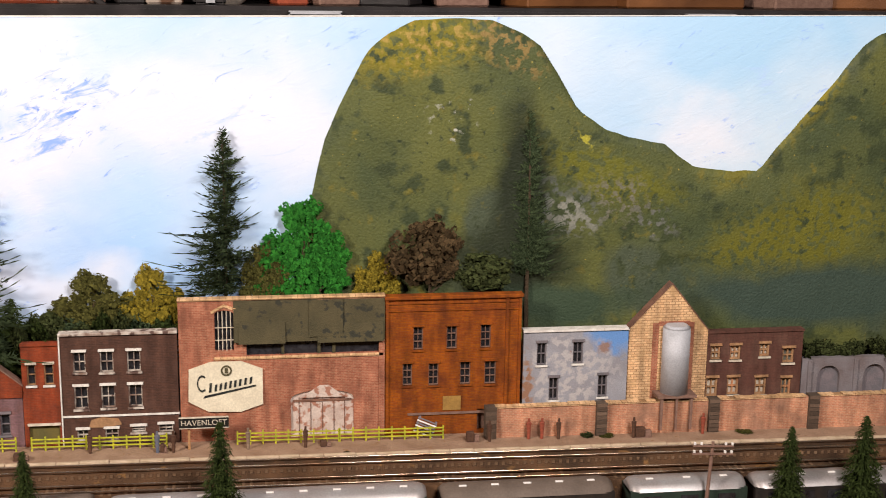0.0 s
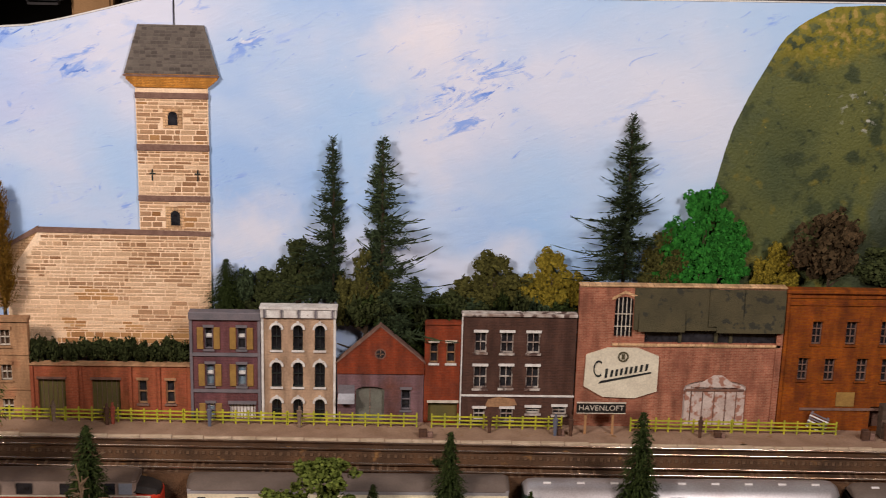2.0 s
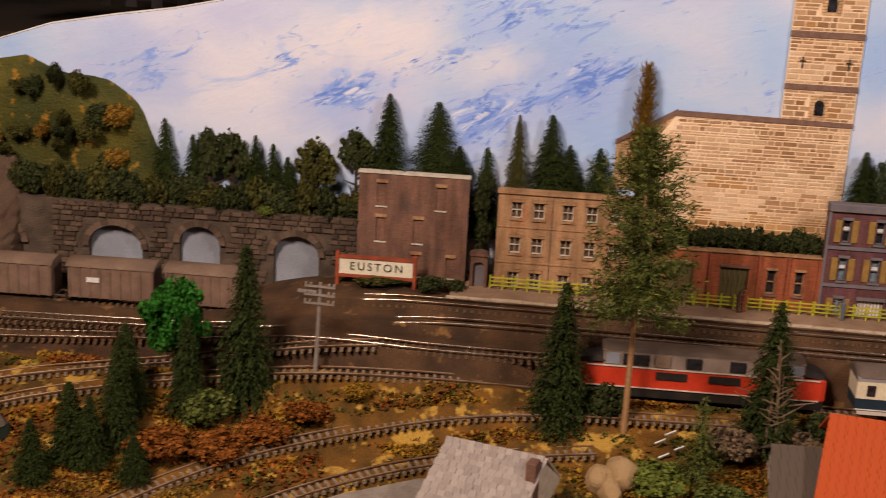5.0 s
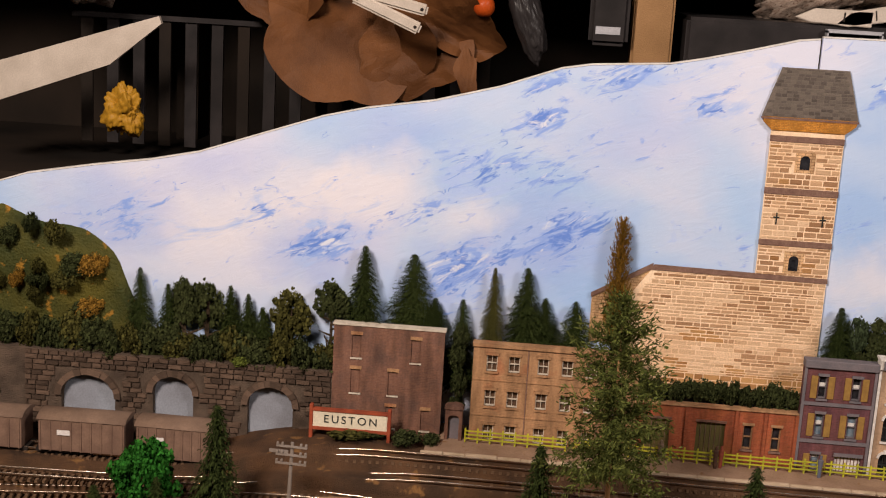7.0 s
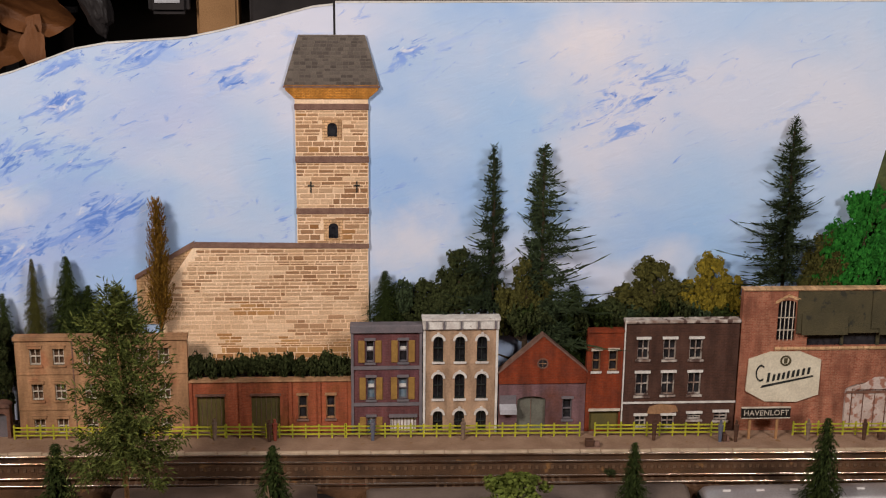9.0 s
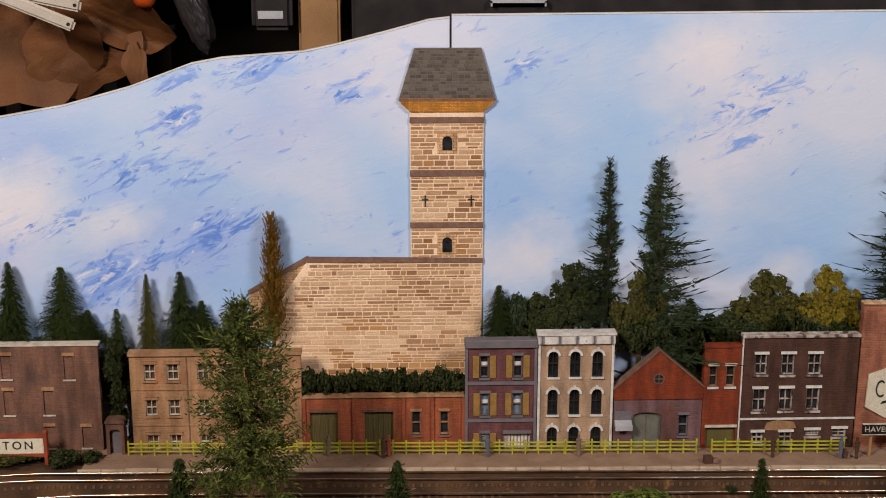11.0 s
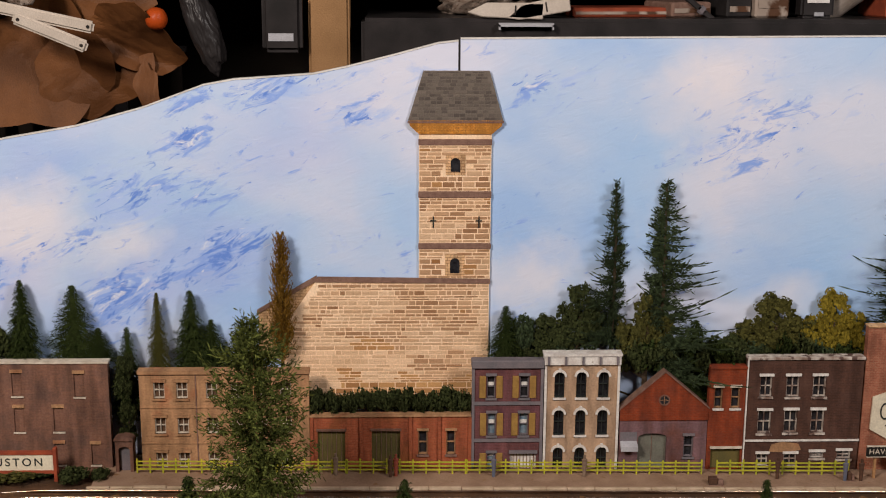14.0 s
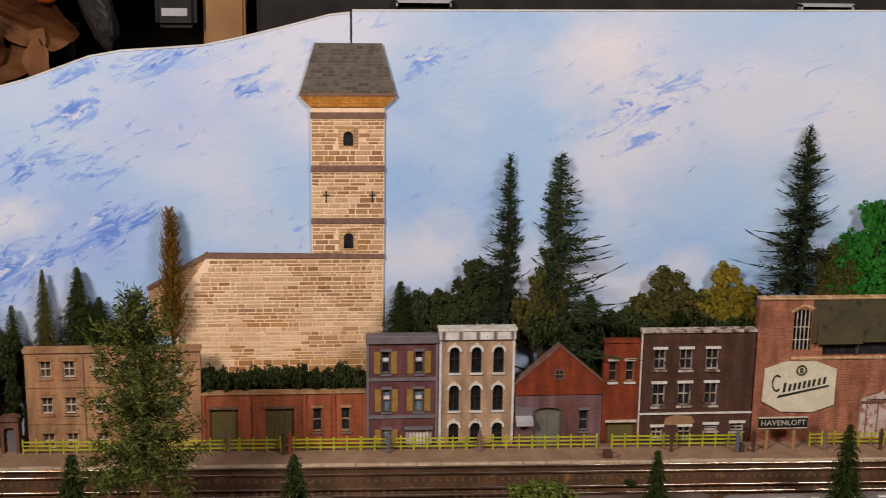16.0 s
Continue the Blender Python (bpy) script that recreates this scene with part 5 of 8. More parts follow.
part("eaves_board", slab(bmesh.new(), [(-0.0570, 0.3172), (-0.0570, 0.3190), (0.0280, 0.3190), (0.0280, 0.3172)], 0.0235, 0.0300), "coping", ch)
HOLES = [(-0.0187, -0.0100, 0.2735, 0.2860), (-0.0187, -0.0100, 0.1805, 0.1945)]
for h in HOLES:
    part("window_surround", wall_mesh(h[0] - 0.0045, h[1] + 0.0045, h[2] - 0.003, h[3] + 0.004, [(*h, 0.004)], 0.0266, 0.0276), "b_stone", tower)
    part("lancet_window", opening_pane((*h, 0.004), 0.0270), "glass", tower)
for x in (-0.0340, 0.0070):
    part("cross_slit", boxes((x - 0.0006, x + 0.0006, 0.0255, 0.0270, 0.2225, 0.2330), (x - 0.0028, x + 0.0028, 0.0256, 0.0270, 0.2285, 0.2297)), "ink", tower)


def courses(x0, x1, z0, z1, height, widths, seed, avoid=(), inside=None, uneven=(0.85, 1.2)):
    """Places for the stones of a coursed wall: (x, z, width, height)."""
    r, out, z = random.Random(seed), [], z0
    while z < z1 - 0.001:
        h = min(height * r.uniform(*uneven), z1 - z)
        x = x0 - r.uniform(0, widths[0])
        while x < x1:
            w = r.uniform(*widths)
            a, c = max(x, x0), min(x + w, x1)
            if c - a > 0.0015 and not any(a < q[1] and c > q[0] and z < q[3] and z + h > q[2] for q in avoid) and (not inside or inside(a, z + h) and inside(c, z + h)):
                out.append((a, z, c - a, h))
            x += w
        z += h
    return out


stone_meshes = []
for k in range(6):
    bm = boxes((0, 1, 0, 1, 0, 1))
    r = random.Random(k)
    for v in bm.verts:
        if v.co.y < 0.5:
            v.co.x = 0.04 + 0.92 * v.co.x + r.uniform(-0.04, 0.04)
            v.co.z = 0.08 + 0.84 * v.co.z + r.uniform(-0.10, 0.10)
            v.co.y = r.uniform(-0.25, 0.25)
    me = bpy.data.meshes.new("stone")
    bm.to_mesh(me)
    bm.free()
    stone_meshes.append(me)


def lay(parent, spots, y, deep, material, name="stone", limit=300, gap=0.0005, seed=1):
    """Stones as objects of their own up to the limit, the rest joined."""
    r = random.Random(seed)
    for x, z, w, h in spots[:limit]:
        ob = new(name, r.choice(stone_meshes))
        if not ob.data.materials:
            ob.data.materials.append(None)
        ob.material_slots[0].link = "OBJECT"
        ob.material_slots[0].material = M[material if isinstance(material, str) else material(x, z)]
        ob.matrix_basis = Matrix.LocRotScale((x + gap / 2, y - deep, z + gap / 2), None, (w - gap, deep, h - gap))
        ob.parent = parent
    if spots[limit:]:
        left = collections.defaultdict(bmesh.new)
        for x, z, w, h in spots[limit:]:
            d = deep * r.uniform(0.8, 1.2)
            box(left[material if isinstance(material, str) else material(x, z)], x + gap / 2, x + w - gap / 2, y - d, y, z + gap / 2, z + h - gap / 2)
        for key, bm in left.items():
            part(name + "work", bm, key, parent)["kind"] = "stuff"


def weathered(x, z):
    """Which stone stands here: washed pale, plain, or stained brown towards the foot."""
    n = noise.noise((x * 22, z * 30, 4)) + 0.5 * noise.noise((x * 70, z * 70, 9))
    if z < 0.080 + 0.02 * n and x > -0.13:
        return "stone_warm"
    if n + 1.6 * math.exp(-((x + 0.135) / 0.045) ** 2 - ((z - 0.085) / 0.03) ** 2) > 0.10:
        return "stone_pale"
    return "stone" if n > -0.42 else "stone_warm"


lay(tower, [s for a, c in ((0.1755, 0.2028), (0.2087, 0.2498), (0.2562, 0.2973)) for s in courses(-0.0468, 0.0172, a, c, 0.0037, (0.0050, 0.015), 3, HOLES, None, (0.6, 1.5))], 0.0275, 0.0009, weathered, limit=300, gap=0.0010)
nave_spots = courses(-0.1705, 0.0168, 0.0610, 0.1715, 0.0039, (0.004, 0.018), 5, (), lambda x, z: z < 0.128 + (x + 0.17) * 1.45 or x > -0.14, (0.55, 1.5))
nave_spots.sort(key=lambda s: -s[1])
lay(nave, nave_spots, 0.0280, 0.0009, weathered, limit=300, gap=0.0010)
tiles = [(x, z, w, h) for x, z, w, h in courses(-0.056, 0.027, 0.3195, 0.3625, 0.0029, (0.0050, 0.0056), 9) if x > -0.0565 + (z - 0.3195) * 0.31 and x + w < 0.0275 - (z - 0.3195) * 0.29]
lay(roof, tiles, 0.0258, 0.0006, "tile", "roof_tile", limit=300, gap=0.0005)
finish(ch)
# the whole church is thin card on the board
ch.matrix_basis = Matrix.Translation((0, 0.0338 * 0.6, 0)) @ Matrix.Diagonal((1, 0.4, 1, 1)) @ ch.matrix_basis

# ---- viaduct wall on the left ----
AR = [(-0.6850, -0.6330, -0.03, 0.0390, 0.022), (-0.5965, -0.5580, -0.03, 0.0435, 0.017), (-0.5060, -0.4630, -0.03, 0.0410, 0.019), (-0.80, -0.75, -0.03, 0.036, 0.02)]
v = thing("stone_viaduct", "rough grey-brown stone retaining wall with arches", "wall", "", (-0.6, 0, -0.03))
part("wall", wall_mesh(-1.0, -0.4270, -0.045, 0.0610, AR, 0.0, 0.010), "rock", v)
for h in AR:
    part("arch_infill", opening_pane(h, 0.006), "opening", v, "painted pale sky behind the arch")
    o, i = arch_points(h[0] - 0.006, h[1] + 0.006, h[3] + 0.006, h[4] + 0.006, 14), arch_points(h[0], h[1], h[3], h[4], 14)
    for k in range(14):
        part("arch_stone", slab(bmesh.new(), [i[k], o[k], o[k + 1], i[k + 1]], -0.0030 - 0.0006 * (k % 3), 0.001), "rubble", v)
block = courses(-0.72, -0.4275, -0.040, 0.0600, 0.0052, (0.006, 0.014), 12, [(h[0] - 0.005, h[1] + 0.005, -0.05, h[3] + 0.004) for h in AR])
lay(v, block, 0.0, 0.0022, "rubble", "stone_block", limit=300, gap=0.0006)
finish(v)

# ---- station furniture ----
def fence(x0, x1, y=-0.012):
    f = thing("platform_fence", "low yellow-green post and rail fence along the platform", "fence", "platform fences", (x0, y, lean(x0)))
    n = max(1, round((x1 - x0) / 0.0122))
    for i in range(n + 1):
        x = x0 + (x1 - x0) * i / n
        part("post", boxes((x - 0.0007, x + 0.0007, y - 0.0006, y + 0.0008, lean(x) - 0.001, lean(x) + 0.0135 + 0.0006 * math.sin(i * 7))), "fence", f)
    for k, z in enumerate((0.0035, 0.0072, 0.0108)):
        bm = boxes((x0, x1, y - 0.0013, y - 0.0007, z, z + 0.0013))
        for q in bm.verts:
            q.co.z += lean(q.co.x)
        part("rail", bm, "fence", f)
    finish(f)


for a, c in ((-0.3000, -0.2080), (-0.2000, -0.1130), (-0.1120, -0.0050), (-0.0040, 0.0900), (0.0910, 0.2100), (0.2240, 0.3450), (0.4100, 0.5050), (0.5060, 0.6050)):
    fence(a, c)

s = thing("euston_sign", "cream station sign with black lettering in a red-brown frame", "sign", "station signs", (-0.405, -0.022, -0.004))
part("board", boxes((-0.4400, -0.3700, -0.0235, -0.0205, 0.0150, 0.0300)), "sign_cream", s)
part("frame", boxes((-0.4420, -0.3680, -0.0245, -0.0200, 0.0300, 0.0325), (-0.4420, -0.3680, -0.0245, -0.0200, 0.0120, 0.0150)), "sign_red", s)
for x in (-0.4420, -0.3700):
    part("post", bevelled(boxes((x - 0.001, x + 0.0022, -0.0250, -0.0195, -0.006, 0.0360)), 0.0004, 1), "sign_red", s)
lettering("EUSTON", -0.4050, 0.0224, -0.0238, 0.0105, "ink", s, 1.35)
finish(s)

s = thing("havenloft_sign", "black station sign with cream lettering on two wooden posts", "sign", "station signs", (0.38, -0.02, 0.0))
part("board", boxes((0.3570, 0.4025, -0.0225, -0.0205, 0.0222, 0.0315)), "sign_black", s)
part("border", boxes((0.3570, 0.4025, -0.0229, -0.0205, 0.0315, 0.0322), (0.3570, 0.4025, -0.0229, -0.0205, 0.0215, 0.0222)), "cream", s)
for x in (0.3660, 0.3915):
    part("post", boxes((x - 0.0011, x + 0.0011, -0.0205, -0.0185, -0.001, 0.0222)), "post", s)
lettering("HAVENLOFT", 0.3798, 0.0268, -0.0228, 0.0072, "cream", s, 1.05)
finish(s)

# brick porch beside the tan building
p = thing("brick_porch", "small arched brick porch with a dark door", "porch", "", (-0.3115, -0.01, 0.005))
part("wall", wall_mesh(-0.3195, -0.3035, 0.002, 0.0380, [(-0.3165, -0.3065, 0.001, 0.0310, 0.003)], -0.010, -0.001), "b_eus", p)
part("door", opening_pane((-0.3165, -0.3065, 0.002, 0.0310, 0.003), -0.006), "slate", p, "dark blue-grey door")
part("arch_cap", slab(bmesh.new(), [(-0.3205, 0.0370), *arch_points(-0.3205, -0.3025, 0.0415, 0.004), (-0.3025, 0.0370)], -0.0115, -0.001), "b_eus", p)
finish(p)

# ---- rolling stock ----


def shell(bm, xs, prof):
    """Loft a cross-section prof [(y, z)] along x stations (x, y scale, z scale)."""
    rings = [[bm.verts.new((x, y * sy, z * sz)) for y, z in prof] for x, sy, sz in xs]
    n = len(prof)
    for a, b in zip(rings, rings[1:]):
        for k in range(n):
            f = bm.faces.new((a[k], b[k], b[(k + 1) % n], a[(k + 1) % n]))
            f.smooth = n > 6 and 0 < k < n - 2
    bm.faces.new(rings[0])
    bm.faces.new(rings[-1][::-1])
    bmesh.ops.recalc_face_normals(bm, faces=list(bm.faces))
    return bm


def wheelset(parent, xs, r=0.0052):
    for x in xs:
        bm = bmesh.new()
        for y in (-0.0072, 0.0072):
            bmesh.ops.create_cone(bm, cap_ends=True, segments=18, radius1=r, radius2=r, depth=0.0024, matrix=Matrix.Translation((x, y, r)) @ Matrix.Rotation(math.pi / 2, 4, "X"))
        bmesh.ops.create_cone(bm, cap_ends=True, segments=8, radius1=0.001, radius2=0.001, depth=0.016, matrix=Matrix.Translation((x, 0, r)) @ Matrix.Rotation(math.pi / 2, 4, "X"))
        part("wheelset", bm, "black", parent)


def bogie(parent, x, half=0.016):
    b = part("bogie", bevelled(boxes((x - half, x + half, -0.0125, -0.0100, 0.0040, 0.0090), (x - half, x + half, 0.0100, 0.0125, 0.0040, 0.0090), (x - 0.004, x + 0.004, -0.0120, 0.0120, 0.0065, 0.0100)), 0.0005, 1), "black", parent)
    wheelset(b, (x - half * 0.65, x + half * 0.65))


def roof_prof(w, z0, rise, n=10):
    return [(-w + 2 * w * i / n, z0 + rise * math.sin(math.pi * i / n) ** 0.55) for i in range(n + 1)]


TRAIN_Y = -0.106


def rail_top(x, dz=-0.0518):
    return lean(x) + dz


loco = thing("diesel_locomotive", "red diesel locomotive with grey window band and dusty roof", "locomotive", "", (-0.1125, TRAIN_Y, rail_top(-0.1125)))
nose = [(-0.1040, 0.55, 0.90), (-0.1025, 0.80, 0.96), (-0.0990, 0.95, 1.0), (-0.0900, 1.0, 1.0), (0.0900, 1.0, 1.0), (0.0990, 0.95, 1.0), (0.1025, 0.80, 0.96), (0.1040, 0.55, 0.90)]
part("lower_body", shell(bmesh.new(), nose, [(-0.0165, 0.0115), (-0.0168, 0.0295), (0.0168, 0.0295), (0.0165, 0.0115)]), "loco_red", loco, "red lower body")
part("skirt", shell(bmesh.new(), [(x * 0.99, a, 1) for x, a, c in nose], [(-0.0160, 0.0030), (-0.0163, 0.0115), (0.0163, 0.0115), (0.0160, 0.0030)]), "black", loco, "black skirt")
up = [(-0.0840, 0.80, 0.88), (-0.0800, 0.97, 1.0), (0.0800, 0.97, 1.0), (0.0840, 0.80, 0.88)]
part("upper_body", shell(bmesh.new(), [(x, a, 1) for x, a, c in up], [(-0.0168, 0.0295), (-0.0158, 0.0420), (0.0158, 0.0420), (0.0168, 0.0295)]), "loco_grey", loco, "grey window band")
part("roof", shell(bmesh.new(), [(-0.0850, 0.85, 0.97), (-0.0800, 1, 1), (0.0800, 1, 1), (0.0850, 0.85, 0.97)], [(-0.0156, 0.0418), *roof_prof(0.0150, 0.0420, 0.0026), (0.0156, 0.0418)]), "loco_roof", loco, "dusty grey roof")
for sx in (-1, 1):
    part("nose_hood", shell(bmesh.new(), [(sx * 0.0810, 0.9, 1.14), (sx * 0.0930, 0.86, 1.08), (sx * 0.1010, 0.72, 1.0), (sx * 0.1035, 0.45, 0.96)], [(-0.0165, 0.0285), (-0.0120, 0.0325), (0.0120, 0.0325), (0.0165, 0.0285)]), "black", loco, "dark nose top")
    part("cab_window", boxes((sx * 0.076 - 0.0055, sx * 0.076 + 0.0055, -0.0170, -0.0150, 0.0315, 0.0408)), "opening", loco)
    part("cab_window", boxes((sx * 0.063 - 0.0045, sx * 0.063 + 0.0045, -0.0172, -0.0150, 0.0315, 0.0408)), "glass", loco)
for x in (-0.052, -0.008, 0.028):
    part("side_window", boxes((x - 0.0065, x + 0.0065, -0.0173, -0.0150, 0.0315, 0.0405)), "glass", loco)
for x in (-0.026, 0.018):
    part("vent_grille", boxes((x - 0.0130, x + 0.0130, -0.0180, -0.0160, 0.0205, 0.0268)), "black", loco, "black side vent")
part("white_line", boxes((-0.0970, 0.0970, -0.0178, -0.0160, 0.0292, 0.0300), (-0.0970, 0.0970, -0.0176, -0.0160, 0.0112, 0.0120)), "cream", loco)
for x in (-0.034, 0.047):
    part("grey_panel", boxes((x - 0.006, x + 0.006, -0.0177, -0.015, 0.0312, 0.0410)), "wagon_roof", loco)
for x in (-0.062, 0.062):
    bogie(loco, x, 0.020)

coach = thing("express_coach", "cream and dark blue passenger coach with dusty grey roof", "railway coach", "coaches in the train", (0.151, TRAIN_Y, rail_top(0.151)))
L = 0.1360
part("lower_body", shell(bmesh.new(), [(-L, 0.96, 1), (-L + 0.003, 1, 1), (L - 0.003, 1, 1), (L, 0.96, 1)], [(-0.0162, 0.0105), (-0.0165, 0.0200), (0.0165, 0.0200), (0.0162, 0.0105)]), "blue_paint", coach, "dark blue lower panels")
part("upper_body", shell(bmesh.new(), [(-L, 0.96, 1), (-L + 0.003, 1, 1), (L - 0.003, 1, 1), (L, 0.96, 1)], [(-0.0165, 0.0200), (-0.0160, 0.0352), (0.0160, 0.0352), (0.0165, 0.0200)]), "cream_paint", coach, "cream upper panels")
part("gutter", shell(bmesh.new(), [(-L, 0.97, 1), (L, 0.97, 1)], [(-0.0166, 0.0350), (-0.0158, 0.0385), (0.0158, 0.0385), (0.0166, 0.0350)]), "silver", coach)
part("roof", shell(bmesh.new(), [(-L - 0.001, 0.9, 0.97), (-L + 0.003, 1, 1), (L - 0.003, 1, 1), (L + 0.001, 0.9, 0.97)], [(-0.0160, 0.0380), *roof_prof(0.0156, 0.0382, 0.0070), (0.0160, 0.0380)]), "grey_roof", coach, "dusty grey-brown roof")
part("sill_line", boxes((-L, L, -0.0170, -0.0160, 0.0100, 0.0108)), "white_trim", coach)
for x, w in ((-0.124, 0.0035), (-0.090, 0.006), (0.095, 0.006), (0.124, 0.0035)):
    part("side_window", bevelled(boxes((x - w, x + w, -0.0173, -0.0155, 0.0225, 0.0320)), 0.0004, 1), "glass", coach)
for x in (-0.046, 0.0, 0.050):
    d = part("baggage_door", boxes((x - 0.0095, x + 0.0095, -0.0172, -0.0158, 0.0210, 0.0325)), "cream_paint", coach)
    for k in range(4):
        part("door_pane", boxes((x - 0.0085 + k * 0.0045, x - 0.0060 + k * 0.0045, -0.0177, -0.0168, 0.0225, 0.0315)), "glass", d)
part("step_board", boxes((-L + 0.002, -L + 0.038, -0.0185, -0.0165, 0.0066, 0.0092)), "plastic_white", coach, "white stencilled step")
for x in (-0.100, 0.100):
    bogie(coach, x)


def silver_coach(x0, x1, roof, label, body="green_paint"):
    c = thing("silver_coach", label, "railway coach", "coaches in the train", ((x0 + x1) / 2, TRAIN_Y, rail_top((x0 + x1) / 2)))
    l = (x1 - x0) / 2
    part("body", shell(bmesh.new(), [(-l, 0.96, 1), (-l + 0.003, 1, 1), (l - 0.003, 1, 1), (l, 0.96, 1)], [(-0.0162, 0.0105), (-0.0165, 0.0200), (-0.0160, 0.0370), (0.0160, 0.0370), (0.0165, 0.0200), (0.0162, 0.0105)]), body, c)
    part("roof", shell(bmesh.new(), [(-l, 0.75, 0.93), (-l + 0.004, 0.93, 0.985), (-l + 0.010, 1, 1), (l - 0.010, 1, 1), (l - 0.004, 0.93, 0.985), (l, 0.75, 0.93)], [(-0.0166, 0.0365), *roof_prof(0.0164, 0.0368, 0.0085), (0.0166, 0.0365)]), roof, c, "rounded silver roof")
    n = int(l * 2 / 0.030)
    for i in range(n):
        x = -l + 0.02 + i * (2 * l - 0.04) / max(1, n - 1)
        part("side_window", boxes((x - 0.008, x + 0.008, -0.0171, -0.0155, 0.0240, 0.0325)), "glass", c)
        part("roof_vent", bevelled(boxes((x - 0.0035, x + 0.0035, -0.0060, -0.0035, 0.0445, 0.0458)), 0.0003, 1), "insulator", c)
    for x in (-l + 0.034, l - 0.034):
        bogie(c, x, 0.012)


silver_coach(0.3010, 0.5750, "silver", "dark coach with silver roof and small white roof vents")
silver_coach(0.5880, 0.7450, "grey_roof", "dark coach with dull grey-brown roof", "black")
silver_coach(0.7600, 0.8700, "silver", "short dark coach with bright silver roof")
silver_coach(0.8780, 1.0900, "silver", "black coach with silver roof", "black")


def wagon(x, y, l, yaw, label, body="wagon", dz=None):
    z = ground_z(x, y, False) + 0.004 if dz is None else dz
    c = thing("covered_wagon", label, "goods wagon", "goods wagons", (x, y, z))
    c.rotation_euler = (0, 0, yaw)
    part("body", bevelled(boxes((-l, l, -0.0150, 0.0150, 0.0110, 0.0410)), 0.0006, 1), body, c)
    part("roof", shell(bmesh.new(), [(-l - 0.0015, 1, 1), (l + 0.0015, 1, 1)], [(-0.0162, 0.0408), *roof_prof(0.0160, 0.0410, 0.0050), (0.0162, 0.0408)]), "wagon_roof", c)
    k = 9
    for i in range(k):
        xx = -l + 0.002 + i * (2 * l - 0.004) / (k - 1)
        part("side_rib", boxes((xx - 0.0006, xx + 0.0006, -0.0160, -0.0148, 0.0112, 0.0405)), body, c)
    part("paper_label", boxes((-l * 0.55, -l * 0.25, -0.0164, -0.0155, 0.0270, 0.0315)), "insulator", c)
    part("frame", boxes((-l - 0.004, l + 0.004, -0.0110, 0.0110, 0.0080, 0.0112)), "black", c)
    wheelset(c, (-l * 0.6, l * 0.6))


wagon(-0.7420, -0.042, 0.0400, 0.03, "brown weathered covered goods wagon", dz=-0.0290)
wagon(-0.6450, -0.044, 0.0395, 0.02, "brown covered goods wagon with a white label", dz=-0.0270)
wagon(-0.5580, -0.048, 0.0345, -0.02, "brown covered goods wagon with pale label near the arches", dz=-0.0250)
wagon(-0.8450, -0.046, 0.0420, 0.05, "rust-brown weathered covered goods wagon", dz=-0.0300)

# ---- trees ----


def blade(bm, p, d, up, length, width):
    """A narrow two-faced needle spray from p along d."""
    side = d.cross(up).normalized() * width
    tip = p + d * length
    a, b_, c = bm.verts.new(p - side * 0.4), bm.verts.new(p + side * 0.4), bm.verts.new(tip)
    m0, m1 = bm.verts.new(p + d * length * 0.5 - side), bm.verts.new(p + d * length * 0.5 + side)
    bm.faces.new((a, m0, c))
    bm.faces.new((b_, c, m1))
    bm.faces.new((a, b_, c))


def mesh_of(name, bm):
    me = bpy.data.meshes.new(name)
    bm.to_mesh(me)
    bm.free()
    return me


def conifer_crown(seed, whorls=30, per=13, droop=-0.25, fill=1.0, power=0.9, ragged=0.2, fine=1.0):
    """Crown of unit height and about 0.5 radius, built from many needle sprays."""
    r, bm = random.Random(seed), bmesh.new()
    up = Vector((0, 0, 1))
    for i in range(whorls):
        h = 0.02 + 0.97 * i / whorls
        rad = 0.5 * (1 - h) ** power * r.uniform(1 - ragged, 1 + ragged) + 0.015
        for k in range(max(4, int(per * (0.35 + rad * 1.5)))):
            a = 2 * math.pi * (k + r.random()) / max(4, int(per * (0.35 + rad * 1.5)))
            d = Vector((math.cos(a), math.sin(a), droop + r.uniform(-0.2, 0.2))).normalized()
            length = rad * r.uniform(0.75, 1.15)
            n = 2 + int(length * 14 * fill)
            for j in range(n):
                u = (j + 0.6) / n
                p = d * (length * u) + Vector((0, 0, h + r.uniform(-0.01, 0.01)))
                for s in (-1, 1):
                    dd = (d + Vector((-d.y, d.x, 0)) * s * r.uniform(0.4, 1.1) + up * r.uniform(-0.5, 0.3)).normalized()
                    blade(bm, p, dd, up, r.uniform(0.06, 0.12) * fine, 0.021 * fine)
    return mesh_of("crown", bm)


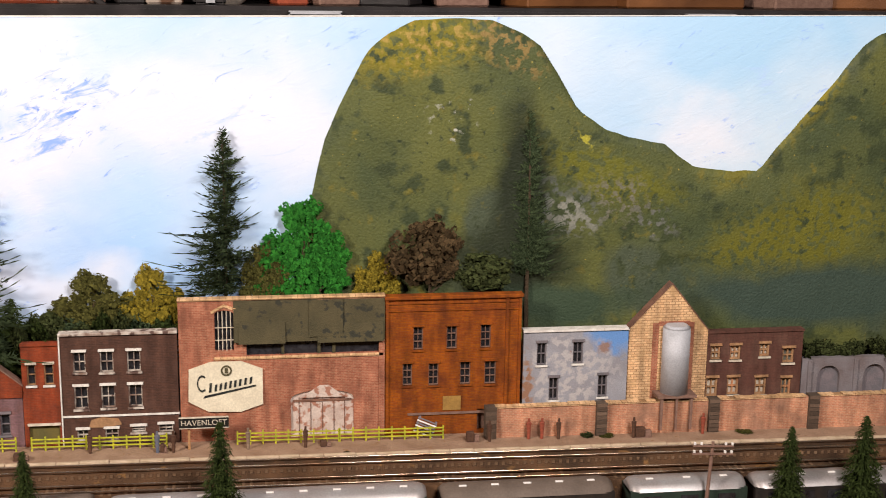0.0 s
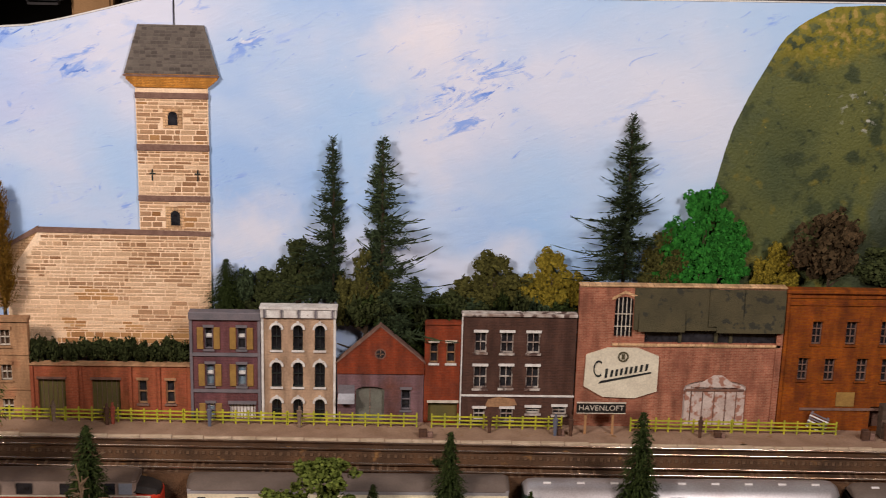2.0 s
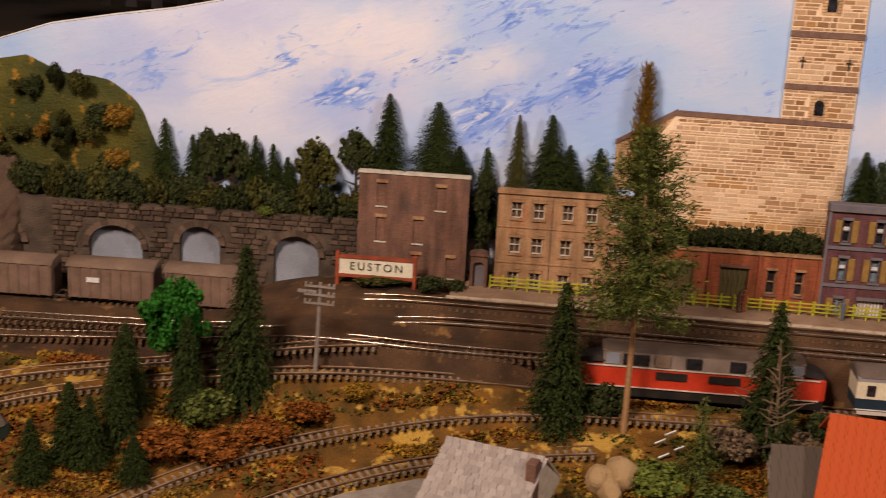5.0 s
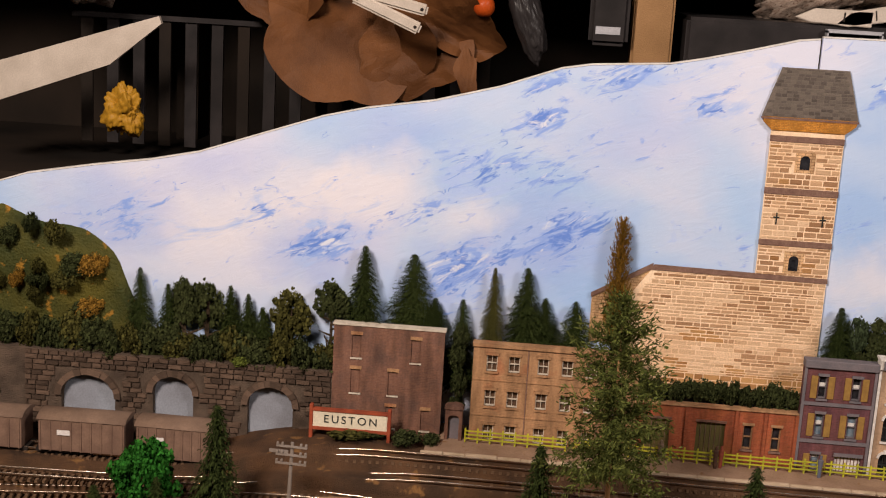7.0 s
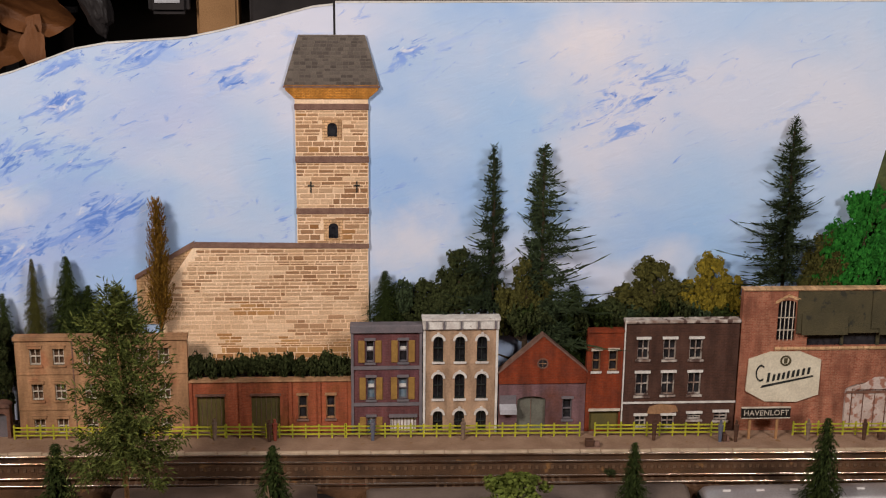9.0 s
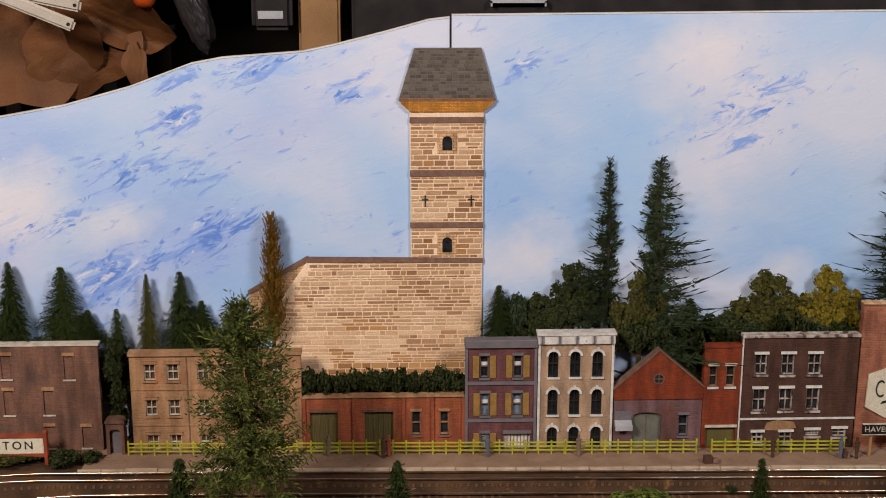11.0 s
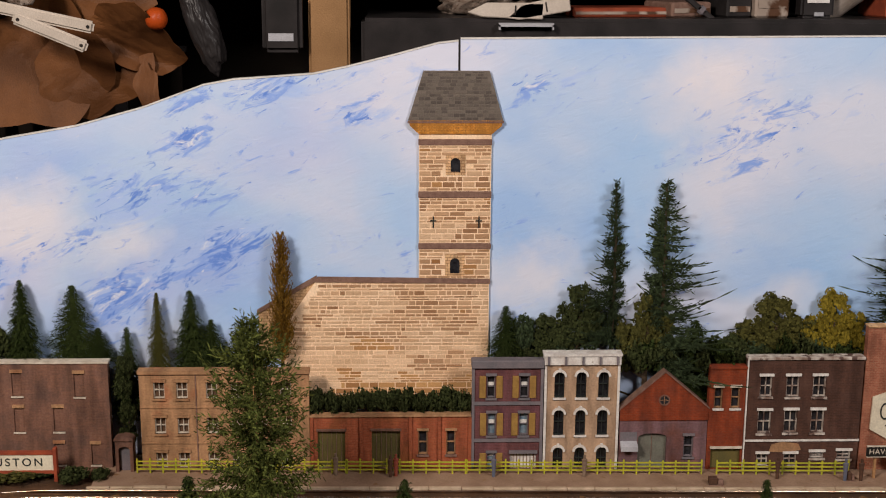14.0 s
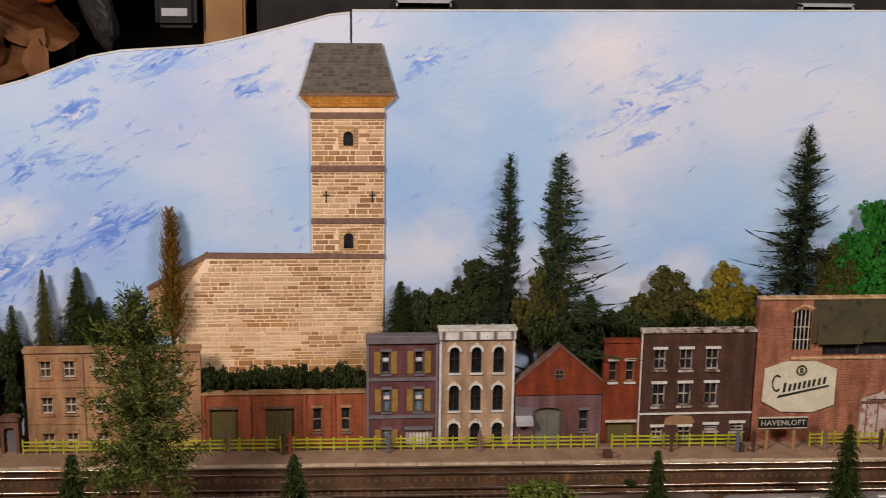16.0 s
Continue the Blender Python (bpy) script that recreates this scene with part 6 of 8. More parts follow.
def bough_crown(seed, profile, boughs, needles, size, lift, curl, core=1.0, stem=0.006, spread=0.9):
    """Crown of unit height from single curved boughs set with needles. profile: (height, radius) upwards; core: how far out the needles reach."""
    r, bm = random.Random(seed), bmesh.new()
    up = Vector((0, 0, 1))
    hs, rs = [p[0] for p in profile], [p[1] for p in profile]
    for i in range(boughs):
        h = (i + r.random()) / boughs
        length = float(np.interp(h, hs, rs)) * r.uniform(0.45, 1.08)
        a = r.uniform(0, 2 * math.pi)
        d = Vector((math.cos(a), math.sin(a), lift[0] + (lift[1] - lift[0]) * h + r.uniform(-0.18, 0.18)))
        bend = curl * r.uniform(0.3, 1.4)
        across = Vector((-d.y, d.x, 0))

        def at(u):
            return Vector((0, 0, h)) + d * (length * u) + up * (bend * length * u * u)

        for k in range(4):
            p, q = at(k / 4), at((k + 1) / 4)
            for plane in (up, across):
                blade(bm, p, (q - p).normalized(), plane, (q - p).length * 1.1, stem * (1 - 0.2 * k))
        for _ in range(int(4 + needles * length * (1.0 - 0.55 * h))):
            u = r.random() ** 0.8 * core
            dd = (d * r.uniform(0.2, 0.9) + across * r.uniform(-spread, spread) + up * r.uniform(-0.4, 0.65)).normalized()
            blade(bm, at(u) + Vector((r.gauss(0, 1), r.gauss(0, 1), r.gauss(0, 1))) * size * 0.35, dd, Vector((r.gauss(0, 1), r.gauss(0, 1), r.gauss(0, 1))), size * r.uniform(0.6, 1.3), size * 0.11)
    return mesh_of("crown", bm)


def lobed_crown(seed, lobes, clumps=90, leaves=46, size=0.040):
    """Broadleaf crown in a unit box, gathered in lobes (x, z, x radius, z radius)."""
    r, bm = random.Random(seed), bmesh.new()
    weights = [q[2] * q[3] for q in lobes]
    for _ in range(clumps):
        cx, cz, rx, rz = r.choices(lobes, weights)[0]
        v = Vector((r.gauss(0, 1), r.gauss(0, 1), r.gauss(0, 1))).normalized() * r.uniform(0.45, 1.0)
        centre = Vector((cx + v.x * rx, v.y * rx, cz + v.z * rz))
        rad = r.uniform(0.035, 0.085)
        for _ in range(leaves):
            n = Vector((r.gauss(0, 1), r.gauss(0, 1), r.gauss(0, 1))).normalized()
            p = centre + n * rad * r.uniform(0.5, 1.0)
            n = (n + Vector((r.gauss(0, 0.5), r.gauss(0, 0.5), r.gauss(0, 0.5)))).normalized()
            t = n.orthogonal().normalized()
            b_ = n.cross(t)
            w = size * r.uniform(0.6, 1.3)
            bm.faces.new([bm.verts.new(p + t * w * x + b_ * w * y) for x, y in ((-0.5, -0.3), (0.3, -0.5), (0.55, 0.3), (-0.2, 0.55))])
    return mesh_of("crown", bm)


def leaf_crown(seed, clumps=64, leaves=60, size=0.060, squash=1.0, gap=0.17):
    """Broadleaf crown in a unit box, leaf by leaf, in uneven clumps."""
    r, bm = random.Random(seed), bmesh.new()
    for _ in range(clumps):
        a, c = r.uniform(0, 2 * math.pi), r.uniform(-0.9, 1)
        q = r.uniform(0.55, 1.0) * 0.40
        s = math.sqrt(1 - c * c)
        centre = Vector((q * s * math.cos(a), q * s * math.sin(a), 0.5 + q * c * squash))
        rad = r.uniform(0.06, gap)
        for _ in range(leaves):
            v = Vector((r.gauss(0, 1), r.gauss(0, 1), r.gauss(0, 1))).normalized()
            p = centre + v * rad * r.uniform(0.6, 1.0)
            n = (v + Vector((r.gauss(0, 0.5), r.gauss(0, 0.5), r.gauss(0, 0.5)))).normalized()
            t = n.orthogonal().normalized()
            b_ = n.cross(t)
            w = size * r.uniform(0.6, 1.3)
            bm.faces.new([bm.verts.new(p + t * w * x + b_ * w * y) for x, y in ((-0.5, -0.3), (0.3, -0.5), (0.55, 0.3), (-0.2, 0.55))])
    return mesh_of("crown", bm)


def trunk_mesh(r0, r1, limbs, seed, spread=0.35, low=0.3):
    """Tapered trunk of unit height with limbs."""
    r, bm = random.Random(seed), bmesh.new()

    def limb(p, d, length, ra, rb, n=4):
        rings = []
        for i in range(n + 1):
            u = i / n
            q = p + d * length * u + Vector((r.uniform(-1, 1), r.uniform(-1, 1), 0)) * 0.008 * u
            t = d.orthogonal().normalized()
            s = d.cross(t)
            rr = ra + (rb - ra) * u
            rings.append([bm.verts.new(q + (t * math.cos(a) + s * math.sin(a)) * rr) for a in np.linspace(0, 2 * math.pi, 7)[:-1]])
        for a, b_ in zip(rings, rings[1:]):
            for k in range(6):
                bm.faces.new((a[k], a[(k + 1) % 6], b_[(k + 1) % 6], b_[k]))

    limb(Vector((0, 0, 0)), Vector((0, 0, 1)), 1.0, r0, r1, 8)
    for i in range(limbs):
        h = low + (0.95 - low) * i / max(1, limbs)
        a = r.uniform(0, 2 * math.pi)
        limb(Vector((0, 0, h)), Vector((math.cos(a), math.sin(a), r.uniform(0.2, 0.9))).normalized(), spread * (1.15 - h) * r.uniform(0.7, 1.2), r0 * 0.5, r1 * 0.5)
    return mesh_of("trunk", bm)


SPRUCE = [(0.0, 0.48), (0.12, 0.46), (0.3, 0.38), (0.45, 0.31), (0.6, 0.22), (0.75, 0.15), (0.88, 0.08), (0.96, 0.035), (1.0, 0.015)]
PINE = [(0.0, 0.30), (0.06, 0.56), (0.16, 0.50), (0.25, 0.42), (0.36, 0.36), (0.50, 0.43), (0.66, 0.37), (0.80, 0.25), (0.92, 0.13), (1.0, 0.02)]
MOUND = [(0.0, 0.76, 0.20, 0.18), (-0.24, 0.46, 0.20, 0.20), (0.25, 0.50, 0.20, 0.20), (0.02, 0.34, 0.30, 0.26), (-0.34, 0.20, 0.13, 0.16), (0.34, 0.22, 0.13, 0.18)]
CROWN = dict(fir=[conifer_crown(i, 54, 19, -0.35, 1.7, 0.74, 0.15, 0.52) for i in (1, 2, 3)], thin=[conifer_crown(7, 40, 10, -0.1, 1.0, 0.8, 0.45, 0.6)],
             spruce=[bough_crown(i, SPRUCE, 190, 210, 0.032, (-0.08, 0.06), 0.22, 0.52, 0.0085, 0.6) for i in (11, 12, 13)],
             pine=[bough_crown(21, PINE, 300, 190, 0.046, (-0.55, 0.25), 0.40, 1.0, 0.004)], poplar=[conifer_crown(22, 46, 14, 0.4, 1.3, 0.4, 0.3, 0.8)],
             leaf=[leaf_crown(i) for i in (31, 32, 33)], fine=[leaf_crown(61, 90, 80, 0.036, 1.0, 0.13)], airy=[leaf_crown(41, 52, 52, 0.056, 1.0, 0.15)], low=[leaf_crown(51, 40, 60, 0.062, 0.7, 0.2)],
             mound=[lobed_crown(i, MOUND, 200, 46, 0.036) for i in (71, 72, 73)], umbrella=[lobed_crown(81, [(0.01, 0.80, 0.22, 0.17), (-0.28, 0.50, 0.18, 0.13), (0.29, 0.26, 0.17, 0.20), (0.05, 0.56, 0.18, 0.12)], 120, 52, 0.032)])
TRUNK = dict(straight=trunk_mesh(0.020, 0.006, 0, 1), limbed=trunk_mesh(0.030, 0.010, 9, 2, 0.40, 0.45), bare=trunk_mesh(0.022, 0.006, 16, 3, 0.30, 0.25))
MESHES = {}


def coloured(me, material):
    key = (me.name, material)
    if key not in MESHES:
        c = me.copy()
        c.materials.clear()
        c.materials.append(M[material])
        MESHES[key] = c
    return MESHES[key]


def tree(name, label, x, y, z0, z1, crown_z, width, crown, material, trunk="straight", bark="trunk", flat=1.0, turn=0.0, group="", trunk_top=0.92):
    """A tree from the ground z0 to its tip z1, with its crown starting at crown_z."""
    t = thing(name, label, "tree", group, (x, y, z0))
    k = sum(map(ord, name)) + int(x * 1000)
    tr = share("trunk", coloured(TRUNK[trunk], bark), bark, t)
    tr.matrix_basis = Matrix.LocRotScale((0, 0, 0), Euler((0, 0, turn)), (min(0.12, z1 - z0) * 1.2, min(0.12, z1 - z0) * 1.2 * flat, (z1 - z0) * trunk_top))
    cr = share("crown", coloured(CROWN[crown][k % len(CROWN[crown])], material), material, t)
    cr.matrix_basis = Matrix.Translation((0, 0, crown_z - z0)) @ Matrix.Diagonal((width, width * flat, z1 - crown_z, 1)) @ Matrix.Rotation(turn if crown in ("mound", "umbrella") else turn + k, 4, "Z")
    return t


BY = 0.0235
G = "trees behind the buildings"
for x, z, w, lo, m, kind, lab in (
        (-0.4040, 0.179, 0.046, 0.111, "fir", "fir", "dark green model fir tree"), (-0.3580, 0.174, 0.050, 0.111, "fir", "fir", "dark green model fir tree"),
        (-0.3370, 0.133, 0.030, 0.109, "fir", "fir", "small dark green model fir tree"), (-0.3110, 0.135, 0.036, 0.060, "fir", "fir", "dark fir beside the warehouse"),
        (-0.2830, 0.167, 0.026, 0.103, "leaf_olive", "fir", "thin brownish green fir tree"), (-0.2530, 0.169, 0.046, 0.103, "fir", "fir", "dark green model fir tree"),
        (-0.2350, 0.141, 0.034, 0.102, "fir", "fir", "small dark green model fir tree"), (-0.2070, 0.140, 0.034, 0.102, "fir", "fir", "small dark green model fir tree"),
        (-0.6170, 0.142, 0.030, 0.075, "fir", "fir", "dark slim fir on the bank"), (-0.5900, 0.128, 0.030, 0.070, "fir", "fir", "dark small fir on the bank"),
        (-0.5300, 0.131, 0.034, 0.070, "fir", "fir", "dark green fir on the bank"), (-0.5130, 0.124, 0.030, 0.070, "fir", "fir", "dark green fir on the bank"), (-0.4990, 0.112, 0.030, 0.065, "fir", "fir", "small dark fir on the bank"),
        (0.0320, 0.153, 0.038, 0.112, "fir", "fir", "dark conical fir beside the church"), (0.2060, 0.140, 0.060, 0.060, "fir", "fir", "dense dark conifer behind the gabled shed")):
    tree("fir_tree", lab, x, BY, lean(x) - 0.003, z, lo - 0.004, w * 1.25, kind, m, flat=min(0.42, 0.0150 / (w * 1.25)), group=G)
for x, z, w, lo, lab in ((0.1300, 0.266, 0.150, 0.150, "tall ragged spruce with bare pointed tip"), (0.1755, 0.266, 0.200, 0.120, "tall ragged spruce with bare pointed tip"), (0.4020, 0.291, 0.215, 0.173, "tall grey-green ragged spruce")):
    tree("spruce_tree", lab, x, BY + 0.003, lean(x) - 0.003, z, lo - 0.035, w, "spruce", "fir_grey", flat=0.012 / w, group=G, trunk_top=0.98)
tree("spruce_tree", "dim dark spruce against the hill", 0.692, BY + 0.004, lean(0.69) - 0.003, 0.308, 0.150, 0.100, "spruce", "fir_grey", flat=0.15, group=G)
tree("poplar_tree", "slim golden-brown poplar before the church", -0.1705, 0.021, lean(-0.17) - 0.003, 0.2180, 0.098, 0.032, "poplar", "gold", flat=0.5, group=G)
for x, z, w, lo, m, crown, trunk, lab in (
        (0.0990, 0.177, 0.050, 0.108, "leaf_dark", "mound", "limbed", "dark olive broadleaf model tree"), (0.0700, 0.146, 0.050, 0.100, "leaf_dark", "mound", "limbed", "low dark broadleaf tree"), (0.0480, 0.149, 0.024, 0.105, "fir_grey", "airy", "limbed", "small grey-green broadleaf tree"),
        (0.1610, 0.168, 0.062, 0.085, "leaf_olive", "mound", "limbed", "olive broadleaf tree with open crown"), (0.2800, 0.166, 0.086, 0.090, "leaf_olive", "mound", "limbed", "brown-olive broadleaf model tree"),
        (0.3340, 0.170, 0.068, 0.092, "leaf_yellow", "mound", "limbed", "yellow autumn broadleaf tree"), (0.4740, 0.234, 0.094, 0.120, "leaf_green", "mound", "limbed", "bright green broadleaf model tree"),
        (0.4380, 0.190, 0.050, 0.125, "leaf_olive", "mound", "limbed", "olive broadleaf tree half hidden"), (0.5450, 0.179, 0.048, 0.128, "leaf_yellow", "mound", "limbed", "small yellow autumn tree"),
        (0.5950, 0.216, 0.100, 0.128, "leaf_brown", "airy", "bare", "brown thinning tree with bare branches"), (0.6450, 0.178, 0.070, 0.128, "leaf_dark", "airy", "limbed", "dark low tree by the hill"),
        (-0.5520, 0.139, 0.046, 0.075, "leaf_dark", "airy", "limbed", "dark broadleaf tree on the bank"), (-0.5740, 0.137, 0.034, 0.075, "leaf_dark", "leaf", "limbed", "dark broadleaf tree on the bank"),
        (-0.4720, 0.136, 0.056, 0.075, "leaf_olive", "airy", "bare", "olive-brown open tree on the bank"), (-0.4340, 0.147, 0.040, 0.095, "leaf_dark", "airy", "bare", "sparse layered cedar with flat boughs"),
        (0.2380, 0.128, 0.050, 0.080, "leaf_dark", "leaf", "limbed", "dark low tree behind the red house")):
    tree("broadleaf_tree", lab, x, BY, lean(x) - 0.003, z, lo, w, crown, m, trunk, flat=min(0.42, 0.0165 / w), group=G, trunk_top=0.8)


def shrub(x, y, z, w, h, material, label="dark green flocked shrub", flat=1.0, crown="low", name="shrub"):
    s = tagged(share(name, coloured(CROWN[crown][0], material), material), label, "shrub", "shrubs")
    s.matrix_basis = Matrix.LocRotScale((x, y, z - 0.10 * h), Euler((0, 0, x * 37)), (w, w * flat, h))
    return s


r = random.Random(8)
for i in range(11):
    shrub(-0.140 + i * 0.0135, 0.013, 0.050 + r.uniform(0, 0.004), 0.030, 0.030 + r.uniform(0, 0.008), "leaf_dark", flat=0.6, label="dark shrub in the hedge below the church")
for i in range(30):
    x = -0.90 + i * 0.0163
    shrub(x, 0.012, 0.052 + r.uniform(-0.004, 0.006), 0.044, 0.048 + r.uniform(-0.01, 0.010), ("leaf_dark", "leaf_dark", "leaf_olive")[i % 3], flat=0.6, label="shaggy dark shrub on the viaduct top")
for i in range(22):
    x = 0.030 + i * 0.0152
    if not 0.118 < x < 0.140:
        shrub(x, 0.0215, 0.088 + r.uniform(-0.006, 0.008), 0.042, 0.036 + r.uniform(-0.008, 0.012), ("leaf_dark", "fir", "leaf_dark", "fir_grey")[i % 4], flat=0.42, label="dark growth behind the roofs")
shrub(-0.512, 0.002, 0.058, 0.022, 0.013, "leaf_light", "small yellow-green shrub on the wall")
for i, (x, z) in enumerate(((-0.311, 0.02), (-0.309, 0.045), (-0.312, 0.070), (-0.310, 0.088))):
    shrub(x, 0.006, z, 0.030, 0.036, "leaf_dark", "ivy climbing between two buildings", 0.5)
for i in range(16):
    shrub(0.975 + i * 0.028, 0.016, 0.054, 0.044, 0.028 + r.uniform(0, 0.008), "leaf_dark", "dark shrub above the arcade", 0.5)
for x, y, w, h, m, lab in ((-0.352, -0.030, 0.030, 0.020, "leaf_dark", "dark shrub by the station sign"), (-0.330, -0.024, 0.020, 0.016, "leaf_dark", "dark shrub by the porch"), (-0.405, -0.016, 0.060, 0.014, "leaf_olive", "scrub below the station sign"), (-0.385, -0.014, 0.034, 0.012, "leaf_dark", "dark scrub at the warehouse foot"),
                           (0.228, -0.070, 0.012, 0.012, "leaf_dark", "small bush between the tracks"), (0.745, -0.020, 0.014, 0.010, "leaf_dark", "dark clump at the garden wall"), (0.765, -0.019, 0.018, 0.006, "leaf_olive", "olive weeds at the garden wall"), (0.905, -0.020, 0.020, 0.006, "leaf_olive", "weeds at the wall foot"), (0.510, -0.040, 0.008, 0.004, "leaf_brown", "weed on the platform")):
    shrub(x, y, lean(x) - 0.002 - (0.012 if y < -0.06 else 0), w, h, m, lab)


def gz(x, y):
    return ground_z(x, y, True) - 0.001


FG = "foreground trees"
tree("fir_tree", "dark green bristly fir by the track", -0.232, -0.142, gz(-0.232, -0.142), 0.063, -0.066, 0.066, "fir", "fir", group=FG)
tree("tall_pine", "tall shaggy pine with a long bare orange trunk", -0.1765, -0.150, gz(-0.1765, -0.15), 0.190, 0.046, 0.104, "pine", "fir_light", "straight", "post", group=FG)
dead = tree("ragged_fir", "half-bare fir with dry tan branches", -0.060, -0.151, gz(-0.06, -0.151), 0.062, -0.055, 0.060, "fir", "fir", "bare", "bare", group=FG)
for k, (dx, dy, turn) in enumerate(((0.006, -0.016, 0.4), (-0.004, -0.018, 2.2), (0.012, -0.012, 4.0))):
    twigs = share("dead_branch", coloured(TRUNK["bare"], "bare"), "bare", dead, "dry tan branches")
    twigs.matrix_basis = Matrix.LocRotScale((dx, dy, 0.004), Euler((0.05, 0.12 * (k - 1), turn)), (0.085, 0.060, 0.100 - 0.015 * k))
tree("broadleaf_tree", "light olive green tree with forked grey trunk", 0.134, -0.170, gz(0.134, -0.17), 0.040, -0.034, 0.110, "umbrella", "leaf_light", "limbed", "pole", group=FG, trunk_top=0.75)
tree("broadleaf_tree", "low olive green tree beside the orange roof", 0.100, -0.185, gz(0.10, -0.185), -0.020, -0.070, 0.060, "fine", "leaf_light", "limbed", "pole", group=FG, trunk_top=0.75)
tree("fir_tree", "small dark fir before the coach", 0.172, -0.150, gz(0.172, -0.15), 0.010, -0.045, 0.030, "fir", "fir", group=FG)
tree("fir_tree", "slender dark fir before the coach", 0.236, -0.128, gz(0.236, -0.128), 0.049, -0.050, 0.046, "fir", "fir", group=FG)
tree("fir_tree", "tall slender fir before the silver coach", 0.397, -0.128, gz(0.397, -0.128), 0.069, -0.050, 0.054, "fir", "fir", group=FG)
tree("fir_tree", "small dark fir by the silver coach", 0.305, -0.132, gz(0.305, -0.132), -0.004, -0.050, 0.026, "fir", "fir", group=FG)
tree("fir_tree", "green fir in front of the train", 0.906, -0.128, gz(0.906, -0.128), 0.043, -0.050, 0.046, "fir", "fir", group=FG)
tree("fir_tree", "broad green fir in front of the train", 0.975, -0.132, gz(0.975, -0.132), 0.052, -0.050, 0.056, "fir", "fir", group=FG)
tree("fir_tree", "dark dense fir by the curve", -0.497, -0.150, gz(-0.497, -0.15), 0.078, -0.072, 0.066, "fir", "fir", group=FG)
tree("broadleaf_tree", "vivid green clumped tree by the curve", -0.556, -0.150, gz(-0.556, -0.15), 0.052, -0.038, 0.066, "fine", "leaf_green", "limbed", group=FG, trunk_top=0.7)
for x, y, z, w in ((-0.590, -0.180, 0.010, 0.046), (-0.585, -0.215, 0.010, 0.040), (-0.618, -0.235, -0.022, 0.044), (-0.600, -0.240, -0.030, 0.036), (-0.560, -0.255, -0.055, 0.030), (-0.540, -0.175, 0.020, 0.040), (-0.640, -0.260, -0.045, 0.034)):
    tree("fir_tree", "dark fir in the clump by the curve", x, y, gz(x, y), z, gz(x, y) + 0.008, w, "fir", "fir", group=FG)
tree("fir_tree", "small sparse fir near the orange roof", -0.118, -0.190, gz(-0.118, -0.19), -0.010, -0.085, 0.038, "thin", "fir_light", group=FG)
for x, y, w, h, m, lab in ((-0.520, -0.185, 0.050, 0.040, "fir_light", "grey-green feathery bush by the firs"), (-0.190, -0.140, 0.036, 0.045, "leaf_dark", "dark bush at the pine's foot"), (-0.150, -0.205, 0.060, 0.030, "leaf_light", "light green bush near the boulders"), (-0.100, -0.215, 0.050, 0.030, "fir_light", "feathery green bush near the roofs"),
                           (-0.440, -0.170, 0.046, 0.026, "turf_rust", "rust-brown dry scrub by the curve"), (-0.470, -0.190, 0.050, 0.024, "turf_rust", "rust-brown dry scrub by the curve"), (-0.500, -0.215, 0.060, 0.026, "turf_rust", "rust-brown dry scrub by the curve"), (-0.550, -0.225, 0.060, 0.030, "turf_rust", "rust-brown dry scrub by the curve"), (-0.400, -0.150, 0.030, 0.020, "turf_gold", "orange dry scrub by the track"),
                           (-0.090, -0.165, 0.060, 0.040, "bare", "dry tan twigs in a tangle"), (-0.040, -0.165, 0.050, 0.036, "bare", "dry tan twigs in a tangle"), (0.165, -0.175, 0.040, 0.046, "leaf_dark", "dark bush beside the coach"), (0.290, -0.150, 0.040, 0.030, "leaf_green", "green bush beside the silver coach"), (-0.010, -0.140, 0.040, 0.030, "leaf_dark", "dark bush below the coach")):
    shrub(x, y, gz(x, y), w, h, m, lab)

# scatter of turf, in three colours
for name, m, seed, count, span in (("golden_turf", "turf_gold", 61, 7000, (-0.95, 0.05)), ("rusty_turf", "turf_rust", 62, 7500, (-0.95, 0.45)), ("olive_turf", "turf_olive", 63, 4800, (-0.95, 0.9))):
    r, bm = random.Random(seed), bmesh.new()
    done = 0
    while done < count:
        x, y = r.uniform(*span), -0.118 - 0.25 * r.random() ** 1.3
        if min(float(np.hypot(q[:, 0] - x, q[:, 1] - y).min()) for q in LINES) < 0.0125:
            continue
        if noise.noise((x * 16, y * 16, seed)) < 0.02 or abs(noise.noise((x * 5, y * 5, seed))) < 0.05:
            continue
        done += 1
        z = ground_z(x, y)
        for _ in range(5):
            a, w = r.uniform(0, 6.28), r.uniform(0.0008, 0.0019)
            d = Vector((math.cos(a), math.sin(a), r.uniform(0.4, 1.2))).normalized()
            s = d.cross(Vector((0, 0, 1))).normalized() * w
            p = Vector((x + r.uniform(-0.003, 0.003), y + r.uniform(-0.003, 0.003), z - 0.0005))
            bm.faces.new([bm.verts.new(q) for q in (p - s, p + s, p + s * 0.6 + d * w * 2.2, p - s * 0.5 + d * w * 2.6)])
    tagged(part(name, bm, m), "scattered scenic turf in tufts", "turf", kind="stuff")

# ---- telegraph poles ----


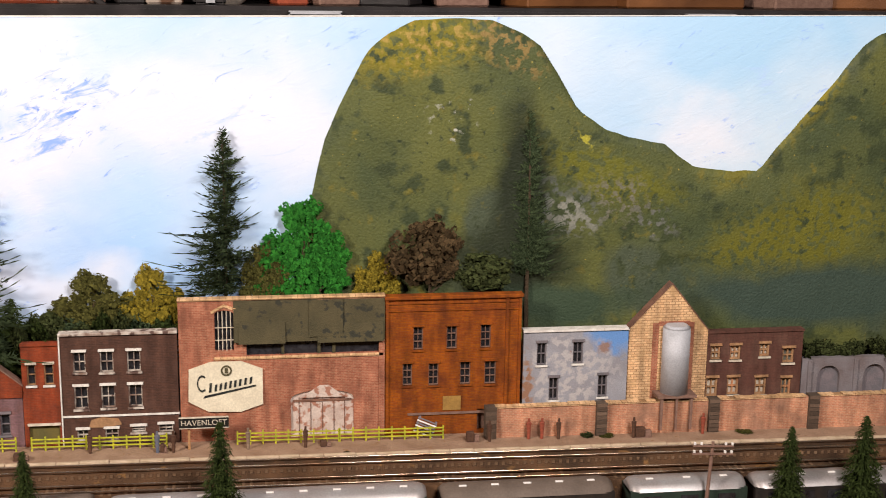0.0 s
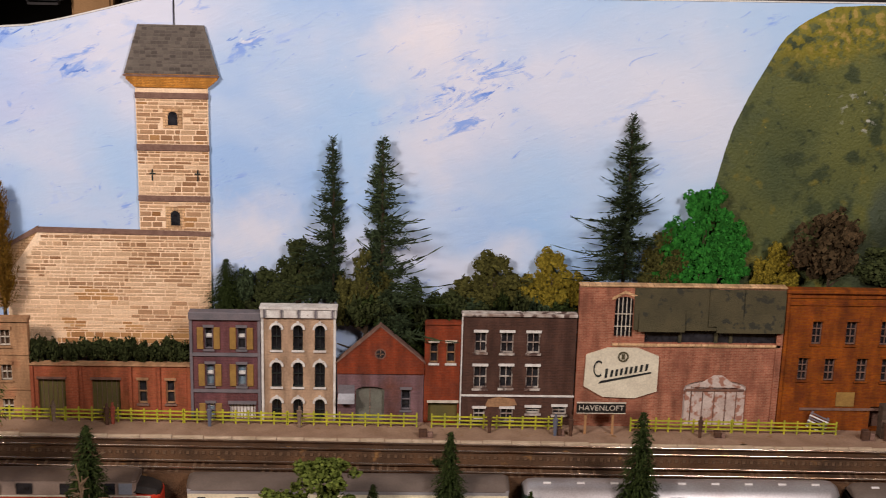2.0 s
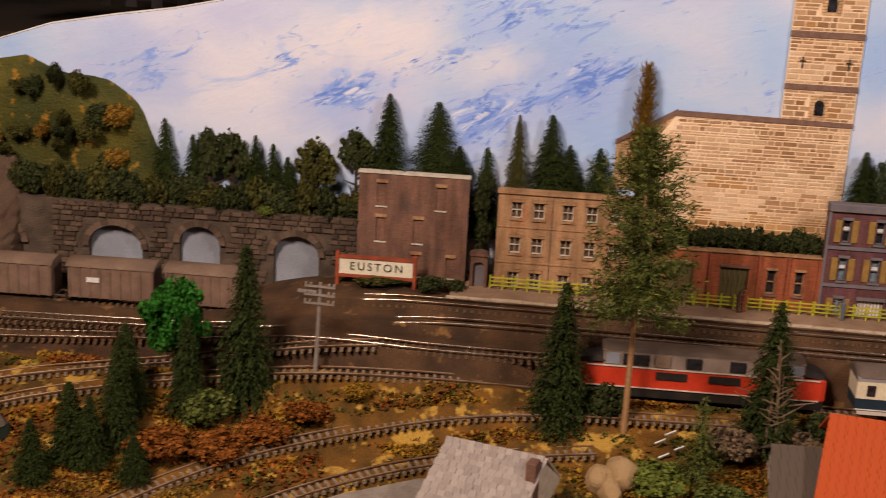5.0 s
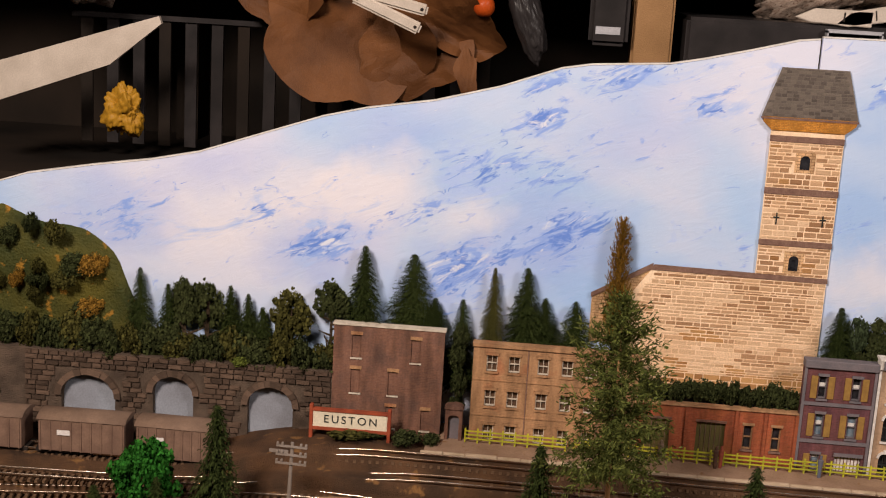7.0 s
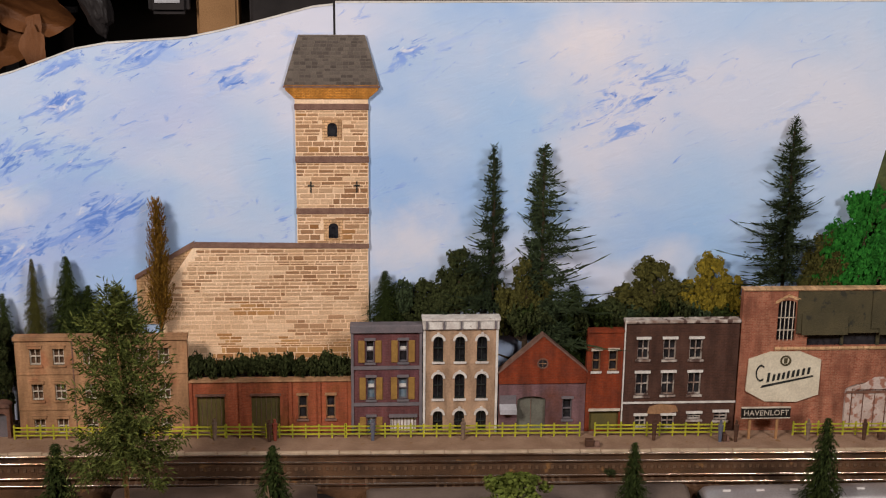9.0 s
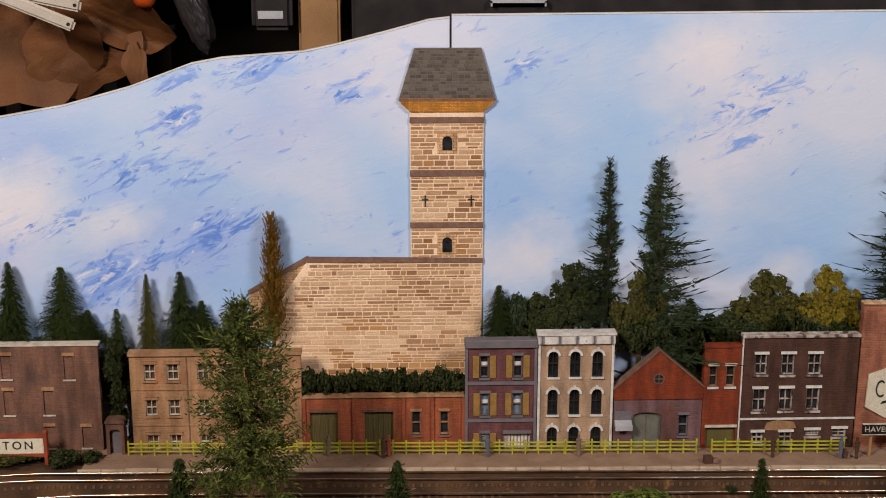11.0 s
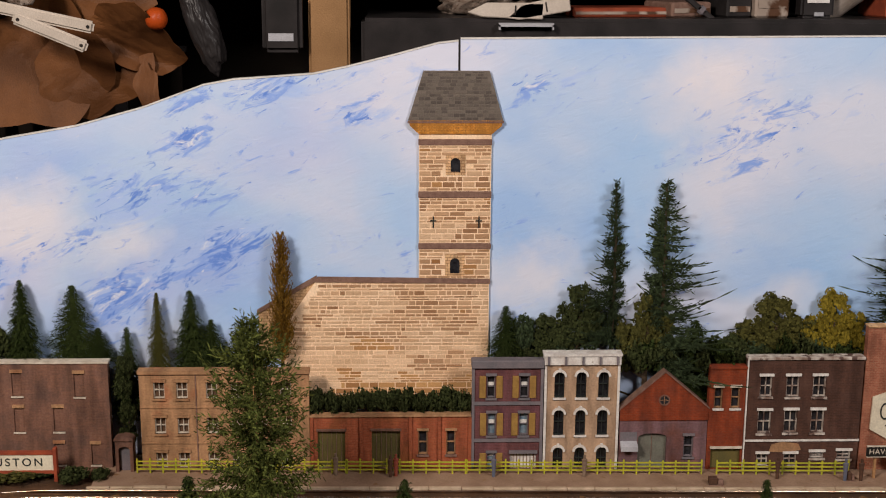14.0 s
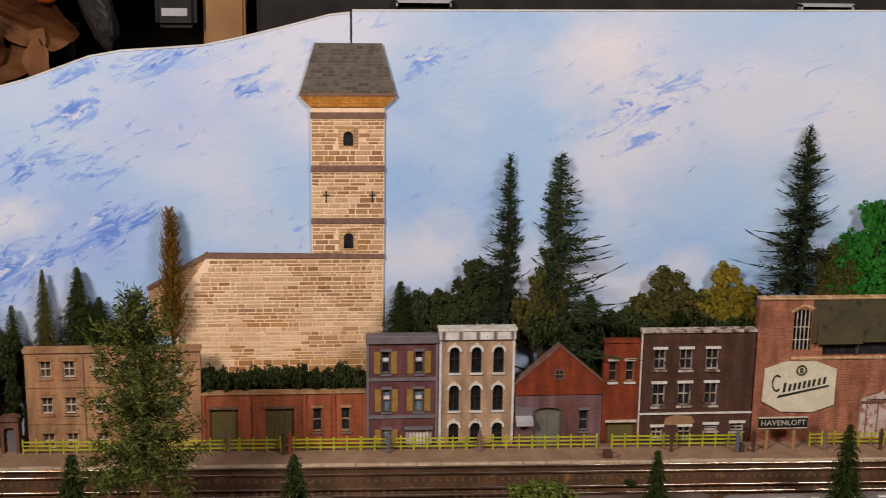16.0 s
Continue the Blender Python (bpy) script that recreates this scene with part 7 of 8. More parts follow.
def telegraph_pole(x, y, z0, z1, label, n=2, span=0.030, yaw=0.0, material="pole", knob="insulator"):
    t = thing("telegraph_pole", label, "telegraph pole", "telegraph poles", (x, y, z0))
    t.rotation_euler = (0, radians(yaw), 0)
    bm = bmesh.new()
    bmesh.ops.create_cone(bm, cap_ends=True, segments=10, radius1=0.0020, radius2=0.0014, depth=z1 - z0, matrix=Matrix.Translation((0, 0, (z1 - z0) / 2)))
    part("pole", bm, material, t)
    for i in range(n):
        z = z1 - z0 - 0.004 - i * 0.0075
        arm = part("crossarm", boxes((-span / 2, span / 2, -0.0028, -0.0012, z, z + 0.0016)), material, t)
        for k in (-0.46, -0.30, 0.30, 0.46):
            part("insulator", bevelled(boxes((span * k - 0.0010, span * k + 0.0010, -0.0032, -0.0010, z + 0.0016, z + 0.0042)), 0.0004, 1), knob, arm, "pale insulator")
    return t


telegraph_pole(-0.4405, -0.132, gz(-0.44, -0.132), 0.040, "grey telegraph pole with three crossarms", 3, 0.026, 2, "pole", "pole")
part("brace", boxes((-0.019, -0.003, -0.001, 0.001, 0.072, 0.0745)), "pole", bpy.data.objects["telegraph_pole"])
telegraph_pole(0.826, -0.130, gz(0.826, -0.13), 0.030, "brown telegraph pole with white insulators", 2, 0.038, 3, "coping")

# ---- foreground buildings ----


def gable_roof(name, label, ridge, eave, x0, x1, material, piece=None, shear=0.0):
    """House with a ridge along x. ridge and eave: (y, z) of the ridge and of the near eave."""
    h = thing(name, label, "house", "foreground houses", ((x0 + x1) / 2, ridge[0], gz(x0, ridge[0])))
    (ry, rz), (ey, ez) = ridge, eave
    by = 2 * ry - ey
    bm = bmesh.new()
    t = 0.0022
    for (ya, za), (yb, zb) in (((ry, rz), (ey, ez)), ((ry, rz), (by, ez))):
        p = [bm.verts.new((x + (shear if q == 1 else 0), y, z)) for x in (x0, x1) for q, (y, z) in enumerate(((ya, za), (yb, zb)))]
        o = [bm.verts.new(v.co - Vector((0, 0, t))) for v in p]
        for f in ((0, 1, 3, 2), (0, 2, 6, 4), (1, 5, 7, 3), (0, 4, 5, 1), (2, 3, 7, 6), (4, 6, 7, 5)):
            bm.faces.new([(p + o)[i] for i in f])
    bmesh.ops.recalc_face_normals(bm, faces=list(bm.faces))
    roof = part("roof", bm, material, h)
    bm = bmesh.new()
    slab_pts = [(ey + 0.006, gz(x0, ry) - 0.02), (ey + 0.006, ez), (ry, rz - 0.003), (by - 0.006, ez), (by - 0.006, gz(x0, ry) - 0.02)]
    a = [bm.verts.new((x0 + 0.004, y, z)) for y, z in slab_pts]
    b_ = [bm.verts.new((x1 - 0.004, y, z)) for y, z in slab_pts]
    bm.faces.new(a)
    bm.faces.new(b_[::-1])
    for i in range(5):
        bm.faces.new((a[i], b_[i], b_[(i + 1) % 5], a[(i + 1) % 5]))
    bmesh.ops.recalc_face_normals(bm, faces=list(bm.faces))
    part("house_wall", bm, "cream", h)
    return h, roof


def roof_pieces(roof, ridge, eave, x0, x1, material, rows, cols, shear=0.0, lift=0.0012, name="shingle", seed=3):
    """Lapped shingles or tiles down the near slope, each its own piece."""
    r = random.Random(seed)
    (ry, rz), (ey, ez) = ridge, eave
    ang = math.atan2(rz - ez, ry - ey)
    length = math.hypot(ry - ey, rz - ez)
    bm = boxes((0, 1, -0.5, 0.5, 0, 1))
    me = mesh_of(name, bm)
    me.materials.append(M[material])
    for i in range(rows):
        for k in range(cols):
            u = (i + 0.5) / rows
            w = (x1 - x0) / cols
            ob = new(name, me)
            ob.parent = roof
            x = x0 + w * (k + (0.25 if i % 2 else 0)) + shear * u
            ob.matrix_basis = Matrix.Translation((x, ry + (ey - ry) * u, rz + (ez - rz) * u)) @ Matrix.Rotation(ang + 0.05, 4, "X") @ Matrix.Diagonal((w * 0.95, length / rows * 1.12, lift * r.uniform(0.7, 1.3), 1))


h, roof = gable_roof("grey_roofed_house", "house with pale speckled shingle roof", (-0.232, -0.045), (-0.330, -0.112), -0.318, -0.236, "roof_shingle", shear=-0.010)
roof_pieces(roof, (-0.232, -0.045), (-0.330, -0.112), -0.318, -0.238, "roof_shingle", 23, 13, -0.010)
part("chimney", bevelled(boxes((-0.247, -0.239, -0.252, -0.240, -0.075, -0.043)), 0.0006, 1), "b_eus", h, "small brick chimney")
finish(h)
h.matrix_basis = Matrix.Translation((-0.318, -0.232, 0)) @ Matrix.Rotation(radians(-17), 4, "Z") @ Matrix.Translation((0.318, 0.232, 0)) @ h.matrix_basis
h, roof = gable_roof("orange_roofed_house", "house with bright orange tiled roof and white skylight", (-0.190, -0.0175), (-0.262, -0.068), -0.021, 0.085, "roof_orange", shear=-0.008)
roof_pieces(roof, (-0.190, -0.0175), (-0.262, -0.068), -0.021, 0.083, "roof_orange", 20, 15, -0.008, 0.0007, "roof_tile")
sk = part("skylight", bevelled(boxes((0.0535, 0.0615, -0.2120, -0.2060, -0.0330, -0.0215)), 0.0005, 1), "white_trim", h, "white framed skylight")
part("skylight_pane", boxes((0.0557, 0.0593, -0.2128, -0.2119, -0.0310, -0.0236)), "glass", sk)
finish(h)
h.matrix_basis = Matrix.Translation((-0.021, -0.19, 0)) @ Matrix.Rotation(radians(-10), 4, "Z") @ Matrix.Translation((0.021, 0.19, 0)) @ h.matrix_basis
h, roof = gable_roof("brown_roofed_shed", "shed with plain brown-grey roof", (-0.196, -0.045), (-0.262, -0.080), -0.064, -0.0225, "roof_brown", shear=-0.010)
roof_pieces(roof, (-0.196, -0.045), (-0.262, -0.080), -0.064, -0.024, "roof_brown", 10, 6, -0.010, 0.0006, "roof_board")
finish(h)
for x, y, s in ((-0.196, -0.205, 0.014), (-0.178, -0.200, 0.016), (-0.188, -0.214, 0.012)):
    bm = bmesh.new()
    bmesh.ops.create_icosphere(bm, subdivisions=3, radius=1.0)
    for v_ in bm.verts:
        v_.co *= 1 + 0.28 * noise.noise(v_.co * 1.3 + Vector((x * 90, 0, 0)))
    b_ = tagged(part("boulder", bm, "boulder"), "tan rounded boulder by the grey roof", "boulder", "boulders")
    b_.matrix_basis = Matrix.LocRotScale((x, y, gz(x, y) + s * 0.5), Euler((0.3, 0.2, x * 40)), (s, s * 0.8, s * 0.9))
bm = bmesh.new()
pts = [(-0.46, -0.285), (-0.40, -0.245), (-0.34, -0.220), (-0.30, -0.215), (-0.30, -0.30), (-0.40, -0.36)]
vs = [bm.verts.new((x, y, ground_z(x, y, False) + 0.0045)) for x, y in pts]
bm.faces.new(vs)
ret = bmesh.ops.extrude_face_region(bm, geom=list(bm.faces))
bmesh.ops.translate(bm, vec=(0, 0, -0.012), verts=[e for e in ret["geom"] if isinstance(e, bmesh.types.BMVert)])
bmesh.ops.recalc_face_normals(bm, faces=list(bm.faces))
tagged(part("yard_road", bm, "pole"), "grey paved yard beside the shingled house", "road", kind="structure")
# dark green coach in the corner
cx, cy = -0.735, -0.300
c = thing("green_coach", "dark green coach with plain grey roof", "railway coach", "coaches on the curve", (cx, cy, gz(cx, cy) + 0.004))
c.rotation_euler = (0, 0, radians(62))
part("body", shell(bmesh.new(), [(-0.10, 0.96, 1), (-0.097, 1, 1), (0.097, 1, 1), (0.10, 0.96, 1)], [(-0.0162, 0.0105), (-0.0160, 0.0370), (0.0160, 0.0370), (0.0162, 0.0105)]), "green_paint", c)
part("roof", shell(bmesh.new(), [(-0.10, 0.8, 0.95), (-0.094, 1, 1), (0.094, 1, 1), (0.10, 0.8, 0.95)], [(-0.0166, 0.0365), *roof_prof(0.0164, 0.0368, 0.0075), (0.0166, 0.0365)]), "grey_roof", c)
for i in range(6):
    part("side_window", boxes((-0.085 + i * 0.03, -0.069 + i * 0.03, -0.0170, -0.0155, 0.0245, 0.0325)), "glass", c)
for x in (-0.07, 0.07):
    bogie(c, x, 0.012)
# platform clutter: crates, signal sticks, figures
for x, y, w, h, lab in ((0.218, -0.034, 0.013, 0.007, "dark brown luggage heap on the platform"), (0.402 + 0.09, -0.022, 0.010, 0.006, "dark bench on the platform"), (0.632, -0.022, 0.012, 0.010, "dark luggage cart by the warehouse"), (0.800, -0.024, 0.016, 0.010, "dark luggage cart at the garden wall"), (0.365 - 0.022, -0.024, 0.006, 0.008, "dark trunk by the sign")):
    k = thing("luggage", lab, "luggage", "platform luggage", (x, y, lean(x)))
    part("case", bevelled(boxes((-w / 2, w * 0.1, -0.003, 0.003, 0.0004, h)), 0.0006, 1), "fig_a", k)
    part("case", bevelled(boxes((w * 0.12, w / 2, -0.0035, 0.002, 0.0004, h * 0.7)), 0.0006, 1), "coping", k)
    part("base", boxes((-w / 2, w / 2, -0.0036, 0.0032, -0.001, 0.0003)), "coping", k)


def figure(x, y, m, h=0.021):
    bm = bmesh.new()
    for z0, z1, ra, rb, q in ((0.0, 0.46, 0.0015, 0.0019, 0.75), (0.46, 0.80, 0.0020, 0.0026, 0.7), (0.80, 0.85, 0.0022, 0.0009, 0.8), (0.85, 1.0, 0.0013, 0.0011, 1.0)):
        res = bmesh.ops.create_cone(bm, cap_ends=True, segments=10, radius1=ra, radius2=rb, depth=(z1 - z0) * h, matrix=Matrix.Translation((0, 0, (z0 + z1) / 2 * h)))
        for v_ in res["verts"]:
            v_.co.y *= q
    f = tagged(part("model_figure", bm, m), "tiny plain painted model figure on the platform", "figurine", "platform figurines")
    f.location = (x, y, lean(x) - 0.0002)


for x, y, m in ((-0.1220, -0.016, "fig_c"), (-0.0730, -0.020, "fig_a"), (-0.0680, -0.018, "fig_d"), (0.0200, -0.019, "fig_b"), (0.1020, -0.018, "fig_c"), (0.2770, -0.022, "fig_a"), (0.3375, -0.026, "fig_b"), (0.3520, -0.026, "fig_a"), (0.4200, -0.024, "fig_c"), (0.4730, -0.024, "fig_a"),
                (0.6870, -0.021, "fig_d"), (0.7000, -0.021, "fig_d"), (0.7160, -0.023, "fig_a"), (0.8620, -0.021, "fig_d"), (0.790, -0.026, "fig_a"), (0.648, -0.024, "fig_a")):
    figure(x, y, m)
k = thing("leaning_pallet", "small dark barred pallet leaning at the warehouse", "pallet", "", (0.585, -0.01, lean(0.585)))
for i in range(6):
    ob = part("slat", boxes((-0.010, 0.010, -0.0008, 0.0, 0.001 + i * 0.0026, 0.0024 + i * 0.0026)), "slate" if i % 2 else "insulator", k)
for x in (-0.009, 0.008):
    part("batten", boxes((x, x + 0.0016, 0.0, 0.0012, 0.0, 0.017)), "slate", k)
k.rotation_euler = (radians(-18), radians(24), 0)
k.location.z += 0.003

# ---- workshop clutter behind the backdrop ----
sh = thing("storage_rack", "dark open storage rack behind the backdrop", "rack", "", (0, 0.5, -1.2))
part("back_panel", boxes((-1.9, 2.2, 0.66, 0.68, -1.2, 1.3)), "shelf", sh)
# the higher board is unseen, added to shade the clutter beneath it
for z, y in ((0.16, 0.26), (0.490, 0.19)):
    part("shelf_board", boxes((-1.9, 2.2, y, 0.66, z, z + 0.02)), "shelf", sh)
for x in (-1.85, -0.75, 0.42, 1.2, 2.1):
    part("upright", boxes((x, x + 0.03, 0.60, 0.66, -1.2, 1.3)), "shelf", sh)
finish(sh)
tagged(part("timber_post", bevelled(boxes((-0.1610, -0.1175, 0.280, 0.320, -1.2, 0.488)), 0.003, 2), "timber"), "rough sawn timber post behind the backdrop", "post")


def crumple(name, label, category, at, size, material, seed, amp=0.35, sub=5, freq=1.5):
    bm = bmesh.new()
    bmesh.ops.create_icosphere(bm, subdivisions=sub, radius=1.0)
    for v_ in bm.verts:
        n = v_.co.normalized()
        v_.co = n * (1 + amp * noise.noise(n * freq + Vector((seed, 0, 0))) + amp * 0.6 * abs(noise.noise(n * freq * 2.7 + Vector((0, seed, 0)))))
        v_.co -= n * amp * (0.42 * abs(noise.noise(n * freq * 3.1 + Vector((seed, seed, 2)))) + 0.07 * abs(noise.noise(n * freq * 7.3 + Vector((3, seed, seed)))))
    for f in bm.faces:
        f.smooth = sub > 4
    ob = tagged(part(name, bm, material), label, category)
    ob.matrix_basis = Matrix.LocRotScale(at, Euler((0.2, 0.3, seed)), size)
    return ob


def paper_sheet(label, at, sx, sz, deep, seed, tilt=0.0):
    """A torn sheet of stiff paper, folded along straight creases."""
    r, bm = random.Random(seed), bmesh.new()
    folds = [(r.uniform(0, 6.28), r.uniform(-0.7, 0.7), r.uniform(0.35, 1.0) * r.choice((-1, 1))) for _ in range(9)]
    torn = [r.uniform(0.78, 1.12) for _ in range(15)]
    rings = []
    for i in range(15):
        ring = []
        for k in range(45):
            a = 2 * math.pi * k / 45
            q = i / 14 * float(np.interp(k / 3, range(16), torn + torn[:1]))
            u, v = q * math.cos(a), q * math.sin(a)
            y = sum(w * abs(u * math.cos(b_) + v * math.sin(b_) - c_) for b_, c_, w in folds) + 0.10 * noise.noise((u * 5, v * 5, seed))
            ring.append(bm.verts.new((u * sx, -deep * 0.5 * y, v * sz)))
        rings.append(ring)
    for a, b_ in zip(rings, rings[1:]):
        for k in range(45):
            bm.faces.new((a[k], a[(k + 1) % 45], b_[(k + 1) % 45], b_[k]))
    bmesh.ops.remove_doubles(bm, verts=list(bm.verts), dist=1e-6)
    bmesh.ops.solidify(bm, geom=list(bm.faces), thickness=0.0006)
    ob = tagged(part("wrapping_paper", bm, "paper"), label, "paper", "crumpled papers")
    ob.matrix_basis = Matrix.LocRotScale(at, Euler((0, tilt, 0)), (1, 1, 1))


paper_sheet("crumpled brown wrapping paper heaped on the rack", (-0.475, 0.345, 0.352), 0.095, 0.075, 0.030, 1, 0.3)
paper_sheet("crumpled brown wrapping paper heaped on the rack", (-0.395, 0.325, 0.345), 0.075, 0.055, 0.028, 2, -0.5)
paper_sheet("crumpled brown wrapping paper heaped on the rack", (-0.350, 0.330, 0.372), 0.055, 0.036, 0.024, 3, 0.4)
paper_sheet("crumpled brown wrapping paper heaped on the rack", (-0.440, 0.365, 0.430), 0.110, 0.050, 0.030, 4, 0.2)
paper_sheet("torn brown paper flap hanging from the heap", (-0.338, 0.300, 0.318), 0.013, 0.028, 0.006, 5, -0.2)
paper_sheet("crumpled brown wrapping paper heaped on the rack", (-0.560, 0.355, 0.405), 0.060, 0.055, 0.026, 6, 0.7)
crumple("plastic_bag", "clear plastic bag of small parts", "bag", (0.050, 0.330, 0.420), (0.100, 0.05, 0.030), "bag", 2.2, 0.5)
crumple("plastic_bag", "clear plastic bag of small parts", "bag", (-0.500, 0.330, 0.450), (0.080, 0.05, 0.035), "bag", 5.2, 0.5)
crumple("plastic_bag", "clear plastic bag of dark parts", "bag", (-0.800, 0.340, 0.420), (0.120, 0.06, 0.040), "bag", 8.2, 0.5)
crumple("orange_ball", "bright orange ball on the rack", "ball", (-0.322, 0.290, 0.393), (0.012, 0.012, 0.012), "plastic_orange", 3.0, 0.05)
crumple("dark_tube", "dark bent rubber tube", "tube", (-0.275, 0.300, 0.385), (0.016, 0.016, 0.050), "plastic_black", 3.6, 0.2)
t = thing("white_tool", "white plastic folding tool with two arms, on the brown paper", "tool", "", (-0.425, 0.258, 0.385))
for dx, dz, half, turn, y in ((-0.006, 0.011, 0.052, 12, 0.0), (0.002, -0.004, 0.040, 22.5, -0.009)):
    arm = part("arm", bevelled(boxes((-half, half, -0.003, 0.003, -0.0065, 0.0065)), 0.0026, 3), "plastic_white", t)
    arm.matrix_basis = pose(dx, y, dz, 0, turn, 0)
    for x in (-half + 0.006, half - 0.006):
        bm = bmesh.new()
        bmesh.ops.create_cone(bm, cap_ends=True, segments=14, radius1=0.0018, radius2=0.0018, depth=0.001, matrix=Matrix.Translation((x, -0.0032, 0)) @ Matrix.Rotation(math.pi / 2, 4, "X"))
        part("rivet", bm, "black", arm)
t = thing("black_device", "small black cased device with silver label", "device", "", (-0.187, 0.270, 0.36))
part("case", bevelled(boxes((-0.021, 0.021, -0.010, 0.010, 0.0, 0.062)), 0.005, 3), "plastic_black", t)
part("label", boxes((-0.014, 0.012, -0.0112, -0.0098, 0.012, 0.020)), "zinc", t)
t = thing("drawer_unit", "long black drawer unit with wire handle", "drawers", "", (0.3, 0.30, 0.18))
part("case", bevelled(boxes((-0.105, 1.90, 0.270, 0.60, 0.20, 0.3955)), 0.004, 2), "plastic_black", t)
for x in (0.068, 0.50, 0.95):
    bm = bmesh.new()
    for a, c_ in (((x - 0.028, 0.385), (x - 0.028, 0.389)), ((x - 0.028, 0.3885), (x + 0.028, 0.3905)), ((x + 0.028, 0.385), (x + 0.028, 0.389))):
        box(bm, min(a[0], c_[0]) - 0.0008, max(a[0], c_[0]) + 0.0008, 0.258, 0.271, a[1] - 0.0008, c_[1] + 0.0008)
    part("wire_handle", bm, "zinc", t)
finish(t)
r = random.Random(5)
for x0, z0, l, tilt in ((0.046, 0.3958, 0.080, -3), (0.082, 0.3975, 0.068, 9)):
    t = thing("white_moulding", "white tapered plastic moulding in the clear bag", "moulding", "white mouldings", (x0, 0.272, z0))
    t.rotation_euler = (0, radians(-tilt), 0)
    part("shell", bevelled(slab(bmesh.new(), [(-l / 2, 0.004), (-l * 0.25, 0.015), (l / 2, 0.018), (l / 2, 0.001), (-l * 0.3, 0.0)], -0.004, 0.004), 0.001, 1), "plastic_white", t)
    part("slot", boxes((l * 0.12, l * 0.14, -0.0046, -0.0038, 0.004, 0.014)), "black", t)
t = thing("camera_body", "black toy camera with white top", "device", "things on the drawers", (0.386, 0.31, 0.3958))
part("body", bevelled(boxes((-0.018, 0.018, -0.012, 0.012, 0.0, 0.030)), 0.003, 2), "plastic_black", t)
part("top_plate", bevelled(boxes((-0.014, 0.014, -0.0135, 0.010, 0.014, 0.032)), 0.002, 2), "insulator", t, "white top plate")
part("latch", boxes((-0.004, 0.006, -0.0145, -0.012, 0.002, 0.006)), "zinc", t)
t = thing("grey_tube", "leaning grey cardboard tube", "tube", "things on the drawers", (0.420, 0.325, 0.4115))
t.rotation_euler = (0.35, radians(48), 0)
for name, ra, rb, dep, zz, m in (("tube", 0.012, 0.013, 0.075, 0.0, "pole"), ("tube_end", 0.0105, 0.0105, 0.002, 0.0378, "rock_brown")):
    bm = bmesh.new()
    bmesh.ops.create_cone(bm, cap_ends=True, segments=24, radius1=ra, radius2=rb, depth=dep, matrix=Matrix.Translation((0, 0, zz)))
    part(name, bm, m, t)
t = thing("black_bracket", "black jointed bracket lying across the drawers", "bracket", "things on the drawers", (0.265, 0.30, 0.400))
t.rotation_euler = (0, radians(38), 0)
part("arm", bevelled(boxes((-0.040, 0.030, -0.003, 0.003, -0.003, 0.003)), 0.001, 1), "plastic_black", t)
part("knuckle", bevelled(boxes((-0.010, -0.002, -0.0045, 0.0045, -0.0045, 0.0045)), 0.0015, 2), "slate", t)
for x, w, h, m, lab, nm in ((0.180, 0.125, 0.010, "sign_red", "flat dark red cardboard packet", "packet"), (0.332, 0.040, 0.034, "bag", "clear plastic box of dark parts", "packet"), (0.295, 0.03, 0.020, "plastic_black", "black small box", "packet"), (0.240, 0.05, 0.016, "coping", "brown carton lid", "packet"),
                           (0.472, 0.035, 0.026, "sign_red", "red-orange carton", "packet"), (0.520, 0.05, 0.040, "coping", "dark brown carton", "packet"), (0.590, 0.06, 0.034, "plastic_black", "black carton", "packet"), (0.670, 0.06, 0.030, "coping", "brown bundle", "packet"),
                           (0.790, 0.13, 0.110, "paper", "brown cardboard box", "carton"), (0.930, 0.15, 0.120, "paper", "brown cardboard box", "carton"), (1.070, 0.09, 0.080, "coping", "dark brown box", "carton"), (1.20, 0.15, 0.10, "paper", "brown cardboard box", "carton")):
    t = thing(nm, lab + " on the black drawers", nm, "things on the drawers", (x, 0.33, 0.3958))
    part("body", bevelled(boxes((-w / 2, w / 2, -0.03, 0.03, 0.0, h)), 0.002, 1), m, t)
    part("flap", boxes((-w / 2 + 0.003, w / 2 - 0.003, -0.031, -0.0302, h * 0.3, h * 0.6)), "bag", t)
    t.rotation_euler = (0, 0, r.uniform(-0.4, 0.4))
t = thing("pale_blade", "long pale plastic blade leaning on the rack", "tool", "", (-0.76, 0.27, 0.31))
part("blade", slab(bmesh.new(), [(-0.12, -0.060), (-0.12, -0.015), (0.085, 0.052), (0.088, 0.044), (0.030, -0.004)], -0.003, 0.003), "plastic_white", t)
crumple("yellow_clamp", "yellow and brass clamp", "clamp", (-0.715, 0.27, 0.255), (0.022, 0.015, 0.026), "yellow", 6.1, 0.6)
w = thing("wire_basket", "dark wire basket with slats", "basket", "", (-0.55, 0.40, 0.2))
for i in range(16):
    x = -0.26 + i * 0.032
    part("slat", boxes((x, x + 0.014, -0.002, 0.002, 0.0, 0.15)), "plastic_black" if i % 3 else "shelf", w)
part("rim", boxes((-0.27, 0.24, -0.006, 0.004, 0.15, 0.156)), "plastic_black", w)

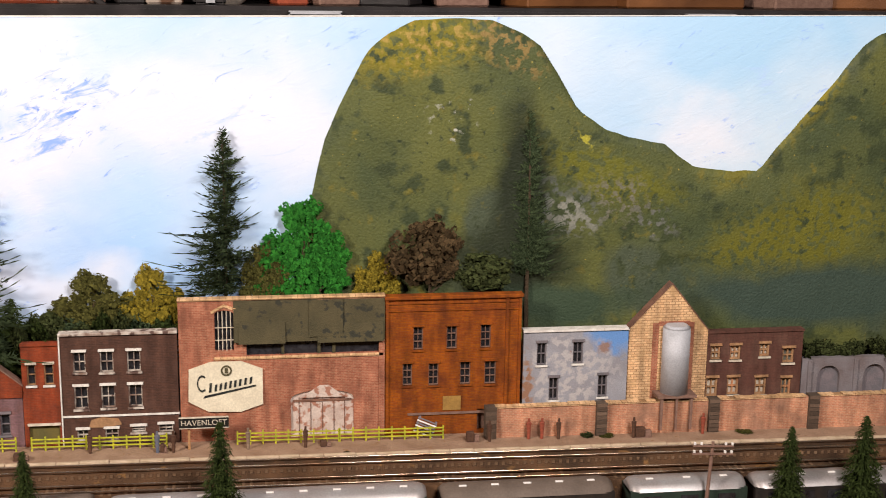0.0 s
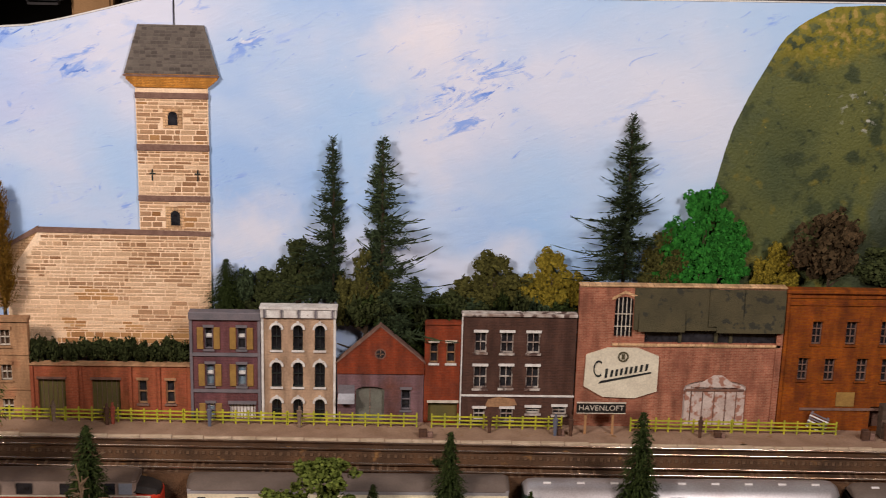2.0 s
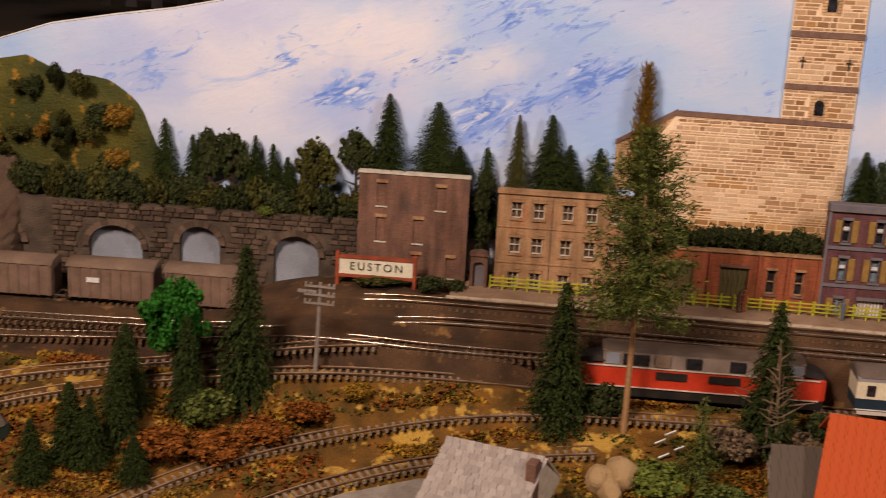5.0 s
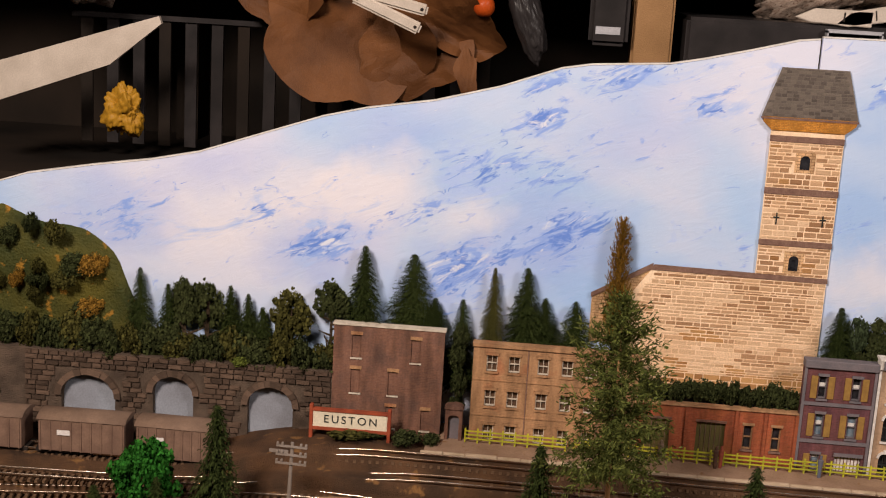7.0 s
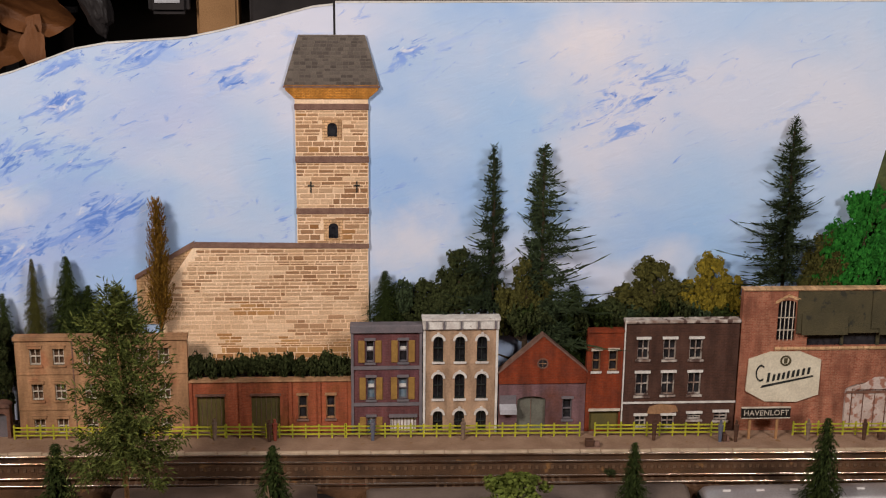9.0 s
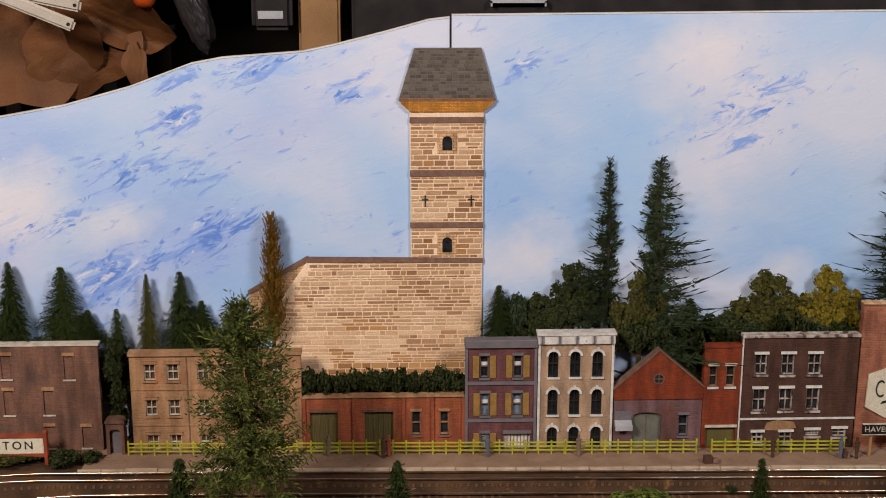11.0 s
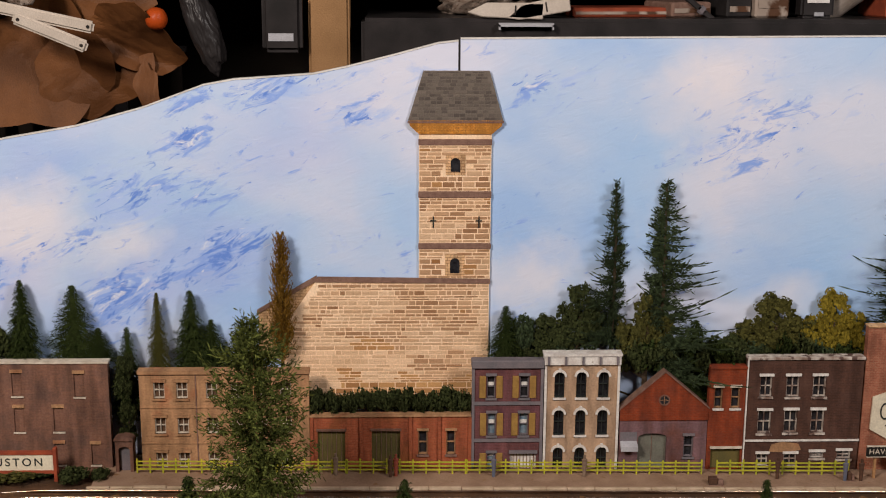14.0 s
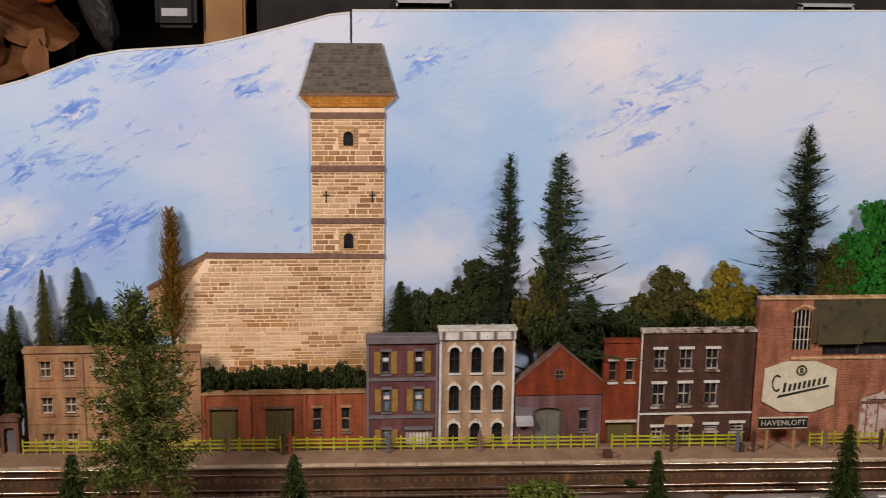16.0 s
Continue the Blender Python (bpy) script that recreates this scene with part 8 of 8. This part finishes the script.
# flocked growth on the left hill
r = random.Random(77)
for i in range(46):
    x = r.uniform(-0.93, -0.655)
    top = float(np.interp(x, [-0.93, -0.842, -0.752, -0.675, -0.642], [0.145, 0.172, 0.188, 0.170, 0.150]))
    z = r.uniform(0.085, top - 0.016)
    shrub(x, 0.020, z, r.uniform(0.022, 0.040), r.uniform(0.018, 0.032), ("leaf_dark", "leaf_olive", "leaf_olive", "gold", "leaf_dark")[i % 5], "flocked clump on the dark hill", 0.45)

# plaster rock portal and small cabin at the far left
crumple("rock_portal", "smooth brown plaster rock face beside the viaduct", "rock", (-0.775, -0.012, 0.045), (0.060, 0.018, 0.048), "rock_brown", 4.4, 0.35)
k = thing("lineside_cabin", "small tan lineside cabin with flat roof", "cabin", "", (-0.812, -0.075, gz(-0.812, -0.075)))
part("house_wall", bevelled(boxes((-0.020, 0.016, -0.012, 0.012, 0.0, 0.052)), 0.0008, 1), "b_tan", k)
part("roof", bevelled(boxes((-0.023, 0.019, -0.015, 0.015, 0.052, 0.056)), 0.0008, 1), "wagon_roof", k)
part("door", boxes((-0.006, 0.005, -0.0130, -0.0115, 0.002, 0.032)), "coping", k, "dark door")
part("cabin_window", boxes((-0.017, -0.009, -0.0130, -0.0115, 0.022, 0.038)), "glass", k)

# white trestle and grey drum in front of the silver coach
k = thing("white_trestle", "white lattice trestle tower with pale plank deck", "trestle", "", (0.318, -0.205, gz(0.318, -0.205)))
top = Vector((0.0, 0.0, 0.016 - gz(0.318, -0.205)))
for sx, sy in ((-1, -1), (1, -1), (1, 1), (-1, 1)):
    bm = bmesh.new()
    foot = Vector((sx * 0.020, sy * 0.014, 0.0))
    d = top - foot
    m = Matrix.Translation(foot + d / 2) @ d.to_track_quat("Z", "Y").to_matrix().to_4x4()
    bmesh.ops.create_cone(bm, cap_ends=True, segments=6, radius1=0.0016, radius2=0.0012, depth=d.length, matrix=m)
    part("leg", bm, "plastic_white", k)
for i, u in enumerate((0.35, 0.62)):
    w = 0.020 * (1 - u)
    part("cross_tie", boxes((-w, w, -0.014 * (1 - u) - 0.0008, -0.014 * (1 - u) + 0.0008, top.z * u, top.z * u + 0.0018)), "plastic_white", k)
for i in range(4):
    part("plank", boxes((-0.052, -0.006, -0.012 + i * 0.005, -0.0078 + i * 0.005, top.z * 0.60, top.z * 0.60 + 0.0012)), "cream", k)
for x in (-0.048, -0.014):
    part("deck_post", boxes((x, x + 0.002, -0.010, -0.008, 0.0, top.z * 0.60)), "plastic_white", k)
bm = bmesh.new()
bmesh.ops.create_cone(bm, cap_ends=True, segments=32, radius1=0.022, radius2=0.024, depth=0.090)
for f in [f for f in bm.faces if f.normal.z > 0.9]:
    res = bmesh.ops.inset_individual(bm, faces=[f], thickness=0.002)
    bmesh.ops.translate(bm, vec=(0, 0, -0.006), verts=f.verts)
drum = tagged(part("grey_drum", bm, "zinc"), "open grey metal drum beside the trestle", "drum")
drum.location = (0.418, -0.205, 0.014 - 0.045)

# white marker boards beside the pine
for x, y, z in ((-0.139, -0.162, 0.010), (-0.147, -0.166, 0.006), (-0.131, -0.168, 0.004), (-0.144, -0.174, 0.001)):
    ob = tagged(part("marker_board", bevelled(boxes((-0.0050, 0.0050, -0.0007, 0.0007, -0.0012, 0.0012)), 0.0003, 1), "insulator"), "small white marker board lying in scrub", "marker", "white markers")
    ob.matrix_basis = pose(x, y, gz(x, y) + 0.004 + z, 30, -24, 10)
